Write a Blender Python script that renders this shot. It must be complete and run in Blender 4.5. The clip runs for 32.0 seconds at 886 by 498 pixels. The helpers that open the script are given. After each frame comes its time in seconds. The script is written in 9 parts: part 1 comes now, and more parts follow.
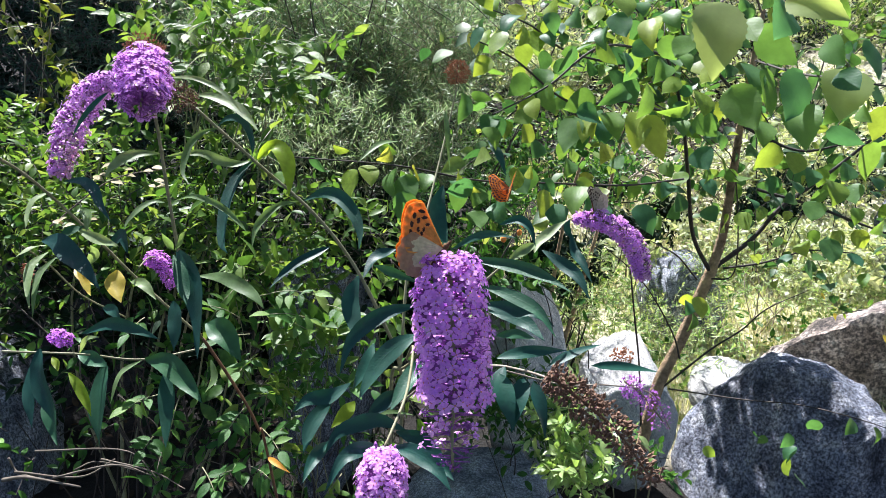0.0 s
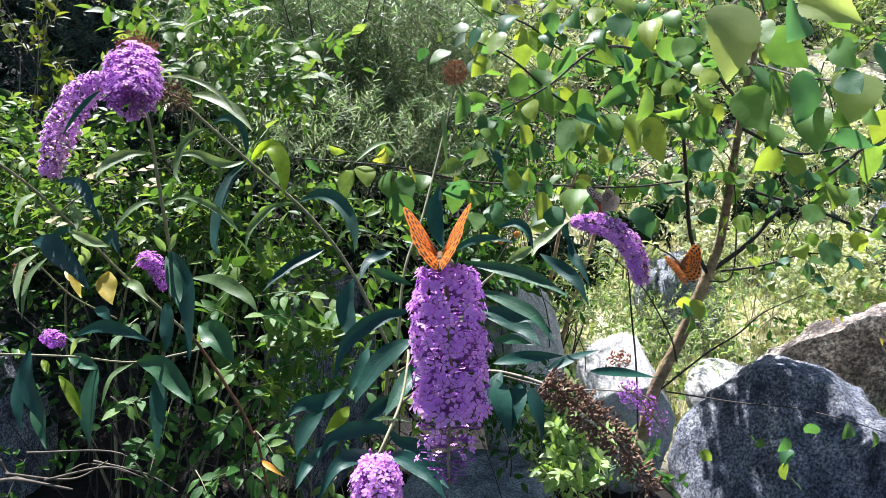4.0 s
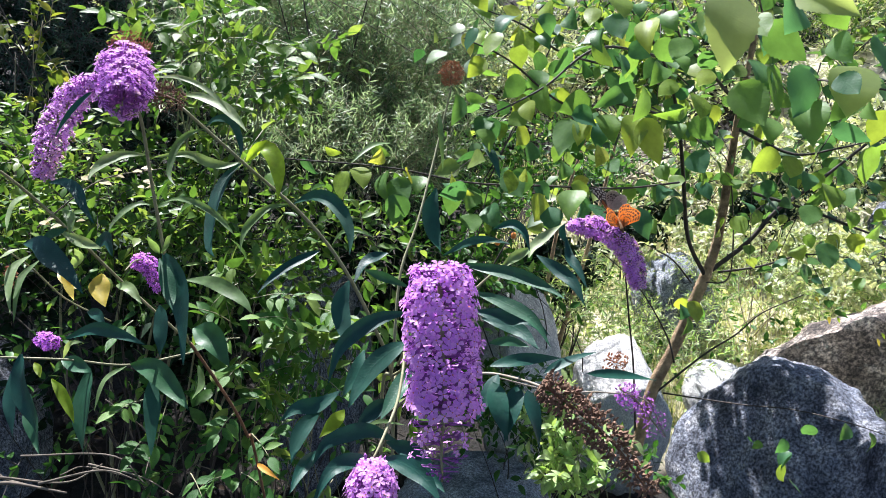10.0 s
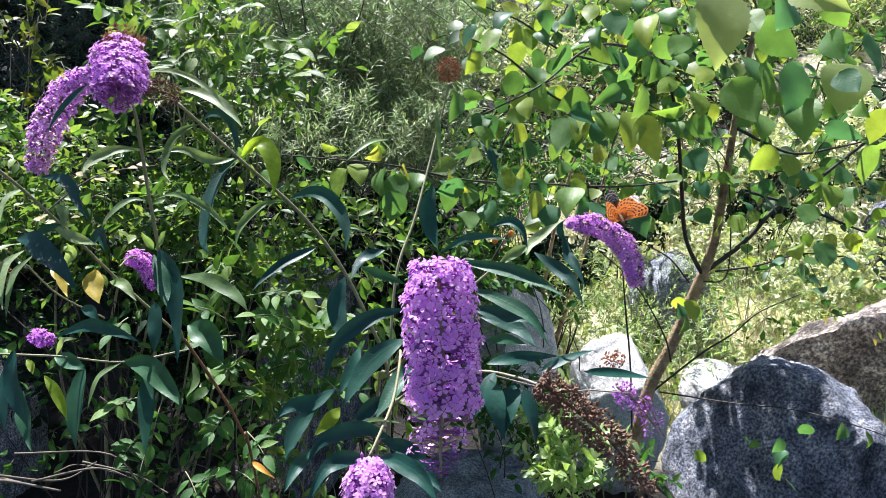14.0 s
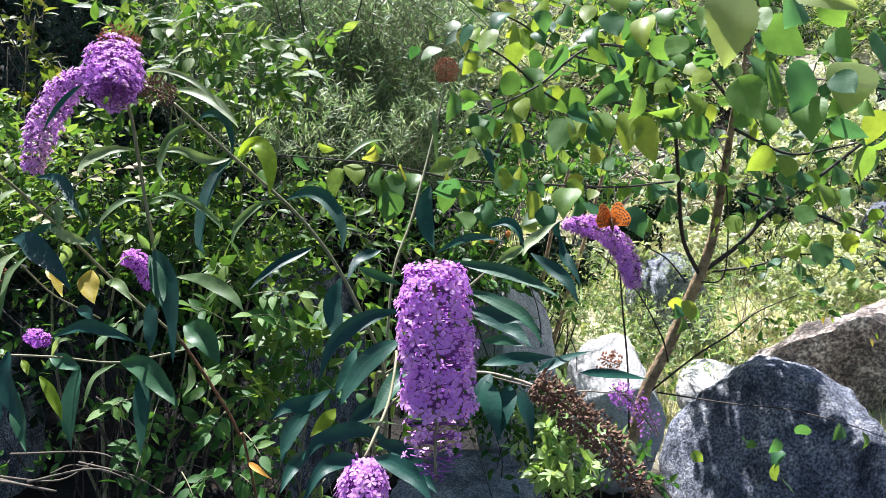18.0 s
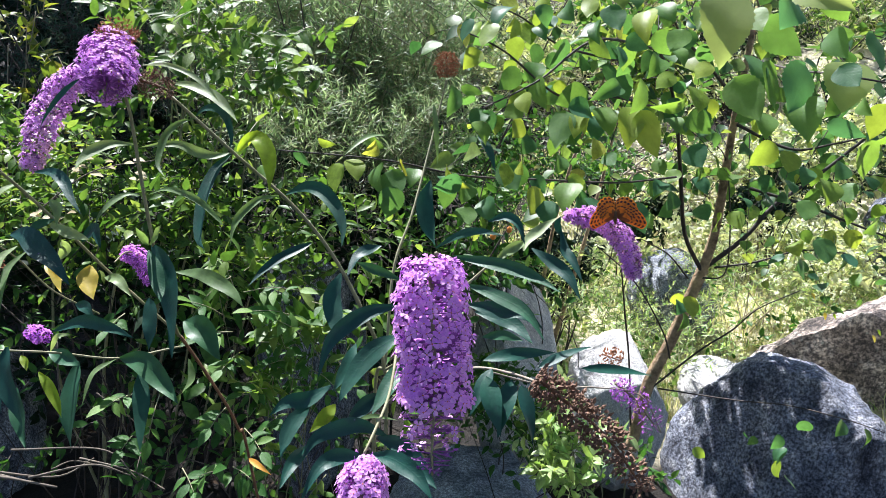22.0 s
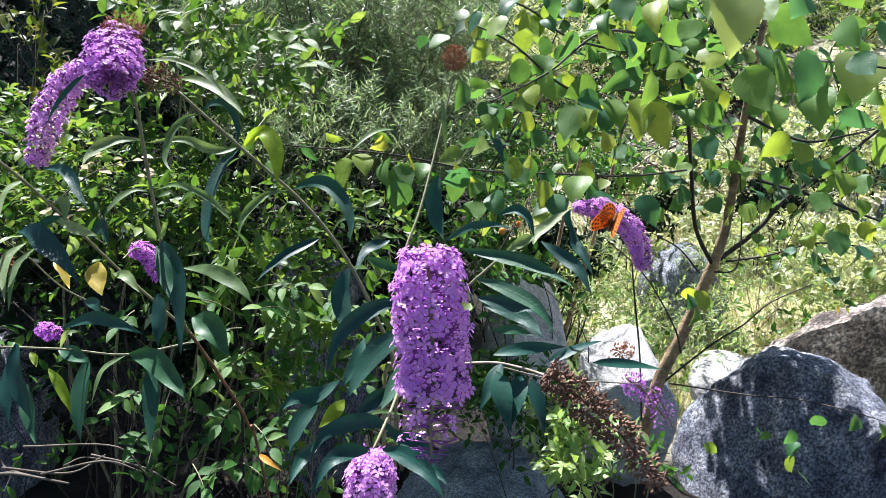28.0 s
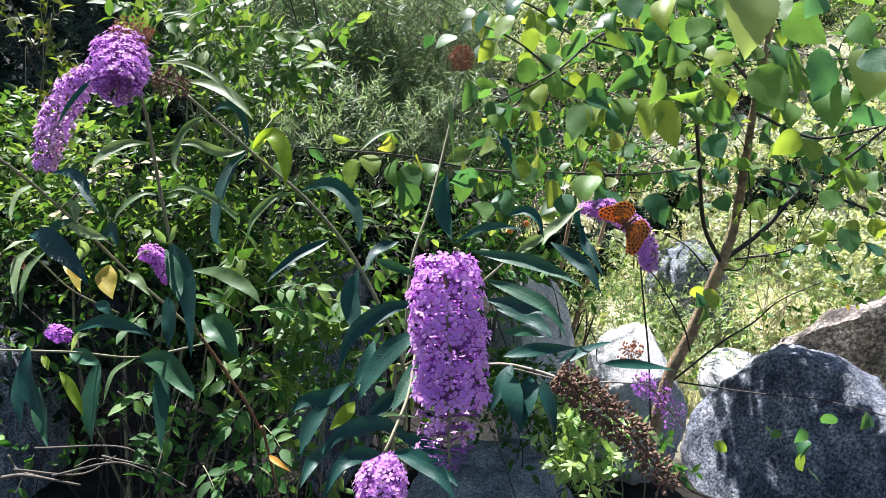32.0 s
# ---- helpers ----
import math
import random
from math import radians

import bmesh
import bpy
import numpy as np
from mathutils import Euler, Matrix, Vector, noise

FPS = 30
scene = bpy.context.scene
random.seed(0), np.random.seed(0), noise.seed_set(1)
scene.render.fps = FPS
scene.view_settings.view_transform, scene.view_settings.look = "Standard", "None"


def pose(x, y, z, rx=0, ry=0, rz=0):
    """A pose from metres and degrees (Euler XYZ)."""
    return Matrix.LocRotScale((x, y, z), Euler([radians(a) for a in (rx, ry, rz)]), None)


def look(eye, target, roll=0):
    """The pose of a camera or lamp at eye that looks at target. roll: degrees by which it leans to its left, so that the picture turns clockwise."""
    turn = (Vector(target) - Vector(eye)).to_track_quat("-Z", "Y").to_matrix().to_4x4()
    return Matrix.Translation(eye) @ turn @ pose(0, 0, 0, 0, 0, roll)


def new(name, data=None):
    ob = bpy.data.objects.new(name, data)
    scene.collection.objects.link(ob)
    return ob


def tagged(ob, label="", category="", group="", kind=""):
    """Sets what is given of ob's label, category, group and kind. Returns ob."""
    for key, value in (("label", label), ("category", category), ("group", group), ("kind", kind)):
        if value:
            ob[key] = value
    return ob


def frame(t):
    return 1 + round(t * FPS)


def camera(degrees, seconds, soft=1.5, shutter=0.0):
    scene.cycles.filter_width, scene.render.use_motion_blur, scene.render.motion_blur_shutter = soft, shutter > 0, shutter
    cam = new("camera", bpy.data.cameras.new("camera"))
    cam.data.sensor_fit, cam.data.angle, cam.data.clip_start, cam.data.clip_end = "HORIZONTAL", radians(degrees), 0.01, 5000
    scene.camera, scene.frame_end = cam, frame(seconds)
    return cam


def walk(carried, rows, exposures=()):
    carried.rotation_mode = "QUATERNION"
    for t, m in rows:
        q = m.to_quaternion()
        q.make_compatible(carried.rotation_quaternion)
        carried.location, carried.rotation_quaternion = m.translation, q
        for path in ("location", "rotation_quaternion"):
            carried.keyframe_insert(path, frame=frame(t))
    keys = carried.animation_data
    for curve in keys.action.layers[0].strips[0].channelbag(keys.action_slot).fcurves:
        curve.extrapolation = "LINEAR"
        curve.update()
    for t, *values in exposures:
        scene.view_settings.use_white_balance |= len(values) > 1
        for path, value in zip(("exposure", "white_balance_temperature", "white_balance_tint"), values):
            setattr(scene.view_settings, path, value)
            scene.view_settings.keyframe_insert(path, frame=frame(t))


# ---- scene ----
cam = camera(66, 32.0, 0.85)
walk(cam, [
    (0, pose(-0.0014, -0.0178, 1.4541, 76.004, 0.633, 0.471)),
    (0.5, pose(-0.0001, -0.0170, 1.4548, 75.993, 0.652, 0.454)),
    (1, pose(-0.0006, -0.0143, 1.4554, 76.014, 0.636, 0.380)),
    (1.5, pose(-0.0001, -0.0136, 1.4549, 76.063, 0.615, 0.345)),
    (2, pose(-0.0005, -0.0126, 1.4553, 76.053, 0.522, 0.292)),
    (2.5, pose(0.0004, -0.0115, 1.4552, 76.032, 0.445, 0.313)),
    (3, pose(-0.0002, -0.0101, 1.4541, 76.032, 0.370, 0.314)),
    (3.5, pose(-0.0008, -0.0089, 1.4544, 76.007, 0.344, 0.310)),
    (5.5, pose(-0.0008, -0.0058, 1.4550, 75.998, 0.014, 0.273)),
    (6, pose(-0.0012, -0.0053, 1.4533, 76.020, -0.075, 0.234)),
    (6.5, pose(-0.0018, -0.0039, 1.4528, 75.986, -0.113, 0.199)),
    (7, pose(-0.0015, -0.0025, 1.4519, 75.982, -0.065, 0.165)),
    (7.5, pose(-0.0000, -0.0022, 1.4526, 75.975, 0.068, 0.132)),
    (8, pose(0.0008, -0.0025, 1.4534, 76.019, 0.151, 0.047)),
    (8.5, pose(0.0014, -0.0024, 1.4544, 76.043, 0.243, 0.017)),
    (9, pose(0.0011, -0.0030, 1.4536, 76.105, 0.288, 0.033)),
    (9.5, pose(-0.0000, -0.0026, 1.4535, 76.113, 0.317, 0.030)),
    (10, pose(0.0003, -0.0030, 1.4538, 76.107, 0.300, 0.067)),
    (10.5, pose(-0.0006, -0.0021, 1.4533, 76.096, 0.223, 0.051)),
    (11, pose(-0.0003, -0.0015, 1.4529, 76.061, 0.139, 0.064)),
    (11.5, pose(0.0008, -0.0013, 1.4520, 76.033, 0.062, 0.076)),
    (12, pose(0.0008, -0.0008, 1.4517, 75.978, 0.038, 0.063)),
    (12.5, pose(0.0001, -0.0001, 1.4511, 75.958, -0.024, 0.022)),
    (13, pose(0.0000, 0.0000, 1.4500, 76.000, -0.000, -0.000)),
    (13.5, pose(-0.0005, 0.0016, 1.4507, 75.966, -0.016, -0.048)),
    (14, pose(0.0005, 0.0015, 1.4509, 76.002, 0.049, -0.115)),
    (14.5, pose(0.0019, 0.0010, 1.4507, 76.033, 0.099, -0.179)),
    (16.5, pose(0.0028, 0.0029, 1.4516, 75.999, -0.066, -0.335)),
    (17, pose(0.0026, 0.0023, 1.4525, 76.037, -0.075, -0.309)),
    (17.5, pose(0.0022, 0.0020, 1.4513, 76.075, -0.043, -0.304)),
    (18, pose(0.0022, 0.0027, 1.4514, 75.990, -0.044, -0.260)),
    (18.5, pose(0.0016, 0.0032, 1.4512, 75.915, -0.038, -0.257)),
    (19, pose(0.0026, 0.0029, 1.4499, 75.901, 0.029, -0.212)),
    (19.5, pose(0.0025, 0.0025, 1.4505, 75.863, 0.017, -0.209)),
    (20, pose(0.0023, 0.0035, 1.4507, 75.800, 0.038, -0.178)),
    (20.5, pose(0.0027, 0.0037, 1.4495, 75.812, 0.009, -0.148)),
    (21, pose(0.0028, 0.0051, 1.4497, 75.760, -0.010, -0.142)),
    (21.5, pose(0.0026, 0.0065, 1.4500, 75.698, -0.038, -0.156)),
    (22, pose(0.0034, 0.0063, 1.4490, 75.700, -0.003, -0.136)),
    (22.5, pose(0.0034, 0.0065, 1.4486, 75.706, 0.028, -0.136)),
    (23, pose(0.0030, 0.0067, 1.4492, 75.691, 0.050, -0.110)),
    (23.5, pose(0.0023, 0.0063, 1.4492, 75.694, 0.065, -0.070)),
    (24, pose(0.0021, 0.0061, 1.4482, 75.725, 0.079, 0.003)),
    (24.5, pose(0.0024, 0.0060, 1.4487, 75.690, 0.124, 0.101)),
    (25, pose(0.0013, 0.0073, 1.4475, 75.705, 0.188, 0.152)),
    (25.5, pose(0.0004, 0.0080, 1.4478, 75.693, 0.203, 0.208)),
    (27.5, pose(0.0030, 0.0110, 1.4461, 75.445, 0.434, 0.407)),
    (28, pose(0.0036, 0.0112, 1.4454, 75.393, 0.533, 0.506)),
    (28.5, pose(0.0017, 0.0117, 1.4460, 75.356, 0.630, 0.540)),
    (29, pose(0.0023, 0.0119, 1.4465, 75.353, 0.721, 0.609)),
    (29.5, pose(0.0027, 0.0113, 1.4470, 75.374, 0.808, 0.660)),
    (30, pose(0.0025, 0.0115, 1.4478, 75.349, 0.835, 0.709)),
    (30.5, pose(0.0018, 0.0118, 1.4471, 75.364, 0.926, 0.754)),
    (31, pose(0.0014, 0.0117, 1.4478, 75.327, 0.980, 0.816)),
    (31.5, pose(0.0019, 0.0123, 1.4473, 75.321, 1.058, 0.897)),
    (32, pose(0.0010, 0.0128, 1.4477, 75.285, 1.029, 0.933)),
], exposures=[(0, 1.54, 6150, 14), (32, 1.54, 6150, 14)])

# ---- light ----
SUN_AZ, SUN_EL = -22.0, 57.0
sun_way = Vector((math.sin(radians(SUN_AZ)) * math.cos(radians(SUN_EL)),
                  math.cos(radians(SUN_AZ)) * math.cos(radians(SUN_EL)), math.sin(radians(SUN_EL))))
world = bpy.data.worlds.new("sky")
scene.world = world
world.use_nodes = True
wn = world.node_tree
sky = wn.nodes.new("ShaderNodeTexSky")
sky.sky_type, sky.sun_disc = "NISHITA", False
sky.sun_elevation, sky.sun_rotation = radians(SUN_EL), radians(SUN_AZ)
wn.links.new(sky.outputs[0], wn.nodes["Background"].inputs[0])
wn.nodes["Background"].inputs[1].default_value = 0.05
sun = new("sun", bpy.data.lights.new("sun", "SUN"))
sun.data.energy, sun.data.angle, sun.data.color = 5.0, radians(0.53), (1.0, 0.975, 0.94)
sun.matrix_world = look(sun_way * 30, (0, 0, 0))


# ---- materials ----
def nodes_of(name):
    m = bpy.data.materials.new(name)
    m.use_nodes = True
    nt = m.node_tree
    return m, nt, nt.nodes["Principled BSDF"], nt.nodes["Material Output"]


def node(nt, kind, **inputs):
    n = nt.nodes.new(kind)
    for key, value in inputs.items():
        n.inputs[key.replace("_", " ")].default_value = value
    return n


def ramp(nt, fac, stops):
    r = nt.nodes.new("ShaderNodeValToRGB")
    el = r.color_ramp.elements
    while len(el) < len(stops):
        el.new(0.5)
    for e, (pos, col) in zip(el, stops):
        e.position, e.color = pos, (*col, 1)
    nt.links.new(fac, r.inputs[0])
    return r.outputs[0]


def mixed(nt, fac, a, b, mode="MIX"):
    m = nt.nodes.new("ShaderNodeMix")
    m.data_type, m.blend_type = "RGBA", mode
    for sock, v in ((m.inputs[0], fac), (m.inputs[6], a), (m.inputs[7], b)):
        if isinstance(v, bpy.types.NodeSocket):
            nt.links.new(v, sock)
        elif isinstance(v, (int, float)):
            sock.default_value = v
        else:
            sock.default_value = (*v, 1)
    return m.outputs[2]


def noise_tex(nt, scale, detail=4, rough=0.6, coord="Object"):
    tc = nt.nodes.new("ShaderNodeTexCoord")
    n = node(nt, "ShaderNodeTexNoise", Scale=scale, Detail=detail, Roughness=rough)
    nt.links.new(tc.outputs[coord], n.inputs["Vector"])
    return n.outputs["Fac"]


def bump(nt, bsdf, height, strength=0.3, dist=0.002):
    b = node(nt, "ShaderNodeBump", Strength=strength, Distance=dist)
    nt.links.new(height, b.inputs["Height"])
    nt.links.new(b.outputs[0], bsdf.inputs["Normal"])


def calc(nt, op, a, b=0.0):
    n = nt.nodes.new("ShaderNodeMath")
    n.operation = op
    for sock, v in ((n.inputs[0], a), (n.inputs[1], b)):
        if isinstance(v, bpy.types.NodeSocket):
            nt.links.new(v, sock)
        else:
            sock.default_value = v
    return n.outputs[0]


def leaf_mat(name, stops, through_light=0.45, rough=0.42, by_object=False, grain=60, warm=(1.18, 1.15, 0.55), veins=None, vein_mix=0.1, gloss=0.5, along="Object", blotch=0.3):
    """Leaf: colour varies from leaf to leaf, blotches within, light shines through."""
    m, nt, bsdf, out = nodes_of(name)
    if by_object:
        rnd = nt.nodes.new("ShaderNodeObjectInfo").outputs["Random"]
    else:
        rnd = nt.nodes.new("ShaderNodeNewGeometry").outputs["Random Per Island"]
    col = ramp(nt, rnd, stops)
    blot = ramp(nt, noise_tex(nt, grain, 5), [(0.3, (1 - 1.2 * blotch,) * 3), (0.7, (1 + 0.8 * blotch,) * 3)])
    col = mixed(nt, 1.0, col, blot, "MULTIPLY")
    height = noise_tex(nt, grain * 4, 3)
    if veins:
        slope, freq = veins
        tc = nt.nodes.new("ShaderNodeTexCoord")
        sep = nt.nodes.new("ShaderNodeSeparateXYZ")
        nt.links.new(tc.outputs[along], sep.inputs[0])
        ab = calc(nt, "ABSOLUTE", sep.outputs["X"])
        ph = calc(nt, "SUBTRACT", sep.outputs["Y"], calc(nt, "MULTIPLY", ab, slope))
        side = ramp(nt, calc(nt, "SINE", calc(nt, "MULTIPLY", ph, freq)), [(0.78, (0, 0, 0)), (1.0, (1, 1, 1))])
        mid = ramp(nt, calc(nt, "MULTIPLY", ab, freq * 0.28), [(0.1, (1, 1, 1)), (0.3, (0, 0, 0))])
        rib = mixed(nt, 1.0, side, mid, "ADD")
        col = mixed(nt, mixed(nt, 1.0, rib, (vein_mix, vein_mix, vein_mix), "MULTIPLY"), col, (0.3, 0.4, 0.16))
        height = mixed(nt, 0.15, height, rib)
    nt.links.new(col, bsdf.inputs["Base Color"])
    bsdf.inputs["Roughness"].default_value = rough
    bsdf.inputs["Specular IOR Level"].default_value = gloss
    bump(nt, bsdf, height, 0.35, 0.001)
    tl = nt.nodes.new("ShaderNodeBsdfTranslucent")
    nt.links.new(mixed(nt, 1.0, col, warm, "MULTIPLY"), tl.inputs[0])
    mx = nt.nodes.new("ShaderNodeMixShader")
    mx.inputs[0].default_value = through_light
    nt.links.new(bsdf.outputs[0], mx.inputs[1])
    nt.links.new(tl.outputs[0], mx.inputs[2])
    nt.links.new(mx.outputs[0], out.inputs[0])
    return m


def plain_mat(name, c1, c2, scale=40, rough=0.7, bump_s=0.4, dist=0.002, metal=0.0):
    m, nt, bsdf, out = nodes_of(name)
    f = noise_tex(nt, scale, 6, 0.65)
    nt.links.new(ramp(nt, f, [(0.32, c1), (0.68, c2)]), bsdf.inputs["Base Color"])
    bsdf.inputs["Roughness"].default_value, bsdf.inputs["Metallic"].default_value = rough, metal
    bump(nt, bsdf, noise_tex(nt, scale * 2.5, 6, 0.7), bump_s, dist)
    return m


def rock_mat(name, dark, mid, pale, lichen=(0.42, 0.43, 0.38), grain=48, worn=1.0):
    m, nt, bsdf, out = nodes_of(name)
    big = ramp(nt, noise_tex(nt, 5, 8, 0.7), [(0.35, dark), (0.5, mid), (0.66, pale)])
    fine = ramp(nt, noise_tex(nt, grain, 4, 0.8), [(0.41, (0.14, 0.14, 0.16)), (0.5, (0.9, 0.9, 0.92)), (0.59, (2.2, 2.18, 2.15))])
    col = mixed(nt, 0.85 * worn, big, fine, "MULTIPLY")
    tc = nt.nodes.new("ShaderNodeTexCoord")
    vor = node(nt, "ShaderNodeTexVoronoi", Scale=26.0)
    nt.links.new(tc.outputs["Object"], vor.inputs["Vector"])
    spots = ramp(nt, vor.outputs["Distance"], [(0.12, (1, 1, 1)), (0.3, (0, 0, 0))])
    patch = ramp(nt, noise_tex(nt, 9, 5, 0.6), [(0.5, (0, 0, 0)), (0.62, (1, 1, 1))])
    col = mixed(nt, mixed(nt, 1.0, spots, patch, "MULTIPLY"), col, lichen)
    stain = ramp(nt, noise_tex(nt, 3.2, 9, 0.72), [(0.4, (0.35, 0.36, 0.4)), (0.52, (1, 1, 1)), (0.7, (1.25, 1.24, 1.2))])
    col = mixed(nt, worn, col, stain, "MULTIPLY")
    nt.links.new(col, bsdf.inputs["Base Color"])
    bsdf.inputs["Roughness"].default_value = 0.85
    h = mixed(nt, 0.5, noise_tex(nt, 22, 9, 0.75), noise_tex(nt, 60, 4, 0.7))
    bump(nt, bsdf, h, 1.0, 0.02)
    return m


def petal_mat(name, a, b, through_light=0.3):
    m, nt, bsdf, out = nodes_of(name)
    obj = nt.nodes.new("ShaderNodeObjectInfo").outputs["Random"]
    isl = nt.nodes.new("ShaderNodeNewGeometry").outputs["Random Per Island"]
    add = nt.nodes.new("ShaderNodeMath")
    add.operation = "MULTIPLY_ADD"
    add.inputs[1].default_value = 0.5
    nt.links.new(isl, add.inputs[0])
    half = nt.nodes.new("ShaderNodeMath")
    half.operation = "MULTIPLY"
    half.inputs[1].default_value = 0.5
    nt.links.new(obj, half.inputs[0])
    nt.links.new(half.outputs[0], add.inputs[2])
    col = ramp(nt, add.outputs[0], [(0.1, a), (0.9, b)])
    col = mixed(nt, 1.0, col, ramp(nt, noise_tex(nt, 300, 3), [(0.3, (0.8, 0.8, 0.8)), (0.7, (1.15, 1.15, 1.15))]), "MULTIPLY")
    nt.links.new(col, bsdf.inputs["Base Color"])
    bsdf.inputs["Roughness"].default_value = 0.6
    tl = nt.nodes.new("ShaderNodeBsdfTranslucent")
    nt.links.new(col, tl.inputs[0])
    mx = nt.nodes.new("ShaderNodeMixShader")
    mx.inputs[0].default_value = through_light
    nt.links.new(bsdf.outputs[0], mx.inputs[1])
    nt.links.new(tl.outputs[0], mx.inputs[2])
    nt.links.new(mx.outputs[0], out.inputs[0])
    return m


M_LANCE = leaf_mat("buddleja leaf", [(0.0, (0.007, 0.055, 0.045)), (0.6, (0.014, 0.085, 0.058)), (1.0, (0.04, 0.13, 0.05))], 0.16, 0.48, True, veins=(0.9, 1900), vein_mix=0.004, gloss=0.34, blotch=0.2, along="UV")
M_LANCE_PALE = leaf_mat("buddleja leaf underside", [(0.0, (0.16, 0.27, 0.11)), (0.6, (0.24, 0.36, 0.15)), (1.0, (0.36, 0.45, 0.24))], 0.48, 0.5, True, gloss=0.35)
M_LANCE_YELLOW = leaf_mat("yellowed leaf", [(0.0, (0.55, 0.42, 0.05)), (1.0, (0.75, 0.6, 0.12))], 0.4, 0.5, True)
# lime stands for sun glowing through the blade
M_LANCE_LIME = leaf_mat("leaf with sunlight in its lime colour", [(0.0, (0.32, 0.5, 0.04)), (1.0, (0.4, 0.56, 0.06))], 0.7, 0.45, True)
M_LANCE_ORANGE = leaf_mat("orange fallen leaf", [(0.0, (0.75, 0.33, 0.04)), (1.0, (0.8, 0.4, 0.06))], 0.4, 0.5, True)
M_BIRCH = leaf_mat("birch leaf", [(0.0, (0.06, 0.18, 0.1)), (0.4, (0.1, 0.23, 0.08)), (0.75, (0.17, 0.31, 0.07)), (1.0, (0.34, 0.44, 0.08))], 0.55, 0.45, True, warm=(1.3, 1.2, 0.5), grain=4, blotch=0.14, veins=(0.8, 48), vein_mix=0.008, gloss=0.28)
# lit copies of the birch leaf: sun shining through is part of their colour
M_BIRCH_SUNLIT = leaf_mat("birch leaf with sunlight in its yellow-green", [(0.0, (0.26, 0.4, 0.06)), (0.6, (0.36, 0.47, 0.07)), (1.0, (0.52, 0.52, 0.1))], 0.6, 0.42, True, warm=(1.15, 1.12, 0.6), grain=4, veins=(0.8, 48), vein_mix=0.008, gloss=0.28)
M_BIRCH_LIT = leaf_mat("birch leaf with a sunlit tint", [(0.0, (0.09, 0.24, 0.16)), (0.45, (0.13, 0.28, 0.11)), (1.0, (0.21, 0.35, 0.09))], 0.6, 0.48, True, warm=(1.1, 1.15, 0.5), grain=4, blotch=0.1, veins=(0.8, 48), vein_mix=0.006, gloss=0.28)
M_BIRCH_BACKLIT = leaf_mat("birch leaf with backlight in its colour", [(0.0, (0.36, 0.48, 0.2)), (1.0, (0.46, 0.56, 0.26))], 0.7, 0.55, True, grain=4, blotch=0.08, veins=(0.5, 48), vein_mix=0.008, gloss=0.15)
M_BIRCH_FAR = leaf_mat("birch foliage", [(0.0, (0.035, 0.11, 0.045)), (0.6, (0.1, 0.21, 0.06)), (1.0, (0.3, 0.38, 0.09))], 0.52, 0.45)
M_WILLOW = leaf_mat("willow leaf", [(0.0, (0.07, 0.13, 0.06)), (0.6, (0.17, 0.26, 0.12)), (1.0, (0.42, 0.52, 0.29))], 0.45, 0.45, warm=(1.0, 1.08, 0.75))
# sunlit copy of the willow leaf, its brightness held in the colour
M_WILLOW_SUN = leaf_mat("willow leaf with sunlight in its colour", [(0.0, (0.12, 0.2, 0.085)), (0.6, (0.26, 0.36, 0.17)), (1.0, (0.52, 0.6, 0.37))], 0.48, 0.45, warm=(1.0, 1.05, 0.8))
M_ELDER = leaf_mat("broad shrub leaf", [(0.0, (0.05, 0.13, 0.028)), (0.6, (0.12, 0.23, 0.05)), (1.0, (0.27, 0.37, 0.1))], 0.48, 0.42, gloss=0.22)
M_HONEY = leaf_mat("small round leaf", [(0.0, (0.035, 0.12, 0.025)), (0.7, (0.08, 0.21, 0.045)), (1.0, (0.2, 0.34, 0.08))], 0.42, 0.42, gloss=0.25)
M_SPRAY = leaf_mat("elder leaflet", [(0.0, (0.06, 0.15, 0.03)), (0.6, (0.13, 0.25, 0.05)), (1.0, (0.27, 0.38, 0.1))], 0.48, 0.42, True, gloss=0.22)
M_SPRAY_DEEP = leaf_mat("ash leaflet", [(0.0, (0.035, 0.12, 0.025)), (0.7, (0.08, 0.21, 0.045)), (1.0, (0.2, 0.34, 0.08))], 0.42, 0.42, True, gloss=0.25)
M_YELLOWISH = leaf_mat("yellow green leaf", [(0.0, (0.08, 0.14, 0.025)), (0.7, (0.18, 0.24, 0.04)), (1.0, (0.36, 0.34, 0.07))], 0.45, 0.5)
M_GREY = leaf_mat("grey green leaf", [(0.0, (0.03, 0.075, 0.06)), (1.0, (0.09, 0.16, 0.13))], 0.3, 0.6, gloss=0.2)
# deep shade of the woods is put into this near-black leaf colour
M_LEAF_SHADE = leaf_mat("leaf with deep shade in its colour", [(0.0, (0.009, 0.022, 0.014)), (1.0, (0.03, 0.06, 0.032))], 0.15, 0.7, gloss=0.1)
# glare of the sunny slope is painted into this pale leaf colour
M_LEAF_SUN = leaf_mat("shrub leaf with sunlight in its colour", [(0.0, (0.28, 0.36, 0.17)), (1.0, (0.66, 0.68, 0.5))], 0.4, 0.55)
# lightened in place of the sunlight that misses the seedling
M_IVY = leaf_mat("ground leaf brightened for sunlight", [(0.0, (0.24, 0.42, 0.12)), (1.0, (0.5, 0.62, 0.28))], 0.5, 0.42)
# fern and dry grass are brightened to stand for sun on the clearing
M_FERN = leaf_mat("fern leaf with sunlight in its colour", [(0.0, (0.16, 0.32, 0.09)), (0.6, (0.4, 0.53, 0.22)), (1.0, (0.66, 0.7, 0.42))], 0.45, 0.5)
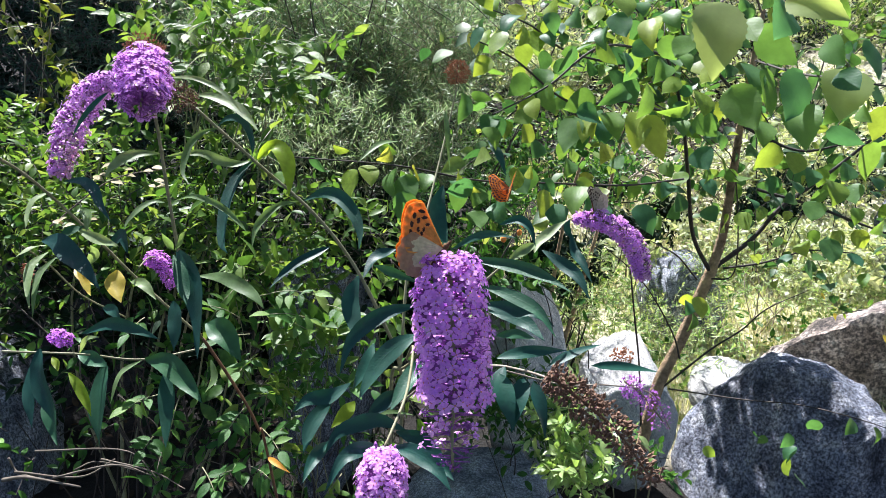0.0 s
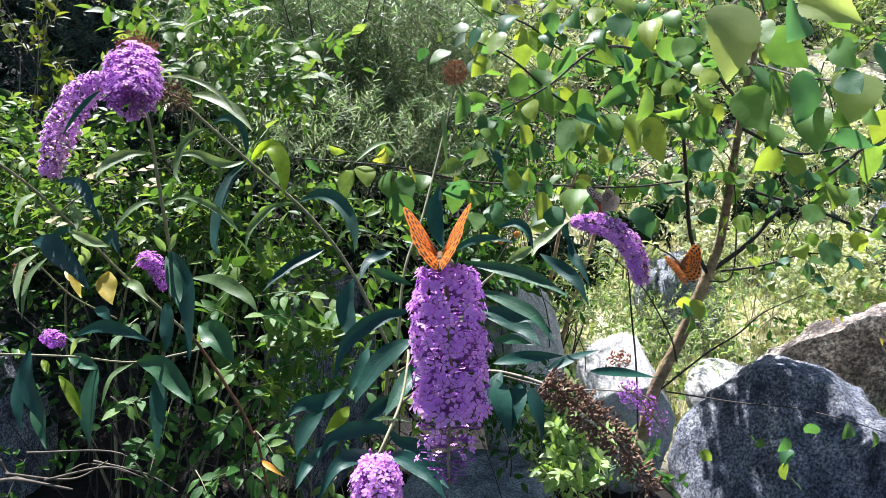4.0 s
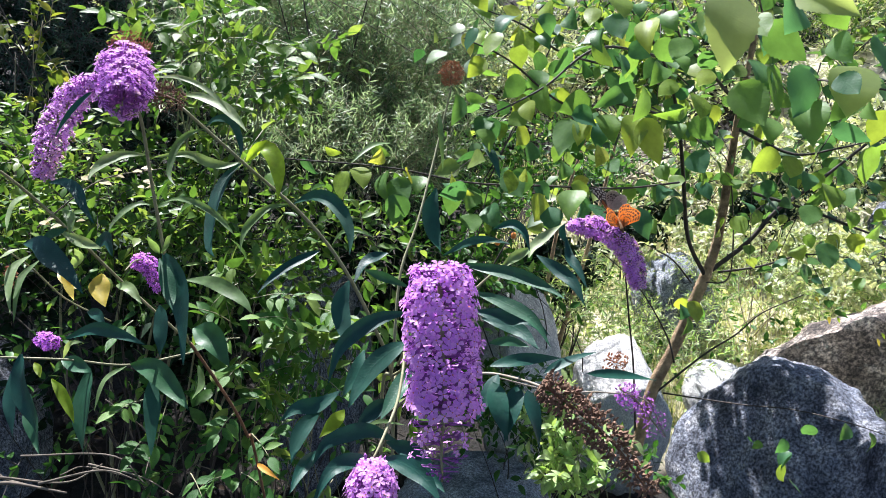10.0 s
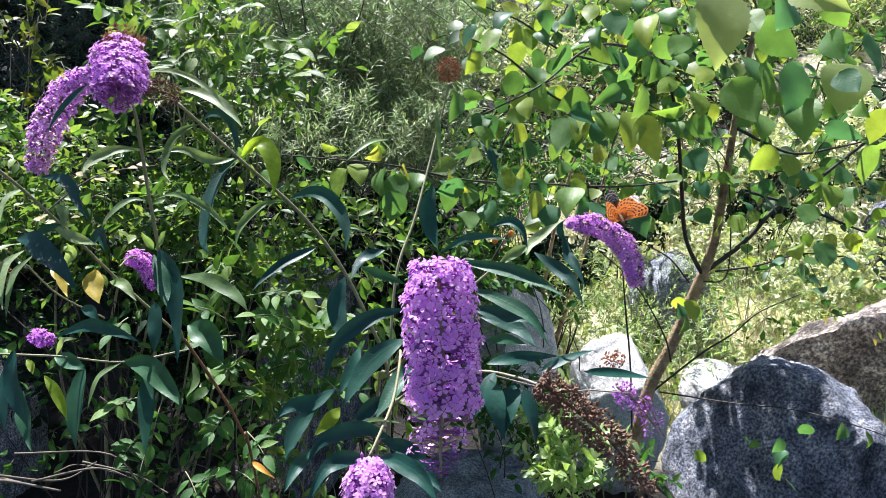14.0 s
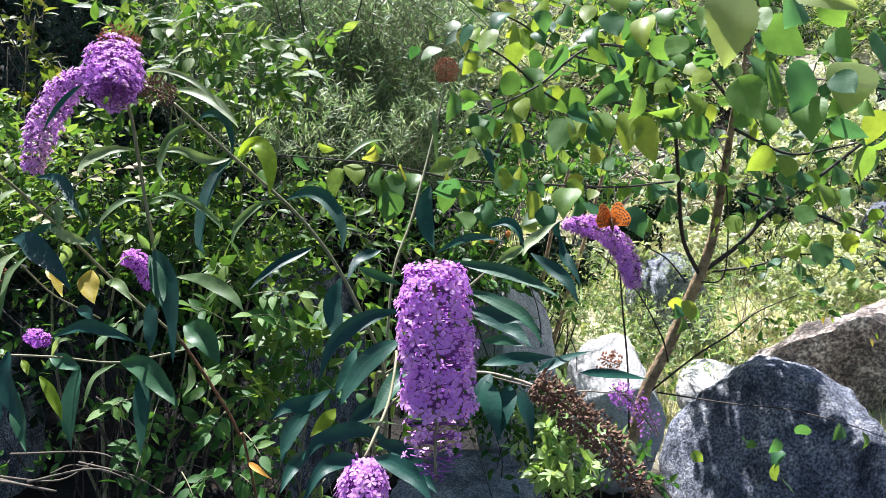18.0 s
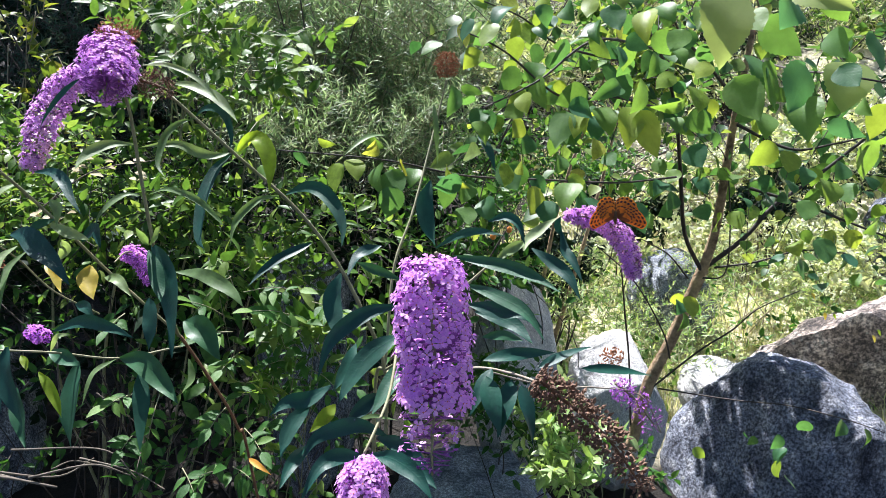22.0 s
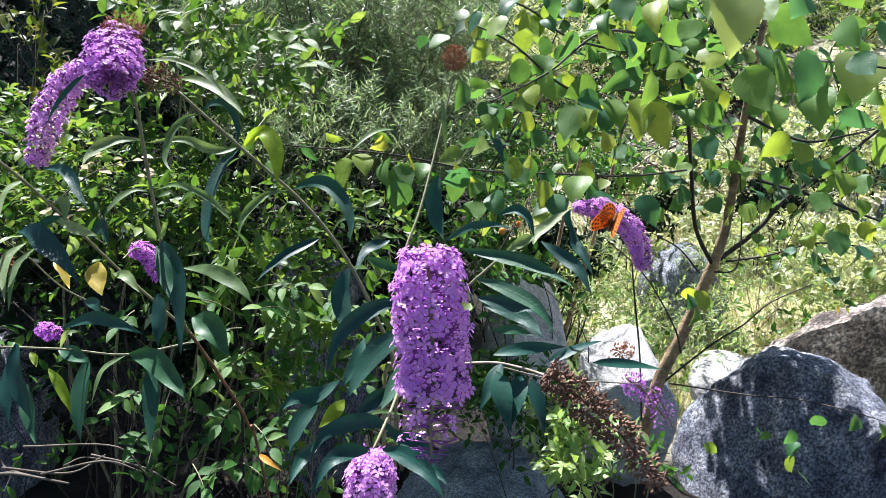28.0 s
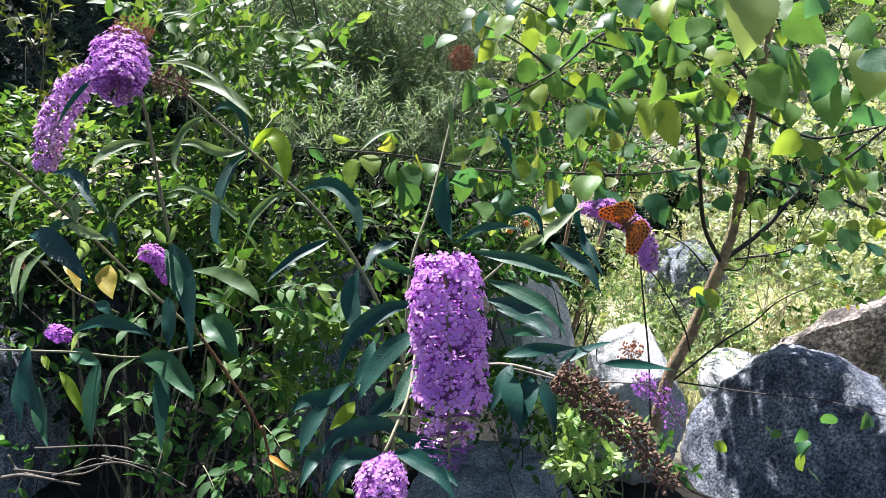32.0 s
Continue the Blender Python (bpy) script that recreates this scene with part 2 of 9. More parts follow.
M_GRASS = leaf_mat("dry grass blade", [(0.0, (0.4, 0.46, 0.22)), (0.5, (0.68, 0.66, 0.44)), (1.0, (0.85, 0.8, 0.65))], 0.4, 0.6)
M_STEM = plain_mat("green brown stem", (0.16, 0.16, 0.07), (0.3, 0.29, 0.17), 60, 0.65)
M_STEM_RED = plain_mat("red brown stem", (0.09, 0.04, 0.02), (0.24, 0.12, 0.06), 60, 0.6)
M_TWIG = plain_mat("dark twig", (0.025, 0.02, 0.018), (0.07, 0.055, 0.045), 50, 0.75)
M_TWIG_DRY = plain_mat("weathered dry twig", (0.06, 0.05, 0.038), (0.2, 0.165, 0.125), 50, 0.85)
M_TWIG_PALE = plain_mat("pale dry twig", (0.2, 0.16, 0.11), (0.42, 0.37, 0.29), 50, 0.8)
M_BARK = plain_mat("young birch bark", (0.16, 0.1, 0.055), (0.62, 0.44, 0.26), 40, 0.85, 1.0, 0.012)
# these three greys are tinted with the blue skylight of shaded rock
M_ROCK = rock_mat("grey granite", (0.08, 0.092, 0.125), (0.19, 0.21, 0.26), (0.38, 0.385, 0.4))
M_ROCK_SKYLIT = rock_mat("granite tinted skylight blue", (0.11, 0.125, 0.16), (0.25, 0.275, 0.33), (0.44, 0.46, 0.5))
M_ROCK_SPECKLED = rock_mat("speckled granite tinted for skylight", (0.24, 0.26, 0.31), (0.44, 0.47, 0.54), (0.6, 0.62, 0.66), worn=0.65)
M_ROCK_BROWN = rock_mat("brown weathered granite", (0.1, 0.08, 0.066), (0.27, 0.22, 0.185), (0.6, 0.54, 0.48))
# pale stone, whitened further to stand for direct sun on it
M_ROCK_PALE = rock_mat("pale granite whitened for full sun", (0.58, 0.58, 0.57), (0.72, 0.71, 0.69), (0.82, 0.81, 0.79), (0.62, 0.62, 0.58), worn=0.45)
M_PETAL = petal_mat("purple petal", (0.84, 0.36, 1.0), (0.98, 0.6, 1.0), 0.6)
M_PETAL_DEEP = petal_mat("deep purple petal", (0.6, 0.18, 0.95), (0.95, 0.36, 0.97), 0.55)
M_PETAL_OLD = petal_mat("faded pink petal", (0.85, 0.5, 0.78), (0.98, 0.74, 0.86), 0.5)
M_BUD = plain_mat("dark purple bud", (0.2, 0.05, 0.26), (0.44, 0.15, 0.52), 200, 0.7)
M_EYE = plain_mat("orange floret throat", (0.6, 0.14, 0.12), (0.75, 0.3, 0.12), 400, 0.6)
M_DEAD = plain_mat("withered brown floret", (0.085, 0.045, 0.03), (0.27, 0.16, 0.1), 250, 0.9)
M_RUST = plain_mat("rust red withered floret", (0.2, 0.075, 0.035), (0.45, 0.2, 0.1), 250, 0.9)
# litter darkened along with the soil, for the shade under the shrubs
M_LITTER = leaf_mat("dead leaf litter", [(0.0, (0.02, 0.012, 0.007)), (1.0, (0.09, 0.055, 0.03))], 0.15, 0.8)
M_DRY_LEAF = leaf_mat("bleached dry leaf", [(0.0, (0.42, 0.36, 0.2)), (1.0, (0.72, 0.64, 0.44))], 0.3, 0.7, True, gloss=0.2)
M_BERRY = plain_mat("orange berry", (0.7, 0.2, 0.03), (0.8, 0.3, 0.05), 90, 0.35, 0.1)


# ---- geometry helpers ----
ORG = {}


def mesh_of(name, geo, mats, smooth=True):
    verts, faces = geo[0], geo[1]
    me = bpy.data.meshes.new(name)
    me.from_pydata([tuple(v) for v in verts], [], [tuple(int(i) for i in f) for f in faces])
    for m in (mats if isinstance(mats, (list, tuple)) else [mats]):
        me.materials.append(m)
    if len(geo) > 2 and geo[2] is not None:
        me.polygons.foreach_set("material_index", np.asarray(geo[2], dtype=np.int32))
    me.polygons.foreach_set("use_smooth", np.full(len(me.polygons), smooth))
    me.update()
    return me


def thing(name, at, label, category, group="", kind=""):
    """A top-level Empty at the base of a thing."""
    ob = new(name)
    ob.location = at
    ob.empty_display_size = 0.02
    ORG[ob] = Vector(at)
    return tagged(ob, label, category, group, kind)


def part(name, geo, mats, parent, label="", at=None, kind="", smooth=True):
    """One mesh, given in world metres, under a thing or a part; at: its own origin."""
    at = Vector(at) if at is not None else ORG[parent].copy()
    v = np.asarray(geo[0], dtype=float) - np.array(at)
    ob = new(name, mesh_of(name, (v, geo[1], geo[2] if len(geo) > 2 else None), mats, smooth))
    ob.parent = parent
    ob.location = at - ORG[parent]
    ORG[ob] = at
    return tagged(ob, label, kind=kind)


def solid(name, geo, mats, label, category, at, group="", kind="", smooth=True):
    """A thing that is one mesh."""
    v = np.asarray(geo[0], dtype=float) - np.array(at)
    ob = new(name, mesh_of(name, (v, geo[1], geo[2] if len(geo) > 2 else None), mats, smooth))
    ob.location = at
    ORG[ob] = Vector(at)
    return tagged(ob, label, category, group, kind)


def piece(name, me, parent, m, label=""):
    """An object on a shared mesh, at the world pose m, under a thing or part."""
    ob = new(name, me)
    ob.parent = parent
    ob.matrix_basis = Matrix.Translation(-ORG[parent]) @ m
    return tagged(ob, label)


def join(geos):
    vs, fs, ms, off = [], [], [], 0
    for g in geos:
        vs.append(np.asarray(g[0], dtype=float))
        fs += [tuple(int(i) + off for i in f) for f in g[1]]
        ms += list(g[2]) if len(g) > 2 and g[2] is not None else [0] * len(g[1])
        off += len(g[0])
    return np.concatenate(vs), fs, ms


def spline(points, n):
    """Points along a smooth curve through the given ones."""
    p = np.asarray(points, dtype=float)
    if len(p) == 2:
        return p[0] + (p[1] - p[0]) * np.linspace(0, 1, n)[:, None]
    q = np.vstack([2 * p[0] - p[1], p, 2 * p[-1] - p[-2]])
    out = []
    for u in np.linspace(0, len(p) - 1 - 1e-9, n):
        i, t = int(u), u - int(u)
        a, b, c, d = q[i:i + 4]
        out.append(0.5 * (2 * b + (c - a) * t + (2 * a - 5 * b + 4 * c - d) * t * t + (3 * b - a - 3 * c + d) * t ** 3))
    return np.array(out)


def tube(points, r0, r1, n=None, sides=6, rough=0.0):
    """A tapered round stem along a smooth curve."""
    n = n or max(4, 5 * (len(points) - 1))
    c = spline(points, n)
    t = np.gradient(c, axis=0)
    t /= np.linalg.norm(t, axis=1)[:, None] + 1e-9
    ref = np.array((0.31, 0.9, 0.2))
    a = np.cross(t, ref)
    a /= np.linalg.norm(a, axis=1)[:, None] + 1e-9
    b = np.cross(t, a)
    r = np.linspace(r0, r1, n)
    if rough:
        r = r * (1 + rough * np.random.uniform(-1, 1, n))
    ang = np.arange(sides) * 2 * np.pi / sides
    v = (c[:, None] + r[:, None, None] * (np.cos(ang)[None, :, None] * a[:, None] + np.sin(ang)[None, :, None] * b[:, None])).reshape(-1, 3)
    f = [(i * sides + j, i * sides + (j + 1) % sides, (i + 1) * sides + (j + 1) % sides, (i + 1) * sides + j)
         for i in range(n - 1) for j in range(sides)]
    f += [tuple(range(sides))[::-1], tuple((n - 1) * sides + j for j in range(sides))]
    return v, f


def profile(shape, t):
    if shape == "lance":
        return np.sin(np.pi * np.clip(t, 0, 1) ** 0.72) * (1.12 - 0.3 * t)
    if shape == "birch":
        return np.interp(t, (0, 0.03, 0.08, 0.15, 0.24, 0.34, 0.44, 0.55, 0.66, 0.76, 0.86, 0.94, 1), (0, 0.4, 0.65, 0.85, 0.97, 1.0, 0.97, 0.88, 0.72, 0.53, 0.3, 0.13, 0))
    if shape == "ovate":
        return np.interp(t, (0, 0.08, 0.22, 0.4, 0.58, 0.75, 0.88, 1), (0.05, 0.5, 0.9, 1.0, 0.86, 0.55, 0.24, 0))
    return np.sin(np.pi * t)


def blade(length, width, shape="lance", fold=0.18, arch=0.0, n=9, wave=0.0, teeth=0.0, twist=0.0, seed=0):
    """A leaf from the origin along +y with its face to +z: folded at the midrib, arched, wavy."""
    rng = np.random.RandomState(seed)
    t = np.linspace(0, 1, n)
    w = profile(shape, t) * width / 2
    if teeth:
        w = w * (1 + teeth * np.where(np.arange(n) % 2 == 0, 1, -1))
    ph = rng.uniform(0, 6)
    z = arch * length * 4 * t * (1 - t)
    v = []
    for i in range(n):
        lift = fold * w[i]
        wl = wave * width * math.sin(9 * t[i] + ph)
        wr = wave * width * math.sin(8 * t[i] + ph + 2)
        a = twist * (t[i] - 0.3)
        for x, dz in ((-w[i], lift + wl), (-w[i] * 0.5, lift * 0.45 + wl * 0.4), (0, 0), (w[i] * 0.5, lift * 0.45 + wr * 0.4), (w[i], lift + wr)):
            v.append((x * math.cos(a) - dz * math.sin(a), t[i] * length, z[i] + x * math.sin(a) + dz * math.cos(a)))
    f = [(i * 5 + j, i * 5 + j + 1, i * 5 + j + 6, i * 5 + j + 5) for i in range(n - 1) for j in range(4)]
    return np.array(v), f


def aim(base, tip, up=(0, 0, 1), roll=0.0):
    """The pose of a leaf whose base and tip are given, its face towards up."""
    y = (Vector(tip) - Vector(base)).normalized()
    z = Vector(up) - y * Vector(up).dot(y)
    if z.length < 1e-4:
        z = Vector((0, -1, 0)) - y * y.y * -1
    z.normalize()
    x = y.cross(z)
    m = Matrix((x, y, z)).transposed().to_4x4()
    m.translation = Vector(base)
    return m @ pose(0, 0, 0, 0, roll, 0)


LEAF_FAR = {}
for kind_, prof, wd in (("lance", "lance", 0.16), ("ovate", "ovate", 0.44), ("birch", "birch", 0.8), ("needle", "lance", 0.09), ("willow", "lance", 0.115)):
    vv, ff = blade(1.0, wd, prof, 0.25, 0.05, 7)
    keep = [i * 5 + j for i in range(7) for j in (0, 2, 4)]
    LEAF_FAR[kind_] = (vv[keep], [(i * 3 + j, i * 3 + j + 1, i * 3 + j + 4, i * 3 + j + 3) for i in range(6) for j in range(2)])


def scatter_leaves(kind_, base, way, face, size):
    """Many small leaves in one mesh: arrays of base points, directions, face normals and lengths."""
    tv, tf = LEAF_FAR[kind_]
    y = way / (np.linalg.norm(way, axis=1)[:, None] + 1e-9)
    z = face - y * (face * y).sum(1)[:, None]
    z /= np.linalg.norm(z, axis=1)[:, None] + 1e-9
    x = np.cross(y, z)
    v = base[:, None] + size[:, None, None] * (tv[None, :, :1] * x[:, None] + tv[None, :, 1:2] * y[:, None] + tv[None, :, 2:] * z[:, None])
    n, k = len(base), len(tv)
    f = (np.array(tf)[None] + (np.arange(n) * k)[:, None, None]).reshape(-1, 4)
    return v.reshape(-1, 3), f


def in_lobes(rng, lobes, n):
    """n points in a set of ellipsoids (centre, radii), fuller towards their rims, and the way out of each."""
    vol = np.array([r[0] * r[1] * r[2] for _, r in lobes]) ** 0.75
    pick = rng.choice(len(lobes), n, p=vol / vol.sum())
    d = rng.normal(size=(n, 3))
    d /= np.linalg.norm(d, axis=1)[:, None]
    rad = rng.uniform(0.15, 1, n) ** 0.45
    c = np.array([l[0] for l in lobes])[pick]
    r = np.array([l[1] for l in lobes])[pick]
    return c + d * rad[:, None] * r, d


def twiggy(seed, lobes, n_twigs, twig_len, k, leaf, size, lift=0.5, sag=0.25, pair=True, face_up=1.0, clump=1.0):
    """Twigs with leaves along them, filling the lobes: (twig mesh, leaf mesh)."""
    rng = np.random.RandomState(seed)
    p, out = in_lobes(rng, lobes, n_twigs * 2)
    # clumps and hollows, a hand's breadth to an arm's length across
    q = p * (1.0 + 0.5 / twig_len)
    cl = np.sin(q[:, 0] * 4.1 + seed) * np.cos(q[:, 2] * 4.7 + q[:, 1] * 1.9) + 0.7 * np.sin(q[:, 0] * 9.3 - q[:, 2] * 7.7 + seed * 2) + 0.5 * np.cos(q[:, 1] * 8.9 + q[:, 2] * 3.1)
    best = np.argsort(-(cl * clump + rng.uniform(-0.8, 0.8, len(p))))[:n_twigs]
    p, out = p[best], out[best]
    d = out * 0.6 + rng.normal(size=(n_twigs, 3)) * 0.6 + np.array((0, 0, lift))
    d /= np.linalg.norm(d, axis=1)[:, None]
    ln = twig_len * rng.uniform(0.6, 1.3, n_twigs)
    t = np.linspace(0, 1, 4)
    c = p[:, None] + d[:, None] * (ln[:, None] * t)[:, :, None] - np.array((0, 0, 1.0)) * (sag * ln[:, None] * t ** 2)[:, :, None]
    a = np.cross(d, rng.normal(size=(n_twigs, 3)))
    a /= np.linalg.norm(a, axis=1)[:, None] + 1e-9
    b = np.cross(d, a)
    ang = np.arange(3) * 2 * np.pi / 3
    rr = (twig_len * 0.008 + 0.0004) * np.linspace(1, 0.4, 4)
    ring = np.cos(ang)[None, :, None] * a[:, None] + np.sin(ang)[None, :, None] * b[:, None]
    tv = (c[:, :, None] + rr[None, :, None, None] * ring[:, None]).reshape(-1, 3)
    base_f = np.array([(i * 3 + j, i * 3 + (j + 1) % 3, (i + 1) * 3 + (j + 1) % 3, (i + 1) * 3 + j) for i in range(3) for j in range(3)])
    tf = (base_f[None] + (np.arange(n_twigs) * 12)[:, None, None]).reshape(-1, 4)
    u = np.linspace(0.12, 1.0, k)[None] + rng.uniform(-0.04, 0.04, (n_twigs, k))
    lb = p[:, None] + d[:, None] * (ln[:, None] * u)[:, :, None] - np.array((0, 0, 1.0)) * (sag * ln[:, None] * u ** 2)[:, :, None]
    side = np.where(np.arange(k) % 2 == 0, 1.0, -1.0)[None, :, None] if pair else rng.normal(size=(n_twigs, k, 1))
    turn = rng.uniform(-0.7, 0.7, (n_twigs, k, 1))
    way = d[:, None] * 0.75 + side * (a[:, None] + b[:, None] * turn) - np.array((0, 0, 0.25)) + rng.normal(size=(n_twigs, k, 3)) * 0.18
    face = np.array((0, 0, face_up)) + rng.normal(size=(n_twigs, k, 3)) * 0.55
    sz = size * rng.uniform(0.55, 1.25, (n_twigs, k))
    return (tv, tf), scatter_leaves(leaf, lb.reshape(-1, 3), way.reshape(-1, 3), face.reshape(-1, 3), sz.reshape(-1))


# ---- ground ----
def ground_z(x, y):
    z = 0.03 + 0.05 * np.sin(x * 1.3 + 0.4) * np.cos(y * 0.9) + 0.03 * np.sin(x * 3.1 - y * 2.3)
    rise = np.maximum(y - 5.0, 0.0)
    left = 1 / (1 + np.exp((x + 0.3) * 2.0))
    return z + 0.30 * np.minimum(rise, 60) + 0.12 * np.maximum(y - 2.2, 0) * left + 0.02 * np.maximum(rise - 60, 0) + 0.12 * np.minimum(rise, 3) * np.sin(x * 0.8 + y)


def build_ground():
    g = np.concatenate([np.linspace(-300, -12, 24), np.linspace(-11, 11, 150), np.linspace(12, 300, 24)])
    h = np.concatenate([np.linspace(-200, -4, 16), np.linspace(-3.5, 14, 150), np.linspace(15, 500, 40)])
    X, Y = np.meshgrid(g, h)
    Zz = ground_z(X, Y) + 0.012 * np.sin(X * 17) * np.cos(Y * 19)
    v = np.stack([X, Y, Zz], -1).reshape(-1, 3)
    nx, ny = len(g), len(h)
    f = [(j * nx + i, j * nx + i + 1, (j + 1) * nx + i + 1, (j + 1) * nx + i) for j in range(ny - 1) for i in range(nx - 1)]
    return solid("ground", (v, f), M_GROUND, "stony forest ground, litter darkened for shade, and dry grass", "ground", (0, 0, 0), kind="structure")


def ground_mat():
    m, nt, bsdf, out = nodes_of("forest ground")
    # dark soil, deepened to near black so that it holds the thicket's shade
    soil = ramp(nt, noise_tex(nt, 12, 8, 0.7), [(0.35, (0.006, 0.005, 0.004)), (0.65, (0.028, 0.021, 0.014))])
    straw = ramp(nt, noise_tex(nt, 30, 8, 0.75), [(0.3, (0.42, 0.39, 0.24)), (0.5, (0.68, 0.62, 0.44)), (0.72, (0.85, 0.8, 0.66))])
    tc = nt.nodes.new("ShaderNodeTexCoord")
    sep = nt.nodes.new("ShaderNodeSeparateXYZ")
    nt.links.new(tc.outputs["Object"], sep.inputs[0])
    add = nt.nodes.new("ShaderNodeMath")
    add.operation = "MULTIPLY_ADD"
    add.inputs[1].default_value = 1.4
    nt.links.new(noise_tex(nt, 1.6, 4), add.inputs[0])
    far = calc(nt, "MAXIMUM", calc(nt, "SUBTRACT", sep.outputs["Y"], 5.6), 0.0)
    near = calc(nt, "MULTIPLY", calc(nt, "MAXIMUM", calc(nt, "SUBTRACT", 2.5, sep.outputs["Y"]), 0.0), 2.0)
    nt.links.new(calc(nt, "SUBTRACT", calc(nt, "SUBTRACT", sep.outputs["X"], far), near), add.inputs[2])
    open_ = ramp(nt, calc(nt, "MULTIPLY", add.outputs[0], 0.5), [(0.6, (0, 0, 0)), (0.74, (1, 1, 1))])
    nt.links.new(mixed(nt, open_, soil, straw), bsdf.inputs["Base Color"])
    bsdf.inputs["Roughness"].default_value = 0.95
    bump(nt, bsdf, noise_tex(nt, 40, 8, 0.75), 1.0, 0.03)
    return m


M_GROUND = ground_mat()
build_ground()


# ---- boulders ----
def boulder(name, centre, size, mat, label, seed, planes=(), rough=0.06, turn=0, group="boulders", extra=5):
    """A worn granite block: a ball cut by planes (normal, distance), then roughened at three scales."""
    bm = bmesh.new()
    bmesh.ops.create_icosphere(bm, subdivisions=6, radius=1.0)
    rng = random.Random(seed)
    cuts = [(Vector(n).normalized(), d) for n, d in planes]
    cuts += [(Vector((rng.gauss(0, 1), rng.gauss(0, 1), rng.gauss(0, 0.7))).normalized(), rng.uniform(0.72, 0.93)) for _ in range(extra)]
    off = Vector((seed * 3.7, seed * 1.9, 0))
    for v in bm.verts:
        p = v.co.copy()
        for n, d in cuts:
            over = p.dot(n) - d
            if over > 0:
                p -= n * over * 0.93
        k = 1 + rough * noise.fractal(p * 1.5 + off, 1.0, 2.0, 4) + rough * 0.35 * noise.fractal(p * 6 + off, 0.9, 2.0, 4) + rough * 0.14 * noise.noise(p * 24 + off)
        v.co = p * k
    me = bpy.data.meshes.new(name)
    bm.to_mesh(me)
    bm.free()
    me.materials.append(mat)
    me.polygons.foreach_set("use_smooth", np.ones(len(me.polygons), dtype=bool))
    ob = new(name, me)
    ob.location, ob.scale, ob.rotation_euler = centre, size, (0, 0, radians(turn))
    ORG[ob] = Vector(centre)
    return tagged(ob, label, "boulder", group)


boulder("boulder", (1.226, 2.159, -0.017), (0.41, 0.46, 0.49), M_ROCK, "large rounded grey granite boulder dappled with sunlight", 3,
        [((-0.68, -0.5, 0.6), 0.6), ((0.8, -0.2, 0.5), 0.86), ((0.05, -1, -0.08), 0.5), ((-0.4, -1, 0.05), 0.52)], 0.07, extra=1)
boulder("boulder", (2.12, 2.62, 0.06), (0.83, 0.6, 0.72), M_ROCK_BROWN, "brown weathered boulder with a sunlit upper edge", 8,
        [((-0.56, 0.22, 0.8), 0.62), ((0.1, 0.4, 1), 0.8), ((-0.12, -1, 0.04), -0.28), ((0.35, -0.5, 0.8), 0.2)], 0.12, extra=0)
boulder("boulder", (0.118, 1.83, 0.012), (0.36, 0.4, 0.3), M_ROCK_SPECKLED, "low granite boulder in shade, skylight blue put into its grey", 12,
        [((0, -0.75, 0.6), 0.75), ((0.8, -0.2, 0.5), 0.75), ((0, 0, 1), 0.8)])
boulder("boulder", (1.318, 3.715, 0.228), (0.24, 0.3, 0.26), M_ROCK_SKYLIT, "grey boulder half hidden behind a young birch", 15, [((0, -1, 0.3), 0.8)])
boulder("boulder", (0.255, 2.215, 0.444), (0.15, 0.18, 0.42), M_ROCK_PALE, "pale grey boulder behind butterfly bush leaves", 21, [((0.45, -0.5, 0.74), 0.55), ((-0.5, -0.3, 0.8), 0.75)])
boulder("boulder", (0.6, 2.163, 0.345), (0.175, 0.2, 0.31), M_ROCK_PALE, "pale sunlit granite stone between birch and bush", 24, [((-0.2, -0.22, 0.94), 0.52), ((0.75, -0.1, 0.65), 0.72)])
boulder("boulder", (1.132, 2.573, 0.194), (0.15, 0.2, 0.13), M_ROCK_PALE, "flat pale stone in full sun", 27, [((0, -0.35, 0.93), 0.55)])
boulder("boulder", (-0.417, 2.1, 0.51), (0.18, 0.2, 0.5), M_ROCK, "dark grey boulder deep in the thicket", 31)
boulder("boulder", (-1.78, 2.2, 0.2), (0.34, 0.3, 0.46), M_ROCK_SKYLIT, "boulder in shade among dry twigs, tinted blue for skylight", 33)
boulder("boulder", (3.014, 4.51, 0.32), (0.17, 0.2, 0.34), M_ROCK, "small blue-grey rock on the sunny slope", 36)


# ---- butterfly bush ----
BUSH = thing("butterfly_bush", (-0.12, 0.85, 0.0), "butterfly bush with arching stems, long leaves and purple flower spikes", "shrub")


def lance(base, tip, width, mat=None, arch=0.1, up=(0, -0.45, 0.9), fold=0.22, twist=0.0, roll=0.0, parent=None, label=""):
    """One long leaf from base to tip."""
    tip = Vector(base) + (Vector(tip) - Vector(base)) * 1.12
    L, width = (tip - Vector(base)).length, width * 0.86
    n_ = len(bpy.data.objects)
    me = mesh_of("leaf", blade(L, width, "lance", fold, arch, 11, 0.03, 0.0, twist, n_), mat or M_LANCE)
    return piece("leaf", me, parent or BUSH, aim(base, tip, up, roll), label)


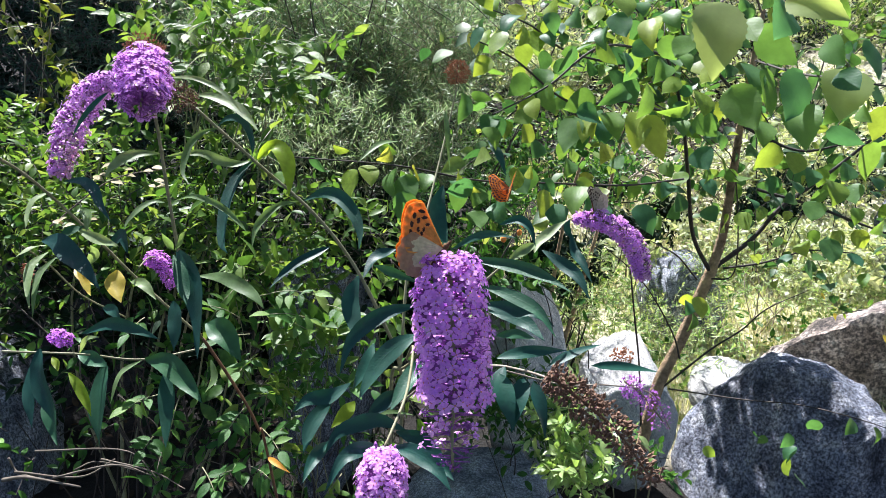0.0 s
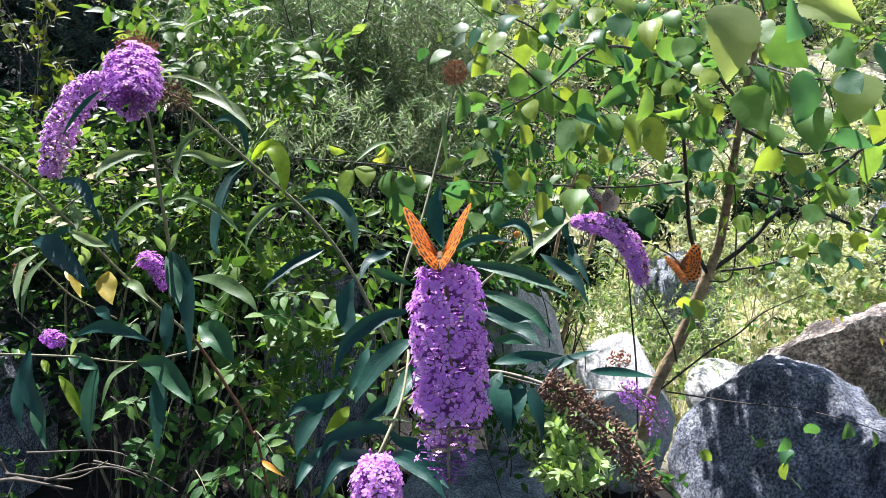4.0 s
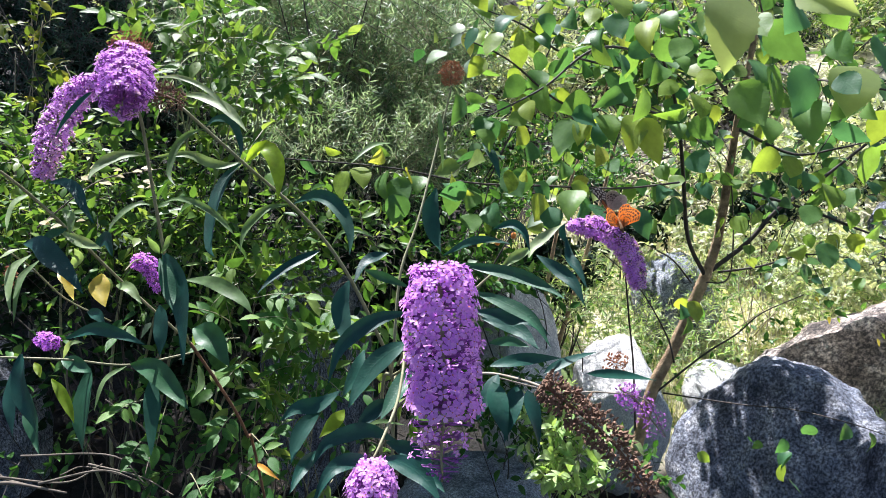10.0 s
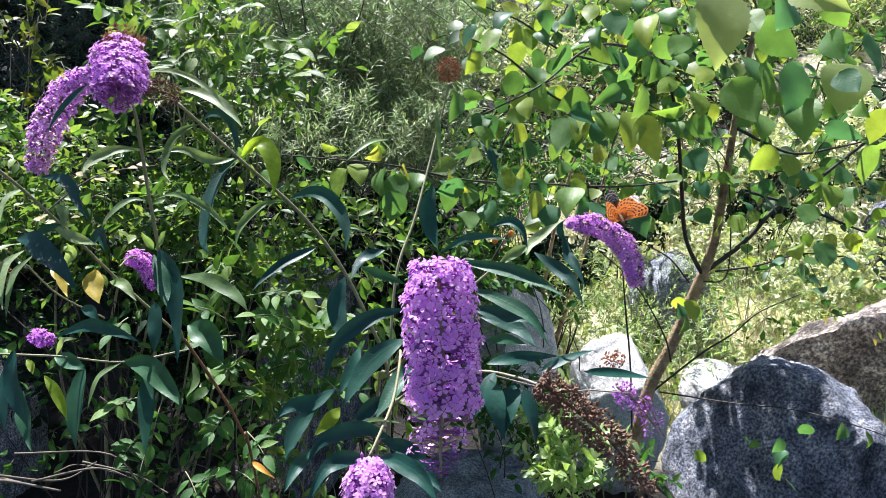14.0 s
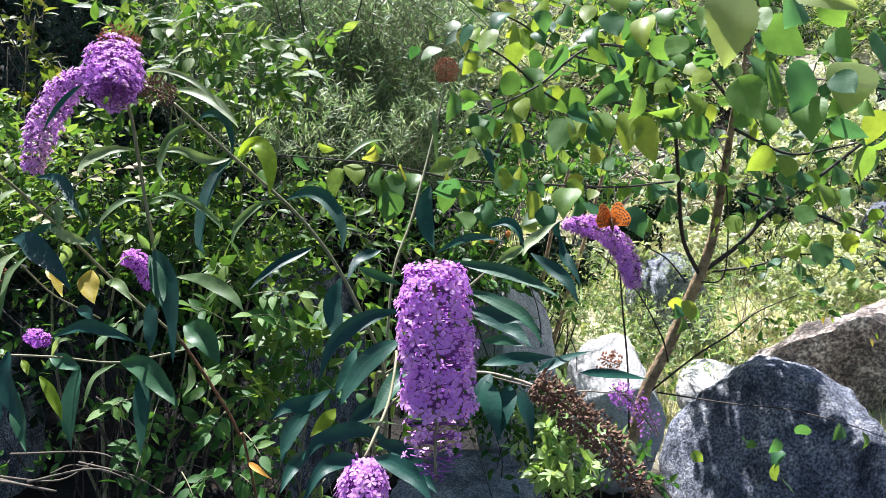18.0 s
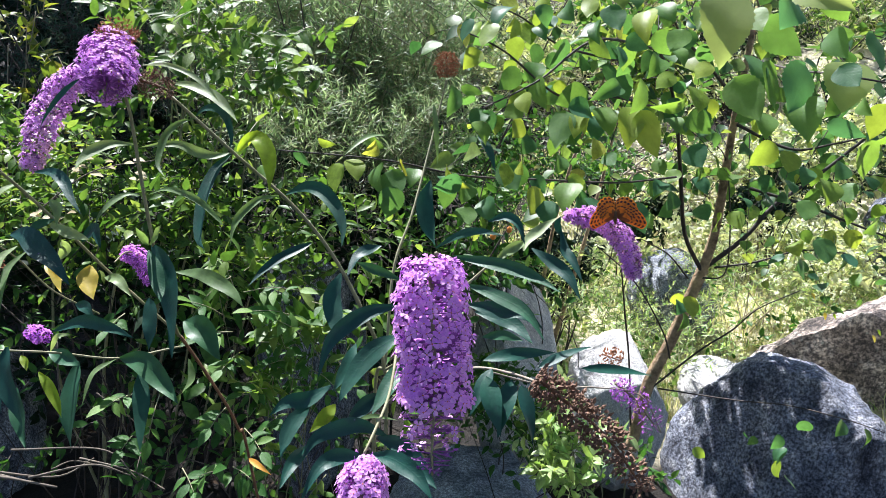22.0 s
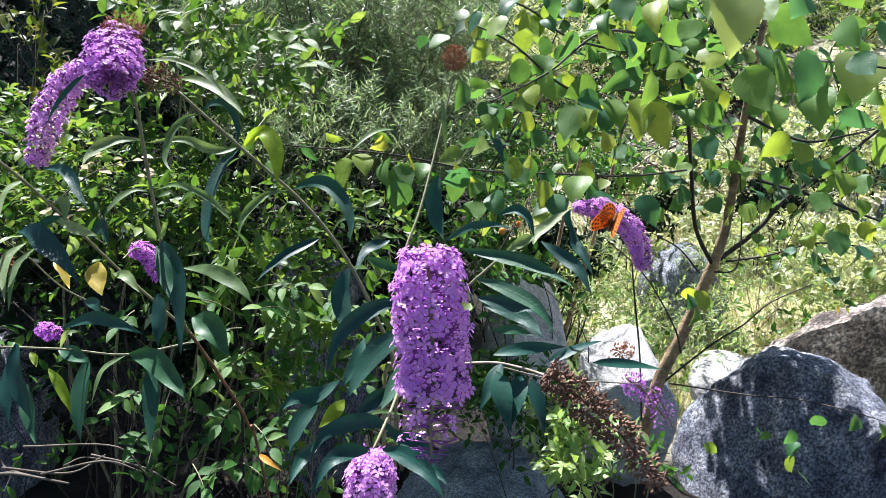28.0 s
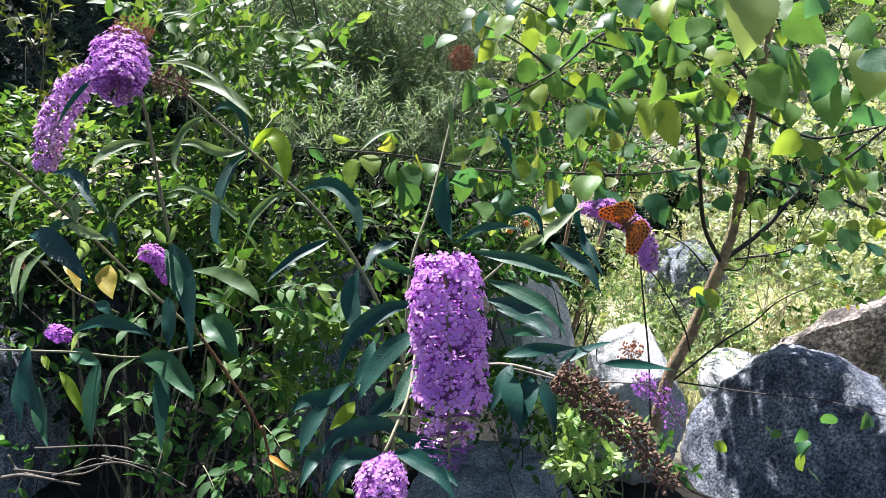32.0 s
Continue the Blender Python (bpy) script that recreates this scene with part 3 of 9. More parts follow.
def long_leaf(points, width, mat=None, tilt=0.0, parent=None):
    """One long leaf along a bent midrib, folded along it, with a drawn-out tip."""
    n = 15
    c = spline(points, n) - np.array(points[0])
    rng = np.random.RandomState(int(abs(points[0][0] * 7919 + points[0][2] * 3571) * 10) % 99991)
    t = np.gradient(c, axis=0)
    t /= np.linalg.norm(t, axis=1)[:, None]
    s_ = np.linspace(0, 1, n)
    w = np.interp(s_, (0, 0.06, 0.2, 0.38, 0.55, 0.72, 0.86, 0.95, 1), (0.1, 0.3, 0.72, 1.0, 0.95, 0.68, 0.34, 0.12, 0)) * width / 2
    run = np.concatenate([[0], np.cumsum(np.linalg.norm(np.diff(c, axis=0), axis=1))])
    fold, curl = rng.uniform(0.1, 0.4), rng.uniform(-0.5, 0.5)
    ph = rng.uniform(0, 6)
    v, uv = [], []
    for i in range(n):
        face = np.array((tilt + curl * (s_[i] - 0.4), -0.72 if mat else -0.85, 0.64 if mat else 0.46))
        z = face - t[i] * face.dot(t[i])
        z /= np.linalg.norm(z) + 1e-9
        x = np.cross(t[i], z)
        for k in (-1.0, -0.5, 0.0, 0.5, 1.0):
            edge = 0.05 * width * math.sin(11 * s_[i] + ph + 2 * k) * abs(k) * (w[i] > 0)
            v.append(c[i] + x * (k * w[i]) + z * (fold * abs(k) ** 1.5 * w[i] + edge))
            uv.append((k * w[i], run[i]))
    f = [(i * 5 + j, i * 5 + j + 1, i * 5 + j + 6, i * 5 + j + 5) for i in range(n - 1) for j in range(4)]
    me = mesh_of("leaf", (v, f), mat or M_LANCE)
    layer = me.uv_layers.new(name="leaf")
    layer.data.foreach_set("uv", np.array([uv[i] for q in f for i in q]).ravel())
    return piece("leaf", me, parent or BUSH, Matrix.Translation(points[0]))


def floret_geo(r, tube_len, detail=True):
    """A four-petalled floret that faces +z: petals, a thin tube behind and an orange throat."""
    v, f, mi = [], [], []
    for q in range(4):
        a = q * math.pi / 2
        ca, sa = math.cos(a), math.sin(a)
        o = len(v)
        for x, y, z in ((0.12, -0.1, 0), (0.12, 0.1, 0), (0.6, -0.36, 0.1), (0.62, 0, 0.02), (0.6, 0.36, 0.1), (0.98, -0.3, 0.02), (1.0, 0.3, 0.0)):
            v.append((r * (x * ca - y * sa), r * (x * sa + y * ca), r * z))
        f += [(o, o + 2, o + 3, o + 1), (o + 1, o + 3, o + 4), (o + 2, o + 5, o + 3), (o + 3, o + 5, o + 6), (o + 3, o + 6, o + 4)]
        mi += [0] * 5
    o = len(v)
    for k in range(4):
        a = k * math.pi / 2 + 0.4
        v += [(0.16 * r * math.cos(a), 0.16 * r * math.sin(a), 0.03 * r), (0.12 * r * math.cos(a), 0.12 * r * math.sin(a), -tube_len)]
    f += [(o + 2 * k, o + 2 * ((k + 1) % 4), o + 2 * ((k + 1) % 4) + 1, o + 2 * k + 1) for k in range(4)] + [(o, o + 2, o + 4, o + 6)]
    mi += [2] * 4 + [1]
    return np.array(v), f, mi


def stamp(geo, mats_):
    """Copies of one small shape, at the given poses, in one mesh."""
    v, f, mi = geo
    vh = np.c_[np.asarray(v), np.ones(len(v))]
    vs = np.concatenate([vh @ np.array(m).T[:, :3] for m in mats_])
    fs, ms = [], []
    for i in range(len(mats_)):
        o = i * len(v)
        fs += [tuple(o + j for j in face) for face in f]
        ms += mi
    return vs, fs, ms


def facing(p, n, spin):
    q = Vector(n).to_track_quat("Z", "Y").to_matrix().to_4x4()
    q.translation = Vector(p)
    return q @ pose(0, 0, 0, 0, 0, spin)


def bud_geo(r, ln):
    v = [(0, 0, ln)] + [(r * math.cos(a * math.pi / 2), r * math.sin(a * math.pi / 2), ln * 0.6) for a in range(4)] + [(0, 0, 0)]
    f = [(0, 1 + k, 1 + (k + 1) % 4) for k in range(4)] + [(5, 1 + (k + 1) % 4, 1 + k) for k in range(4)]
    return np.array(v), f, [0] * 8


def panicle(name, axis, radii, n, r_floret, label, seed, open_to=1.0, singles=False, petal=None, parent=None, bud_frac=0.5, holes=0.06, bare=0.0, jitter=0.14, faded=0.0):
    """A flower spike along axis: a stalk, florets packed round it, buds or spent florets towards its end."""
    rng = random.Random(seed)
    petal = petal or M_PETAL
    c = spline(axis, 60)
    t = np.gradient(c, axis=0)
    t /= np.linalg.norm(t, axis=1)[:, None]
    head = part(name, tube(axis, 0.0022, 0.0008, 24, 6), M_STEM, parent or BUSH, label, at=axis[0])
    ref = np.array((0.2, -0.9, 0.35))
    open_m, bud_m, core_m, old_m = [], [], [], []
    for i in range(n):
        u = (i + 0.5) / n
        u = min(0.999, u + rng.uniform(-0.01, 0.01))
        k = max(0, min(59, int(u * 59)))
        tt = t[k]
        a0 = np.cross(tt, ref)
        a0 /= np.linalg.norm(a0)
        b0 = np.cross(tt, a0)
        ang = i * 2.39996 + rng.uniform(-0.25, 0.25)
        d = math.cos(ang) * a0 + math.sin(ang) * b0
        R = float(np.interp(u, np.linspace(0, 1, len(radii)), radii)) * rng.uniform(1.0 - jitter, 1.06)
        nrm = d + tt * rng.uniform(-0.15, 0.45) + np.array((0.0, 0.0, 0.8)) + np.array([rng.gauss(0, 0.24) for _ in range(3)])
        if u < 0.06:
            nrm = nrm - tt * 0.8
        p = c[k] + d * R
        if rng.random() < holes:
            continue
        if rng.random() < faded * u * (1.0 if d[0] > 0 else 0.25):
            old_m.append(facing(p, nrm, rng.uniform(0, 90)) @ Matrix.Scale(rng.uniform(0.7, 1.1), 4))
        elif u < open_to:
            open_m.append(facing(p, nrm, rng.uniform(0, 90)) @ Matrix.Scale(rng.uniform(0.78, 1.12), 4))
        elif rng.random() < 0.75 * (0.94 - u):
            open_m.append(facing(p, nrm, rng.uniform(0, 90)) @ Matrix.Scale(rng.uniform(0.5, 0.9), 4))
        if rng.random() < (bud_frac if u < open_to else 0.14 if open_to > 0.1 else 1.0):
            q = c[k] + d * R * rng.uniform(0.35, 0.75)
            bud_m.append(facing(q, nrm, 0) @ Matrix.Scale(rng.uniform(0.7, 1.3) * (1.0 if u < open_to else 0.7), 4))
        if u > bare and (u < open_to or rng.random() < 0.35):
            core_m.append((c[k] + d * 0.001, p - 0.3 * r_floret * d))
    geo = floret_geo(r_floret, 0.006)
    if singles:
        me = mesh_of("floret", geo, [petal, M_EYE, M_BUD], False)
        open_m.sort(key=lambda m: m.translation.y)
        for m in open_m[:290]:
            piece("floret", me, head, m)
        open_m = open_m[290:]
    if open_m:
        part("bloom", stamp(geo, open_m), [petal, M_EYE, M_BUD], head, kind="stuff", smooth=False)
    if old_m:
        part("faded_bloom", stamp(geo, old_m), [M_PETAL_OLD, M_EYE, M_DEAD], head, "faded pale pink florets", kind="stuff", smooth=False)
    part("bud_mass", stamp(bud_geo(r_floret * 0.34, r_floret * 1.5), bud_m), M_BUD, head, kind="stuff")
    spokes = join([tube([a, b], 0.0006, 0.0004, 2, 3) for a, b in core_m[::2]])
    part("stalk_mass", spokes, M_BUD, head, kind="stuff")
    return head


def withered(name, axis, radii, n, size, mat, label, seed, parent=None):
    """A dry seed spike: small shrivelled scales round a stalk."""
    rng = random.Random(seed)
    c = spline(axis, 40)
    t = np.gradient(c, axis=0)
    t /= np.linalg.norm(t, axis=1)[:, None]
    head = part(name, tube(axis, 0.002, 0.001, 20, 6), M_STEM_RED, parent or BUSH, label, at=axis[0])
    ms = []
    for i in range(n):
        u = rng.random()
        k = int(u * 39)
        d = Vector((rng.gauss(0, 1), rng.gauss(0, 1), rng.gauss(0, 1))).cross(Vector(t[k])).normalized()
        R = float(np.interp(u, np.linspace(0, 1, len(radii)), radii)) * rng.uniform(0.35, 1.05)
        ms.append(facing(Vector(c[k]) + d * R, d + Vector((rng.gauss(0, 0.4), rng.gauss(0, 0.4), rng.gauss(0, 0.4))), rng.uniform(0, 360))
                  @ Matrix.Diagonal((rng.uniform(0.6, 1.2), rng.uniform(0.6, 1.2), rng.uniform(0.6, 1.3), 1)))
    scale_geo = (np.array([(0, 0, -0.6), (0.4, 0.1, 0), (-0.1, 0.42, 0.1), (-0.4, -0.1, 0), (0.1, -0.4, 0.1), (0.1, 0.05, 0.9)]) * size,
                 [(0, 2, 1), (0, 3, 2), (0, 4, 3), (0, 1, 4), (5, 1, 2), (5, 2, 3), (5, 3, 4), (5, 4, 1)], [0] * 8)
    part("seed_mass", stamp(scale_geo, ms), mat, head, kind="stuff", smooth=False)
    return head


# stems
def bush_stem(pts, r0, r1, m):
    part("stem", tube(pts, r0 * 0.68, r1 * 0.48, 9 * len(pts), 7, 0.05), m, BUSH)


bush_stem([(-0.262, 0.695, 1.428), (-0.211, 0.712, 1.372), (-0.154, 0.719, 1.315), (-0.113, 0.715, 1.261), (-0.08, 0.709, 1.194), (-0.061, 0.723, 1.124), (-0.067, 0.773, 0.994), (-0.12, 0.86, 0.0)], 0.0023, 0.0052, M_STEM)
bush_stem([(0.011, 1.008, 1.442), (-0.007, 0.97, 1.373), (-0.034, 0.884, 1.276), (-0.056, 0.828, 1.215), (-0.065, 0.782, 1.112), (-0.085, 0.809, 0.973), (-0.1, 0.88, 0.0)], 0.002, 0.005, M_STEM)
bush_stem([(-0.282, 0.635, 1.435), (-0.28, 0.64, 1.412), (-0.284, 0.656, 1.355), (-0.289, 0.679, 1.281), (-0.301, 0.716, 1.221), (-0.31, 0.77, 1.148)], 0.0022, 0.0042, M_STEM)
bush_stem([(-0.419, 0.604, 1.392), (-0.409, 0.629, 1.371), (-0.396, 0.653, 1.341), (-0.379, 0.692, 1.29), (-0.361, 0.73, 1.236), (-0.308, 0.77, 1.147)], 0.0022, 0.0035, M_STEM)
bush_stem([(-0.308, 0.77, 1.147), (-0.284, 0.793, 1.077), (-0.27, 0.834, 0.992), (-0.267, 0.884, 0.863), (-0.2, 0.95, 0.02)], 0.003, 0.0042, M_STEM_RED)
bush_stem([(-0.478, 0.654, 1.179), (-0.413, 0.69, 1.16), (-0.364, 0.726, 1.138), (-0.308, 0.767, 1.135)], 0.0018, 0.0028, M_STEM)
bush_stem([(-0.054, 0.453, 1.179), (-0.048, 0.47, 1.187), (-0.039, 0.514, 1.198), (-0.037, 0.579, 1.211), (-0.051, 0.689, 1.153)], 0.0016, 0.003, M_STEM)
bush_stem([(0, 0.426, 1.339), (0.002, 0.482, 1.317), (-0.012, 0.549, 1.254), (-0.039, 0.633, 1.177), (-0.061, 0.723, 1.124)], 0.0022, 0.0035, M_STEM)
bush_stem([(0.09, 0.516, 1.204), (0.065, 0.555, 1.197), (0.035, 0.594, 1.185), (-0.014, 0.647, 1.153), (-0.062, 0.732, 1.077)], 0.0018, 0.003, M_TWIG_PALE)
bush_stem([(0.14, 0.755, 1.297), (0.096, 0.72, 1.278), (0.057, 0.694, 1.259), (0.01, 0.684, 1.219), (-0.053, 0.707, 1.145)], 0.0018, 0.003, M_STEM)
bush_stem([(0.266, 0.742, 1.035), (0.233, 0.725, 1.091), (0.174, 0.7, 1.114), (0.12, 0.663, 1.132), (0.05, 0.648, 1.157)], 0.0013, 0.002, M_TWIG_PALE)
bush_stem([(-0.368, 0.822, 1.235), (-0.377, 0.804, 1.242), (-0.377, 0.772, 1.238)], 0.0012, 0.0018, M_STEM)
bush_stem([(-0.442, 0.661, 1.292), (-0.438, 0.695, 1.262), (-0.424, 0.725, 1.218), (-0.394, 0.757, 1.18)], 0.0014, 0.0022, M_STEM)

# long arching leaves: midrib, width, material, sideways tilt
PALE, YEL, LIME = M_LANCE_PALE, M_LANCE_YELLOW, M_LANCE_LIME
long_leaf([(-0.276, 0.662, 1.458), (-0.249, 0.656, 1.458), (-0.226, 0.649, 1.45), (-0.207, 0.641, 1.437), (-0.196, 0.633, 1.425)], 0.0058, PALE, 0.00)
long_leaf([(-0.26, 0.699, 1.441), (-0.242, 0.69, 1.439), (-0.217, 0.68, 1.43), (-0.201, 0.67, 1.418), (-0.188, 0.659, 1.405)], 0.0123, PALE, 0.24)
long_leaf([(-0.242, 0.701, 1.409), (-0.231, 0.697, 1.417), (-0.215, 0.691, 1.417), (-0.205, 0.682, 1.408), (-0.199, 0.672, 1.391), (-0.199, 0.662, 1.379)], 0.0094, None, -0.35)
long_leaf([(-0.242, 0.7, 1.407), (-0.256, 0.691, 1.403), (-0.265, 0.68, 1.393), (-0.268, 0.668, 1.378), (-0.267, 0.657, 1.365), (-0.257, 0.646, 1.356)], 0.0075, PALE, 0.28)
long_leaf([(-0.209, 0.712, 1.372), (-0.226, 0.703, 1.369), (-0.241, 0.696, 1.373), (-0.255, 0.69, 1.381), (-0.269, 0.682, 1.383), (-0.29, 0.673, 1.381)], 0.0122, PALE, -0.06)
long_leaf([(-0.212, 0.712, 1.371), (-0.225, 0.696, 1.357), (-0.232, 0.679, 1.337), (-0.233, 0.661, 1.315), (-0.23, 0.644, 1.296), (-0.22, 0.63, 1.29)], 0.0139, None, -0.19)
long_leaf([(-0.207, 0.713, 1.373), (-0.196, 0.708, 1.381), (-0.183, 0.703, 1.386), (-0.172, 0.694, 1.372), (-0.168, 0.683, 1.354), (-0.167, 0.673, 1.338)], 0.0200, LIME, 0.34)
long_leaf([(-0.285, 0.672, 1.335), (-0.265, 0.667, 1.341), (-0.243, 0.66, 1.337), (-0.224, 0.652, 1.328), (-0.209, 0.643, 1.316), (-0.201, 0.635, 1.31)], 0.0068, PALE, -0.31)
long_leaf([(-0.166, 0.711, 1.327), (-0.185, 0.703, 1.324), (-0.201, 0.692, 1.311), (-0.207, 0.681, 1.299), (-0.208, 0.669, 1.283)], 0.0092, PALE, 0.12)
long_leaf([(-0.159, 0.712, 1.328), (-0.138, 0.706, 1.337), (-0.119, 0.697, 1.334), (-0.103, 0.685, 1.319), (-0.095, 0.672, 1.301), (-0.095, 0.659, 1.284)], 0.0156, None, 0.13)
long_leaf([(-0.123, 0.72, 1.279), (-0.112, 0.717, 1.294), (-0.093, 0.711, 1.298), (-0.073, 0.702, 1.291)], 0.0047, PALE, -0.32)
long_leaf([(-0.291, 0.664, 1.385), (-0.306, 0.654, 1.386), (-0.318, 0.643, 1.382), (-0.325, 0.63, 1.374), (-0.326, 0.618, 1.366)], 0.0113, PALE, 0.33)
long_leaf([(-0.294, 0.672, 1.334), (-0.303, 0.665, 1.336), (-0.313, 0.656, 1.331), (-0.321, 0.645, 1.321), (-0.323, 0.636, 1.313)], 0.0074, PALE, -0.18)
long_leaf([(-0.288, 0.67, 1.284), (-0.277, 0.663, 1.297), (-0.269, 0.655, 1.308)], 0.0107, PALE, -0.07)
long_leaf([(-0.29, 0.67, 1.284), (-0.292, 0.662, 1.294), (-0.294, 0.655, 1.306)], 0.0082, PALE, 0.29)
long_leaf([(-0.291, 0.68, 1.282), (-0.276, 0.663, 1.269), (-0.264, 0.645, 1.248), (-0.255, 0.626, 1.221), (-0.251, 0.605, 1.189)], 0.0263, None, -0.35)
long_leaf([(-0.29, 0.669, 1.279), (-0.279, 0.654, 1.264), (-0.271, 0.64, 1.248), (-0.265, 0.627, 1.238)], 0.0150, None, 0.23)
long_leaf([(-0.283, 0.711, 1.244), (-0.254, 0.704, 1.244), (-0.231, 0.694, 1.237), (-0.213, 0.684, 1.228), (-0.201, 0.674, 1.217)], 0.0161, PALE, 0.01)
long_leaf([(-0.136, 0.719, 1.274), (-0.148, 0.707, 1.27), (-0.165, 0.695, 1.263), (-0.181, 0.683, 1.253), (-0.194, 0.669, 1.24)], 0.0114, None, -0.25)
long_leaf([(-0.386, 0.658, 1.359), (-0.364, 0.65, 1.36), (-0.349, 0.64, 1.352), (-0.34, 0.63, 1.34), (-0.325, 0.618, 1.325)], 0.0114, None, 0.35)
long_leaf([(-0.401, 0.655, 1.349), (-0.409, 0.64, 1.343), (-0.407, 0.624, 1.333), (-0.401, 0.607, 1.322)], 0.0095, PALE, -0.27)
long_leaf([(-0.383, 0.671, 1.33), (-0.369, 0.659, 1.322), (-0.365, 0.645, 1.31)], 0.0106, PALE, 0.05)
long_leaf([(-0.384, 0.676, 1.309), (-0.394, 0.665, 1.306), (-0.402, 0.653, 1.299)], 0.0088, None, 0.20)
long_leaf([(-0.391, 0.675, 1.307), (-0.368, 0.663, 1.3), (-0.349, 0.652, 1.297), (-0.333, 0.642, 1.296)], 0.0113, PALE, -0.34)
long_leaf([(-0.422, 0.663, 1.297), (-0.401, 0.653, 1.299), (-0.382, 0.64, 1.288), (-0.362, 0.627, 1.277), (-0.341, 0.612, 1.259)], 0.0220, None, 0.30)
long_leaf([(-0.41, 0.695, 1.261), (-0.395, 0.683, 1.253), (-0.379, 0.671, 1.246)], 0.0132, YEL, -0.11)
long_leaf([(-0.403, 0.685, 1.263), (-0.387, 0.671, 1.247), (-0.377, 0.658, 1.238)], 0.0091, YEL, -0.15)
long_leaf([(-0.363, 0.694, 1.256), (-0.361, 0.68, 1.242), (-0.35, 0.666, 1.228)], 0.0211, YEL, 0.32)
long_leaf([(-0.367, 0.69, 1.283), (-0.348, 0.683, 1.297), (-0.338, 0.669, 1.281)], 0.0156, None, -0.33)
long_leaf([(-0.427, 0.679, 1.281), (-0.435, 0.66, 1.272), (-0.429, 0.639, 1.257), (-0.417, 0.617, 1.238)], 0.0094, PALE, 0.16)
long_leaf([(-0.423, 0.688, 1.274), (-0.432, 0.667, 1.261), (-0.428, 0.647, 1.246), (-0.42, 0.624, 1.226)], 0.0076, PALE, 0.09)
long_leaf([(-0.424, 0.671, 1.29), (-0.43, 0.656, 1.291), (-0.44, 0.639, 1.284)], 0.0075, PALE, -0.29)
long_leaf([(-0.386, 0.676, 1.267), (-0.376, 0.674, 1.279), (-0.377, 0.671, 1.29)], 0.0116, PALE, 0.35)
long_leaf([(-0.414, 0.696, 1.182), (-0.377, 0.689, 1.196), (-0.345, 0.678, 1.194), (-0.313, 0.666, 1.186)], 0.0148, None, -0.21)
long_leaf([(-0.395, 0.712, 1.207), (-0.378, 0.702, 1.207), (-0.364, 0.689, 1.197)], 0.0124, None, -0.03)
long_leaf([(-0.411, 0.681, 1.165), (-0.401, 0.68, 1.182), (-0.383, 0.676, 1.186)], 0.0061, PALE, 0.26)
long_leaf([(-0.425, 0.636, 1.189), (-0.422, 0.624, 1.174), (-0.414, 0.613, 1.159), (-0.402, 0.601, 1.142), (-0.39, 0.588, 1.122)], 0.0222, None, -0.35)
long_leaf([(-0.424, 0.652, 1.173), (-0.417, 0.646, 1.168), (-0.412, 0.639, 1.162)], 0.0077, LIME, 0.26)
long_leaf([(-0.418, 0.667, 1.148), (-0.404, 0.657, 1.138), (-0.392, 0.647, 1.125), (-0.383, 0.637, 1.111)], 0.0119, LIME, -0.03)
long_leaf([(-0.398, 0.707, 1.143), (-0.397, 0.687, 1.12), (-0.394, 0.668, 1.096), (-0.384, 0.647, 1.069)], 0.0233, None, -0.21)
long_leaf([(-0.424, 0.7, 1.157), (-0.401, 0.689, 1.154), (-0.379, 0.677, 1.15)], 0.0172, None, 0.34)
long_leaf([(-0.356, 0.707, 1.145), (-0.372, 0.695, 1.138), (-0.376, 0.682, 1.128), (-0.378, 0.667, 1.109)], 0.0076, PALE, -0.30)
long_leaf([(-0.361, 0.726, 1.138), (-0.33, 0.713, 1.139), (-0.302, 0.695, 1.123), (-0.28, 0.677, 1.106)], 0.0254, None, 0.09)
long_leaf([(-0.333, 0.714, 1.131), (-0.324, 0.686, 1.1), (-0.317, 0.656, 1.062)], 0.0188, None, 0.16)
long_leaf([(-0.311, 0.705, 1.217), (-0.304, 0.689, 1.198), (-0.303, 0.672, 1.17)], 0.0203, None, -0.33)
long_leaf([(-0.303, 0.774, 1.165), (-0.279, 0.761, 1.156), (-0.254, 0.744, 1.127)], 0.0316, None, 0.32)
long_leaf([(-0.441, 0.663, 1.132), (-0.429, 0.642, 1.11), (-0.413, 0.62, 1.086)], 0.0170, None, -0.15)
long_leaf([(-0.446, 0.651, 1.166), (-0.44, 0.629, 1.142), (-0.428, 0.607, 1.113)], 0.0140, None, -0.10)
long_leaf([(-0.368, 0.729, 1.233), (-0.349, 0.719, 1.232), (-0.33, 0.705, 1.218)], 0.0125, PALE, 0.30)
long_leaf([(-0.287, 0.735, 1.133), (-0.279, 0.721, 1.116), (-0.288, 0.707, 1.103)], 0.0101, PALE, -0.34)
long_leaf([(-0.093, 0.634, 1.265), (-0.1, 0.619, 1.246), (-0.095, 0.604, 1.226), (-0.088, 0.59, 1.213)], 0.0180, None, 0.20)
long_leaf([(-0.031, 0.522, 1.271), (-0.051, 0.514, 1.269), (-0.07, 0.504, 1.261), (-0.083, 0.493, 1.249), (-0.09, 0.48, 1.227)], 0.0134, None, 0.04)
long_leaf([(-0.029, 0.526, 1.244), (-0.043, 0.517, 1.24), (-0.058, 0.507, 1.23), (-0.069, 0.496, 1.216), (-0.076, 0.485, 1.205)], 0.0172, None, -0.27)
long_leaf([(-0.076, 0.599, 1.207), (-0.083, 0.575, 1.193), (-0.092, 0.551, 1.181)], 0.0127, None, 0.35)
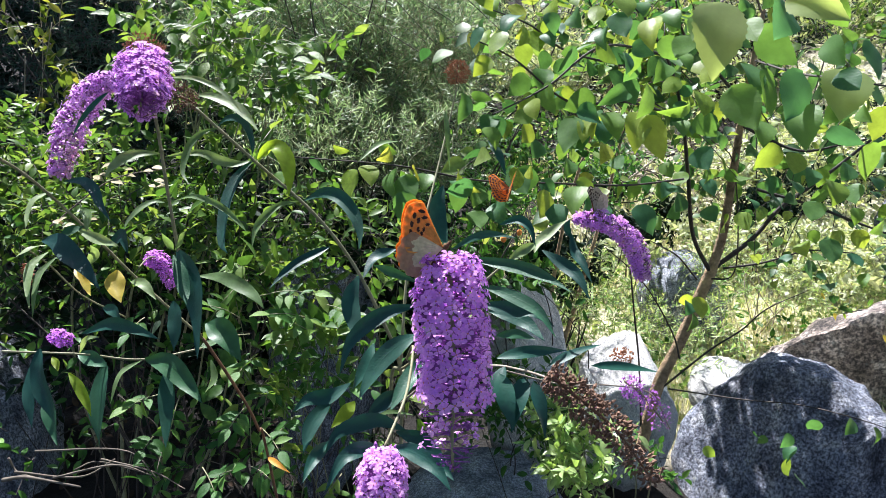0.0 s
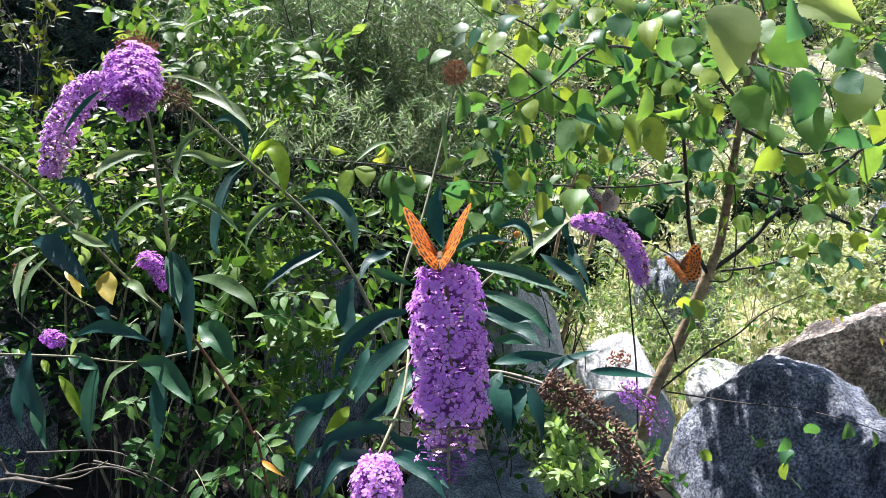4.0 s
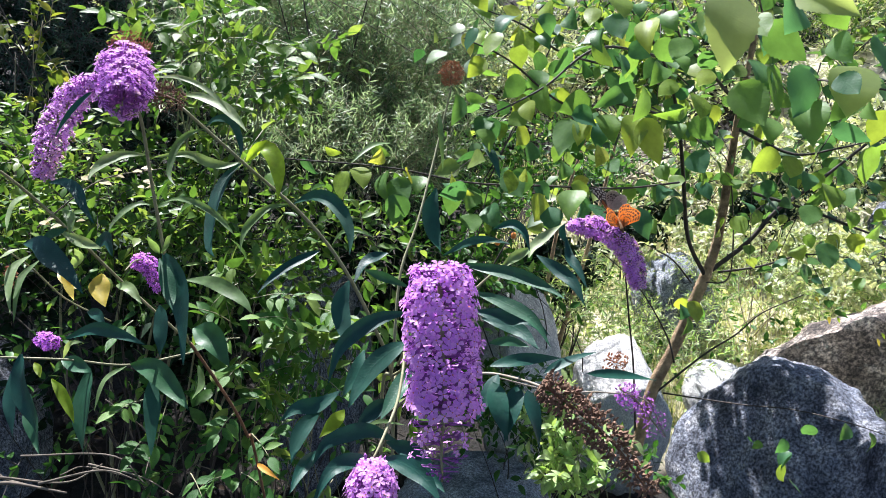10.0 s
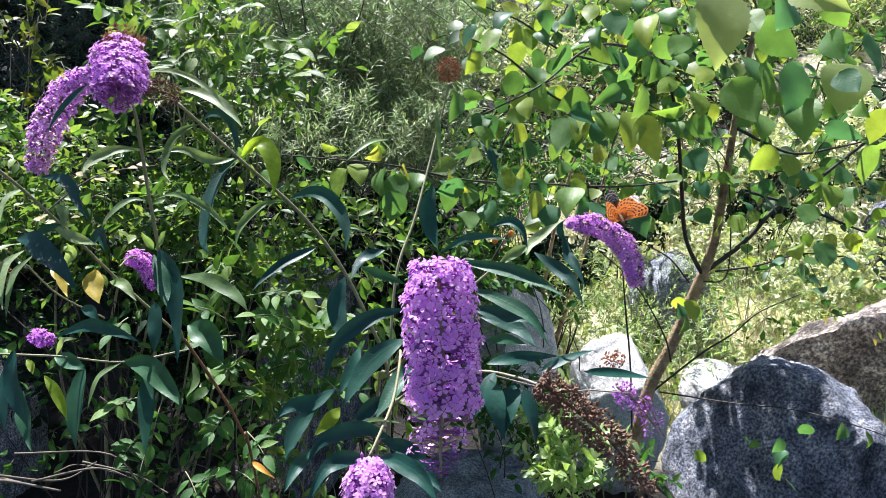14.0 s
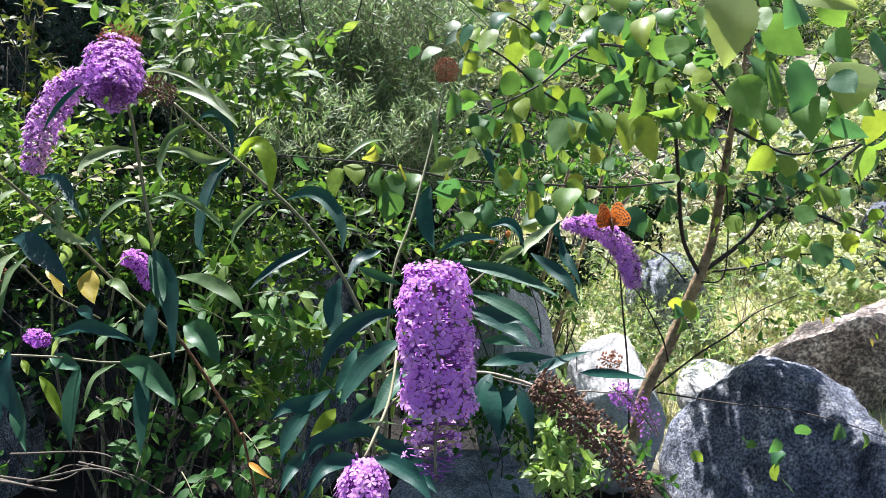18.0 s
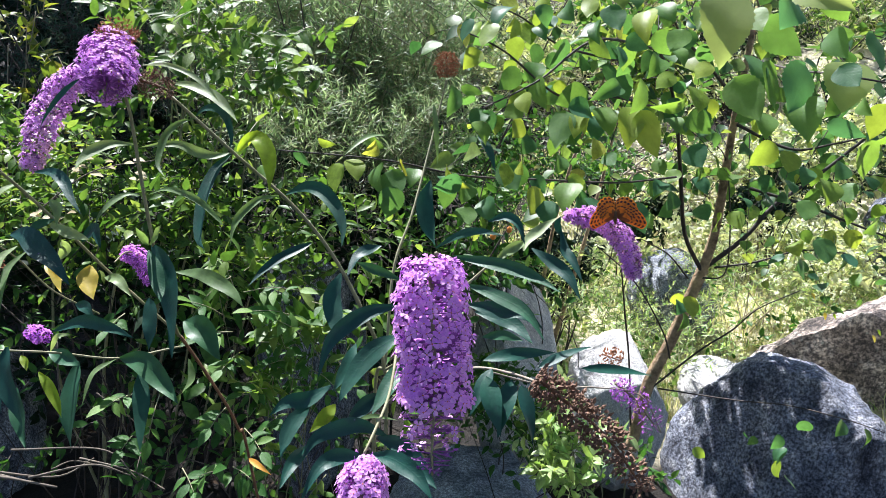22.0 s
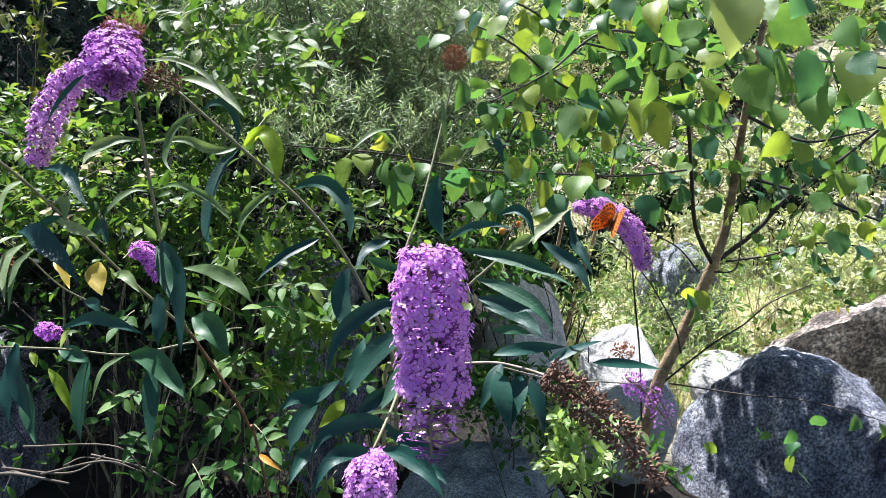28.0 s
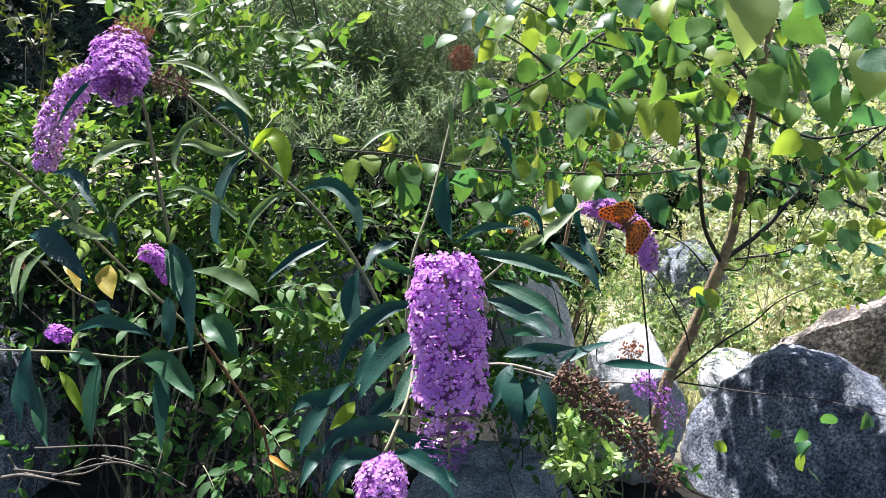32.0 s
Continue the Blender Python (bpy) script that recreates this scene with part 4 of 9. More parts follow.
long_leaf([(-0.093, 0.553, 1.187), (-0.11, 0.544, 1.179), (-0.128, 0.537, 1.179), (-0.142, 0.528, 1.171)], 0.0142, None, -0.25)
long_leaf([(-0.11, 0.55, 1.174), (-0.125, 0.53, 1.159), (-0.13, 0.51, 1.141)], 0.0147, None, 0.02)
long_leaf([(-0.039, 0.488, 1.175), (-0.059, 0.483, 1.187), (-0.076, 0.476, 1.188), (-0.092, 0.467, 1.184), (-0.101, 0.456, 1.171)], 0.0132, None, 0.22)
long_leaf([(-0.055, 0.449, 1.182), (-0.069, 0.439, 1.187), (-0.082, 0.428, 1.184), (-0.093, 0.414, 1.167)], 0.0121, None, -0.35)
long_leaf([(-0.046, 0.449, 1.183), (-0.03, 0.439, 1.184), (-0.014, 0.427, 1.179), (-0.002, 0.414, 1.167)], 0.0135, None, 0.29)
long_leaf([(-0.047, 0.488, 1.174), (-0.027, 0.477, 1.172), (-0.012, 0.464, 1.161), (0, 0.451, 1.152)], 0.0156, None, -0.08)
long_leaf([(-0.066, 0.5, 1.181), (-0.051, 0.496, 1.188), (-0.031, 0.491, 1.187)], 0.0035, PALE, -0.17)
long_leaf([(-0.089, 0.549, 1.171), (-0.097, 0.537, 1.165), (-0.108, 0.525, 1.157)], 0.0126, LIME, 0.33)
long_leaf([(-0.07, 0.815, 1.247), (-0.094, 0.793, 1.242), (-0.107, 0.768, 1.222)], 0.0152, None, -0.32)
long_leaf([(-0.047, 0.551, 1.18), (-0.063, 0.535, 1.176), (-0.078, 0.517, 1.166)], 0.0141, None, 0.14)
long_leaf([(-0.115, 0.558, 1.126), (-0.126, 0.537, 1.122), (-0.134, 0.513, 1.11)], 0.0122, None, 0.12)
long_leaf([(-0.023, 0.577, 1.201), (-0.039, 0.553, 1.19), (-0.056, 0.528, 1.171)], 0.0189, None, -0.31)
long_leaf([(-0.037, 0.671, 1.247), (-0.066, 0.664, 1.261), (-0.081, 0.656, 1.27)], 0.0102, None, 0.34)
long_leaf([(-0.001, 0.504, 1.323), (0.017, 0.5, 1.334), (0.032, 0.494, 1.338), (0.05, 0.487, 1.336)], 0.0066, None, -0.19)
long_leaf([(0.012, 0.503, 1.317), (0.036, 0.492, 1.315), (0.056, 0.481, 1.313), (0.073, 0.47, 1.308), (0.087, 0.458, 1.302)], 0.0107, None, -0.06)
long_leaf([(0.022, 0.478, 1.302), (0.043, 0.467, 1.297), (0.062, 0.454, 1.289), (0.074, 0.44, 1.273)], 0.0108, None, 0.28)
long_leaf([(0.023, 0.494, 1.282), (0.045, 0.483, 1.281), (0.061, 0.474, 1.283), (0.076, 0.461, 1.274)], 0.0141, None, -0.35)
long_leaf([(0.029, 0.502, 1.273), (0.055, 0.486, 1.27), (0.07, 0.468, 1.26)], 0.0115, None, 0.24)
long_leaf([(0.048, 0.646, 1.313), (0.065, 0.641, 1.319), (0.076, 0.632, 1.312), (0.081, 0.621, 1.296)], 0.0096, None, -0.00)
long_leaf([(0.082, 0.639, 1.286), (0.089, 0.652, 1.294), (0.105, 0.664, 1.304), (0.12, 0.677, 1.311)], 0.0113, PALE, -0.23)
long_leaf([(0.085, 0.642, 1.295), (0.068, 0.63, 1.289), (0.051, 0.617, 1.28)], 0.0103, PALE, 0.35)
long_leaf([(0.09, 0.64, 1.288), (0.108, 0.624, 1.278), (0.121, 0.608, 1.269), (0.129, 0.59, 1.252)], 0.0131, None, -0.28)
long_leaf([(0.125, 0.683, 1.296), (0.127, 0.669, 1.279), (0.134, 0.656, 1.269), (0.141, 0.641, 1.253)], 0.0108, None, 0.07)
long_leaf([(0.125, 0.681, 1.29), (0.121, 0.684, 1.301), (0.125, 0.687, 1.31)], 0.0078, None, 0.18)
long_leaf([(0.039, 0.563, 1.228), (0.057, 0.554, 1.233), (0.073, 0.543, 1.232)], 0.0088, None, -0.34)
long_leaf([(-0.01, 0.854, 1.321), (-0.018, 0.837, 1.294), (-0.014, 0.82, 1.268), (-0.004, 0.805, 1.249)], 0.0235, None, 0.31)
long_leaf([(0.054, 0.959, 1.368), (0.068, 0.939, 1.351), (0.076, 0.916, 1.323)], 0.0113, None, -0.12)
long_leaf([(-0.074, 0.959, 1.369), (-0.099, 0.933, 1.367), (-0.128, 0.901, 1.344)], 0.0086, PALE, -0.13)
lance((0.039, 0.558, 1.208), (0.1, 0.578, 1.206), 0.014, None, 0.08, (-0.23, -0.55, 0.8), 0.22, -0.87, 11.2)
lance((0.09, 0.575, 1.193), (0.138, 0.598, 1.202), 0.012, None, 0.06, (0.02, -0.55, 0.8), 0.22, 0.32, -9.7)
lance((0.129, 0.575, 1.193), (0.194, 0.592, 1.178), 0.011, None, 0.06, (0.20, -0.55, 0.8), 0.22, 0.79, 8.0)
lance((0.042, 0.555, 1.195), (0.052, 0.525, 1.159), 0.021, None, 0.08, (-0.23, -0.55, 0.8), 0.22, -0.53, -6.1)
lance((0.065, 0.554, 1.192), (0.052, 0.525, 1.157), 0.019, None, 0.08, (0.03, -0.55, 0.8), 0.22, -0.66, 4.0)
lance((0.075, 0.571, 1.179), (0.082, 0.542, 1.142), 0.017, None, 0.06, (0.20, -0.55, 0.8), 0.22, 0.70, -1.8)
lance((0.049, 0.575, 1.193), (0.03, 0.547, 1.165), 0.016, None, 0.05, (-0.23, -0.55, 0.8), 0.22, 0.48, -0.4)
lance((-0.267, 0.86, 0.929), (-0.233, 0.837, 0.92), 0.01, M_LANCE_ORANGE, 0.06, (-0.25, -0.55, 0.8), 0.22, -0.21, -1.1)
lance((-0.007, 0.98, 1.411), (-0.002, 0.941, 1.337), 0.009, PALE, 0.04, (0.16, -0.55, 0.8), 0.22, -0.02, 3.3)
lance((-0.321, 0.638, 1.446), (-0.353, 0.628, 1.407), 0.007, None, 0.1, (0.10, -0.55, 0.8), 0.22, 0.11, -12.8)

MAIN_HEAD = panicle("flower_spike", [(-0.002, 0.43, 1.335), (-0.001, 0.416, 1.301), (0.001, 0.403, 1.26), (-0.001, 0.395, 1.229), (-0.001, 0.39, 1.203)],
                    [0.018, 0.0235, 0.0248, 0.0245, 0.0238, 0.0232, 0.022, 0.019, 0.007], 900, 0.0042, "plump bright purple flower spike ending in closed buds", 5, 0.6, True, holes=0.17, jitter=0.24, bud_frac=0.3)
LOW_HEAD = panicle("flower_spike", [(-0.053, 0.448, 1.18), (-0.054, 0.432, 1.159), (-0.054, 0.411, 1.114)], [0.010, 0.018, 0.018, 0.008], 420, 0.0037, "purple flower spike below the others", 6, 0.9, holes=0.1)
LEFT_HEAD = panicle("flower_spike", [(-0.297, 0.665, 1.473), (-0.282, 0.621, 1.46), (-0.275, 0.594, 1.436)], [0.018, 0.0235, 0.0245, 0.0232, 0.019], 640, 0.0036, "rounded purple flower spike that hangs forward", 7, 1.0, holes=0.22, jitter=0.34, faded=0.25)
LONG_HEAD = panicle("flower_spike", [(-0.348, 0.702, 1.455), (-0.38, 0.708, 1.436), (-0.405, 0.709, 1.399), (-0.421, 0.708, 1.356)], [0.009, 0.016, 0.0175, 0.016, 0.010], 560, 0.0034, "long arching purple flower spike, fading at its tip", 8, 1.0, petal=M_PETAL, holes=0.2, jitter=0.3, faded=0.8)
RIGHT_HEAD = panicle("flower_spike", [(0.142, 0.755, 1.294), (0.173, 0.754, 1.29), (0.2, 0.745, 1.275), (0.214, 0.739, 1.25), (0.219, 0.732, 1.225)], [0.006, 0.0125, 0.0138, 0.0128, 0.0125, 0.008], 560, 0.0034, "arching purple flower spike visited by butterflies", 9, 1.0, petal=M_PETAL, holes=0.18, jitter=0.32, faded=0.6)
panicle("flower_spike", [(-0.389, 0.823, 1.237), (-0.37, 0.821, 1.23), (-0.358, 0.813, 1.199)], [0.008, 0.012, 0.010, 0.005], 170, 0.0032, "small half-withered purple flower spike", 10, 1.0, petal=M_PETAL_DEEP, holes=0.15)
panicle("flower_spike", [(0.201, 0.719, 1.11), (0.226, 0.724, 1.087), (0.257, 0.724, 1.046)], [0.010, 0.017, 0.018, 0.013], 170, 0.0035, "sparse purple flower spike with thin spent tubes", 11, 0.0, petal=M_PETAL_DEEP, holes=0.1)
panicle("flower_spike", [(-0.72, 1.129, 1.016), (-0.685, 1.126, 1.006)], [0.01, 0.016, 0.01], 60, 0.005, "small purple flower spike deep in the bush", 13, 1.0, petal=M_PETAL_DEEP)
withered("withered_spike", [(0.081, 0.517, 1.211), (0.104, 0.508, 1.194), (0.135, 0.497, 1.169), (0.167, 0.486, 1.126)], [0.012, 0.0155, 0.0155, 0.0145, 0.012], 700, 0.0042, M_DEAD, "dry brown seed spike", 20)
withered("withered_spike", [(-0.277, 0.658, 1.445), (-0.266, 0.667, 1.44), (-0.258, 0.686, 1.433)], [0.008, 0.016, 0.008], 520, 0.0021, M_DEAD, "shrivelled brown flower spike", 21)
withered("withered_spike", [(-0.302, 0.647, 1.481), (-0.292, 0.659, 1.487), (-0.279, 0.667, 1.479)], [0.009, 0.0145, 0.010], 560, 0.002, M_RUST, "rust-brown withered flower tip", 22)
withered("withered_spike", [(0.011, 1.008, 1.448), (0.011, 1.013, 1.464), (0.011, 1.017, 1.48)], [0.012, 0.019, 0.011], 900, 0.0022, M_RUST, "rust-red withered flower head", 23)
withered("withered_spike", [(0.332, 1.305, 0.896), (0.372, 1.301, 0.882)], [0.02, 0.02], 90, 0.006, M_RUST, "rust-red withered flower head", 24)
withered("withered_spike", [(-0.51, 0.773, 1.243), (-0.512, 0.767, 1.219)], [0.007, 0.006], 60, 0.0035, M_RUST, "rust-red withered flower head", 25)


# ---- young birch ----
BIRCH = thing("birch_tree", (0.527, 1.671, 0.506), "young birch with a leaning forked trunk and bright leaves", "tree")
part("trunk", tube([(0.52, 1.68, 0.458), (0.555, 1.684, 0.641), (0.605, 1.685, 0.767), (0.642, 1.682, 0.881), (0.669, 1.674, 0.972)], 0.0165, 0.0148, 40, 12, 0.06), M_BARK, BIRCH)
PATHS, BOUGHS = [], []


def bough(pts, r0, r1, m):
    PATHS.append(pts)
    BOUGHS.append(part("branch", tube(pts, r0 * 0.78, r1 * 0.75, 9 * len(pts), 8, 0.06), m, BIRCH))


bough([(0.666, 1.672, 0.963), (0.682, 1.657, 1.067), (0.674, 1.611, 1.216), (0.665, 1.571, 1.344), (0.668, 1.549, 1.462), (0.674, 1.529, 1.59)], 0.0165, 0.007, M_BARK)
bough([(0.666, 1.672, 0.963), (0.594, 1.618, 1.076), (0.527, 1.495, 1.245), (0.465, 1.372, 1.374), (0.41, 1.293, 1.47), (0.334, 1.211, 1.552)], 0.0072, 0.003, M_TWIG)
bough([(0.677, 1.675, 0.977), (0.764, 1.673, 1.052), (0.828, 1.673, 1.133), (0.913, 1.669, 1.2), (1.02, 1.662, 1.297), (1.081, 1.63, 1.373)], 0.0085, 0.004, M_TWIG)
bough([(0.644, 1.534, 1.402), (0.521, 1.398, 1.477), (0.436, 1.308, 1.528), (0.387, 1.217, 1.579)], 0.005, 0.002, M_TWIG)
bough([(0.5, 1.442, 1.24), (0.353, 1.34, 1.244), (0.175, 1.192, 1.272), (0.04, 1.045, 1.3), (-0.074, 0.951, 1.335), (-0.216, 0.924, 1.352)], 0.003, 0.0012, M_TWIG)
bough([(0.724, 1.585, 1.193), (0.829, 1.526, 1.163), (0.89, 1.468, 1.139), (0.956, 1.411, 1.114)], 0.005, 0.003, M_TWIG)
bough([(0.665, 1.571, 1.344), (0.765, 1.507, 1.293), (0.836, 1.459, 1.308), (0.911, 1.415, 1.337)], 0.005, 0.002, M_TWIG)
bough([(0.69, 1.655, 0.98), (0.76, 1.591, 1.012), (0.817, 1.501, 1.064), (0.86, 1.403, 1.083)], 0.004, 0.0015, M_TWIG)
bough([(0.567, 1.675, 0.645), (0.661, 1.632, 0.764), (0.727, 1.599, 0.835), (0.767, 1.564, 0.902), (0.843, 1.527, 0.961)], 0.004, 0.0015, M_TWIG)
bough([(0.582, 1.674, 0.64), (0.727, 1.557, 0.666), (0.816, 1.462, 0.699), (0.901, 1.381, 0.707), (0.989, 1.355, 0.684)], 0.0026, 0.0012, M_TWIG)
bough([(0.518, 1.686, 0.523), (0.47, 1.578, 0.753), (0.419, 1.467, 0.927), (0.398, 1.444, 1.04)], 0.0034, 0.0022, M_TWIG)
bough([(0.605, 1.675, 0.727), (0.558, 1.595, 0.821), (0.485, 1.521, 0.936), (0.411, 1.441, 1.028), (0.331, 1.407, 1.1)], 0.0032, 0.0014, M_TWIG)
bough([(0.631, 1.668, 0.947), (0.572, 1.643, 1.013), (0.498, 1.553, 1.064), (0.457, 1.507, 1.089)], 0.003, 0.0015, M_TWIG)
bough([(0.385, 1.268, 1.494), (0.24, 1.095, 1.501), (0.146, 1.029, 1.442), (0.06, 0.968, 1.404)], 0.0035, 0.0012, M_TWIG)
bough([(0.465, 1.372, 1.374), (0.314, 1.227, 1.411), (0.197, 1.125, 1.415), (0.096, 1.039, 1.482), (0.029, 1.026, 1.513)], 0.004, 0.0012, M_TWIG)
bough([(0.656, 1.503, 1.485), (0.51, 1.033, 1.458), (0.432, 0.773, 1.45), (0.473, 0.719, 1.439)], 0.0025, 0.0012, M_TWIG)
bough([(0.674, 1.529, 1.59), (0.452, 1.065, 1.587), (0.321, 0.797, 1.546), (0.262, 0.688, 1.523)], 0.0025, 0.0015, M_TWIG)
bough([(0.334, 1.242, 1.469), (0.197, 1.145, 1.494), (0.127, 1.103, 1.534), (0.063, 1.057, 1.554)], 0.003, 0.0012, M_TWIG)
bough([(0.657, 1.668, 0.947), (0.713, 1.636, 0.985), (0.671, 1.598, 1.244), (0.579, 1.513, 1.317)], 0.003, 0.0012, M_TWIG)
BIRCH_MESH = [mesh_of("leaf", blade(1.0, w, "birch", fo, ar, 25, 0.03, 0.04, tw, s_), M_BIRCH)
              for s_, (w, fo, ar, tw) in enumerate(((0.76, 0.12, 0.06, 0.2), (0.72, 0.25, 0.1, -0.3), (0.8, 0.05, -0.04, 0.1), (0.74, 0.3, 0.14, 0.4), (0.7, -0.1, 0.03, -0.2)))]
LIT_MESH = [me_.copy() for me_ in BIRCH_MESH]
for me_ in LIT_MESH:
    me_.materials[0] = M_BIRCH_LIT
BRNG = random.Random(77)


def birch_leaf(base, size, parent, hang=0.75, at_side=None):
    """A heart-shaped leaf that hangs from base on a thin stalk."""
    way = Vector((BRNG.gauss(0, 0.55), BRNG.gauss(0, 0.45) - 0.15, -hang + BRNG.gauss(0, 0.35)))
    if at_side is not None:
        way += Vector(at_side) * 0.6
    up = Vector((BRNG.gauss(0, 0.6), -0.85 + BRNG.gauss(0, 0.4), 0.25 + BRNG.gauss(0, 0.45)))
    m = aim(base, Vector(base) + way, up) @ Matrix.Diagonal((size, size, size, 1))
    return piece("leaf", BRNG.choice(BIRCH_MESH), parent, m)


def leafy_branch(k, u0, u1, n, size, spread):
    """Leaves on short shoots along a branch, between two shares of its length."""
    pts = spline(PATHS[k], 60)
    for i in range(n):
        u = u0 + (u1 - u0) * (i + BRNG.random()) / n
        p = Vector(pts[int(u * 59)]) + Vector((BRNG.gauss(0, spread), BRNG.gauss(0, spread), BRNG.gauss(-0.2 * spread, spread * 0.8)))
        birch_leaf(p, size * BRNG.uniform(0.7, 1.2), BOUGHS[k])


leafy_branch(4, 0.1, 1.0, 6, 0.042, 0.03)
leafy_branch(3, 0.2, 1.0, 12, 0.042, 0.05)
leafy_branch(13, 0.0, 1.0, 14, 0.042, 0.05)
leafy_branch(14, 0.1, 1.0, 14, 0.042, 0.05)
leafy_branch(17, 0.0, 1.0, 18, 0.042, 0.06)
leafy_branch(1, 0.35, 1.0, 22, 0.045, 0.06)
leafy_branch(0, 0.45, 1.0, 20, 0.045, 0.08)
leafy_branch(2, 0.35, 1.0, 18, 0.045, 0.07)
leafy_branch(6, 0.0, 1.0, 16, 0.045, 0.06)
leafy_branch(5, 0.2, 1.0, 12, 0.045, 0.06)
leafy_branch(7, 0.5, 1.0, 7, 0.045, 0.05)
leafy_branch(15, 0.3, 1.0, 7, 0.045, 0.06)
NEAR = BOUGHS[16]

def birch_leaf_to(base, tip, width, where, k=0):
    """A leaf from its base to its tip; where: the branch and the leaf meshes."""
    parent, meshes = where
    up = (-0.1 + 0.45 * math.sin(k * 2.3), -0.95, (0.05 if meshes is BIRCH_MESH else -0.3) + 0.45 * math.cos(k * 1.9))
    ln = (Vector(tip) - Vector(base)).length
    return piece("leaf", meshes[k % 5], parent, aim(base, tip, up) @ Matrix.Diagonal((width / 0.72, ln, ln, 1)))


# the same leaf shapes in the colours that stand for sun and backlight
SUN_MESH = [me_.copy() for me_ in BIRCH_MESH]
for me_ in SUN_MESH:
    me_.materials[0] = M_BIRCH_SUNLIT
BACKLIT_MESH = [me_.copy() for me_ in BIRCH_MESH]
for me_ in BACKLIT_MESH:
    me_.materials[0] = M_BIRCH_BACKLIT
NEAR_BACKLIT = (NEAR, BACKLIT_MESH)
ON_NEAR, SIDE, SUNNY = (NEAR, LIT_MESH), (BOUGHS[14], BIRCH_MESH), (BOUGHS[4], SUN_MESH)
birch_leaf_to((0.232, 0.595, 1.52), (0.217, 0.556, 1.455), 0.042, NEAR_BACKLIT, 0)
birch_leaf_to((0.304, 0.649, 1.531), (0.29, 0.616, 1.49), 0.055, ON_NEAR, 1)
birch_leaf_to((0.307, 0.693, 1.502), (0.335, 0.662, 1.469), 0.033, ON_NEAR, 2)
birch_leaf_to((0.311, 0.647, 1.525), (0.358, 0.62, 1.504), 0.031, NEAR_BACKLIT, 3)
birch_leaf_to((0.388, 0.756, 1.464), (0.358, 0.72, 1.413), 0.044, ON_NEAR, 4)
birch_leaf_to((0.436, 0.756, 1.466), (0.413, 0.72, 1.413), 0.049, NEAR_BACKLIT, 5)
birch_leaf_to((0.336, 0.789, 1.474), (0.343, 0.756, 1.431), 0.027, ON_NEAR, 6)
birch_leaf_to((0.303, 0.732, 1.45), (0.32, 0.698, 1.407), 0.036, ON_NEAR, 7)
birch_leaf_to((0.385, 0.747, 1.428), (0.379, 0.713, 1.383), 0.038, ON_NEAR, 8)
birch_leaf_to((0.429, 0.771, 1.4), (0.459, 0.745, 1.387), 0.022, ON_NEAR, 9)
birch_leaf_to((0.452, 0.769, 1.436), (0.406, 0.74, 1.408), 0.028, ON_NEAR, 10)
birch_leaf_to((0.353, 0.774, 1.412), (0.349, 0.744, 1.384), 0.031, ON_NEAR, 11)
birch_leaf_to((0.359, 0.777, 1.468), (0.355, 0.742, 1.415), 0.025, ON_NEAR, 12)
birch_leaf_to((0.422, 0.701, 1.493), (0.417, 0.669, 1.455), 0.027, ON_NEAR, 14)
birch_leaf_to((0.403, 0.743, 1.496), (0.408, 0.713, 1.468), 0.026, ON_NEAR, 15)
birch_leaf_to((0.259, 0.707, 1.515), (0.242, 0.678, 1.492), 0.022, ON_NEAR, 16)
birch_leaf_to((0.46, 0.754, 1.456), (0.458, 0.724, 1.427), 0.026, ON_NEAR, 17)
birch_leaf_to((0.501, 0.829, 1.427), (0.497, 0.801, 1.406), 0.024, ON_NEAR, 18)
birch_leaf_to((0.289, 0.675, 1.512), (0.29, 0.647, 1.49), 0.024, ON_NEAR, 19)
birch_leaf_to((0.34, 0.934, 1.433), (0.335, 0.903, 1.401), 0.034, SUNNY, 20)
birch_leaf_to((0.246, 0.853, 1.523), (0.239, 0.82, 1.482), 0.030, SIDE, 21)
birch_leaf_to((0.248, 0.95, 1.497), (0.271, 0.923, 1.482), 0.022, SIDE, 22)
birch_leaf_to((0.295, 0.943, 1.47), (0.268, 0.914, 1.444), 0.027, SIDE, 23)
birch_leaf_to((0.311, 0.938, 1.451), (0.28, 0.911, 1.431), 0.025, SIDE, 24)
birch_leaf_to((0.257, 0.884, 1.441), (0.232, 0.852, 1.402), 0.031, SIDE, 25)
birch_leaf_to((0.243, 0.876, 1.41), (0.23, 0.841, 1.36), 0.035, SIDE, 26)
birch_leaf_to((0.246, 0.855, 1.407), (0.26, 0.819, 1.353), 0.030, SIDE, 27)
birch_leaf_to((0.308, 0.879, 1.42), (0.253, 0.854, 1.412), 0.018, SIDE, 28)
birch_leaf_to((0.177, 0.977, 1.401), (0.159, 0.942, 1.35), 0.039, SIDE, 29)
birch_leaf_to((0.196, 0.976, 1.396), (0.184, 0.945, 1.364), 0.024, SIDE, 30)
birch_leaf_to((0.223, 0.978, 1.405), (0.235, 0.946, 1.367), 0.035, SIDE, 31)
birch_leaf_to((0.208, 0.984, 1.428), (0.159, 0.957, 1.411), 0.033, SIDE, 32)
birch_leaf_to((0.256, 0.985, 1.432), (0.205, 0.958, 1.415), 0.026, SIDE, 33)
birch_leaf_to((0.125, 1.094, 1.456), (0.089, 1.064, 1.427), 0.035, SIDE, 34)
birch_leaf_to((0.142, 1.04, 1.445), (0.155, 1.006, 1.401), 0.030, SIDE, 35)
birch_leaf_to((0.133, 1.087, 1.426), (0.102, 1.058, 1.403), 0.024, SIDE, 36)
birch_leaf_to((0.045, 1.102, 1.487), (0.046, 1.071, 1.455), 0.026, SIDE, 37)
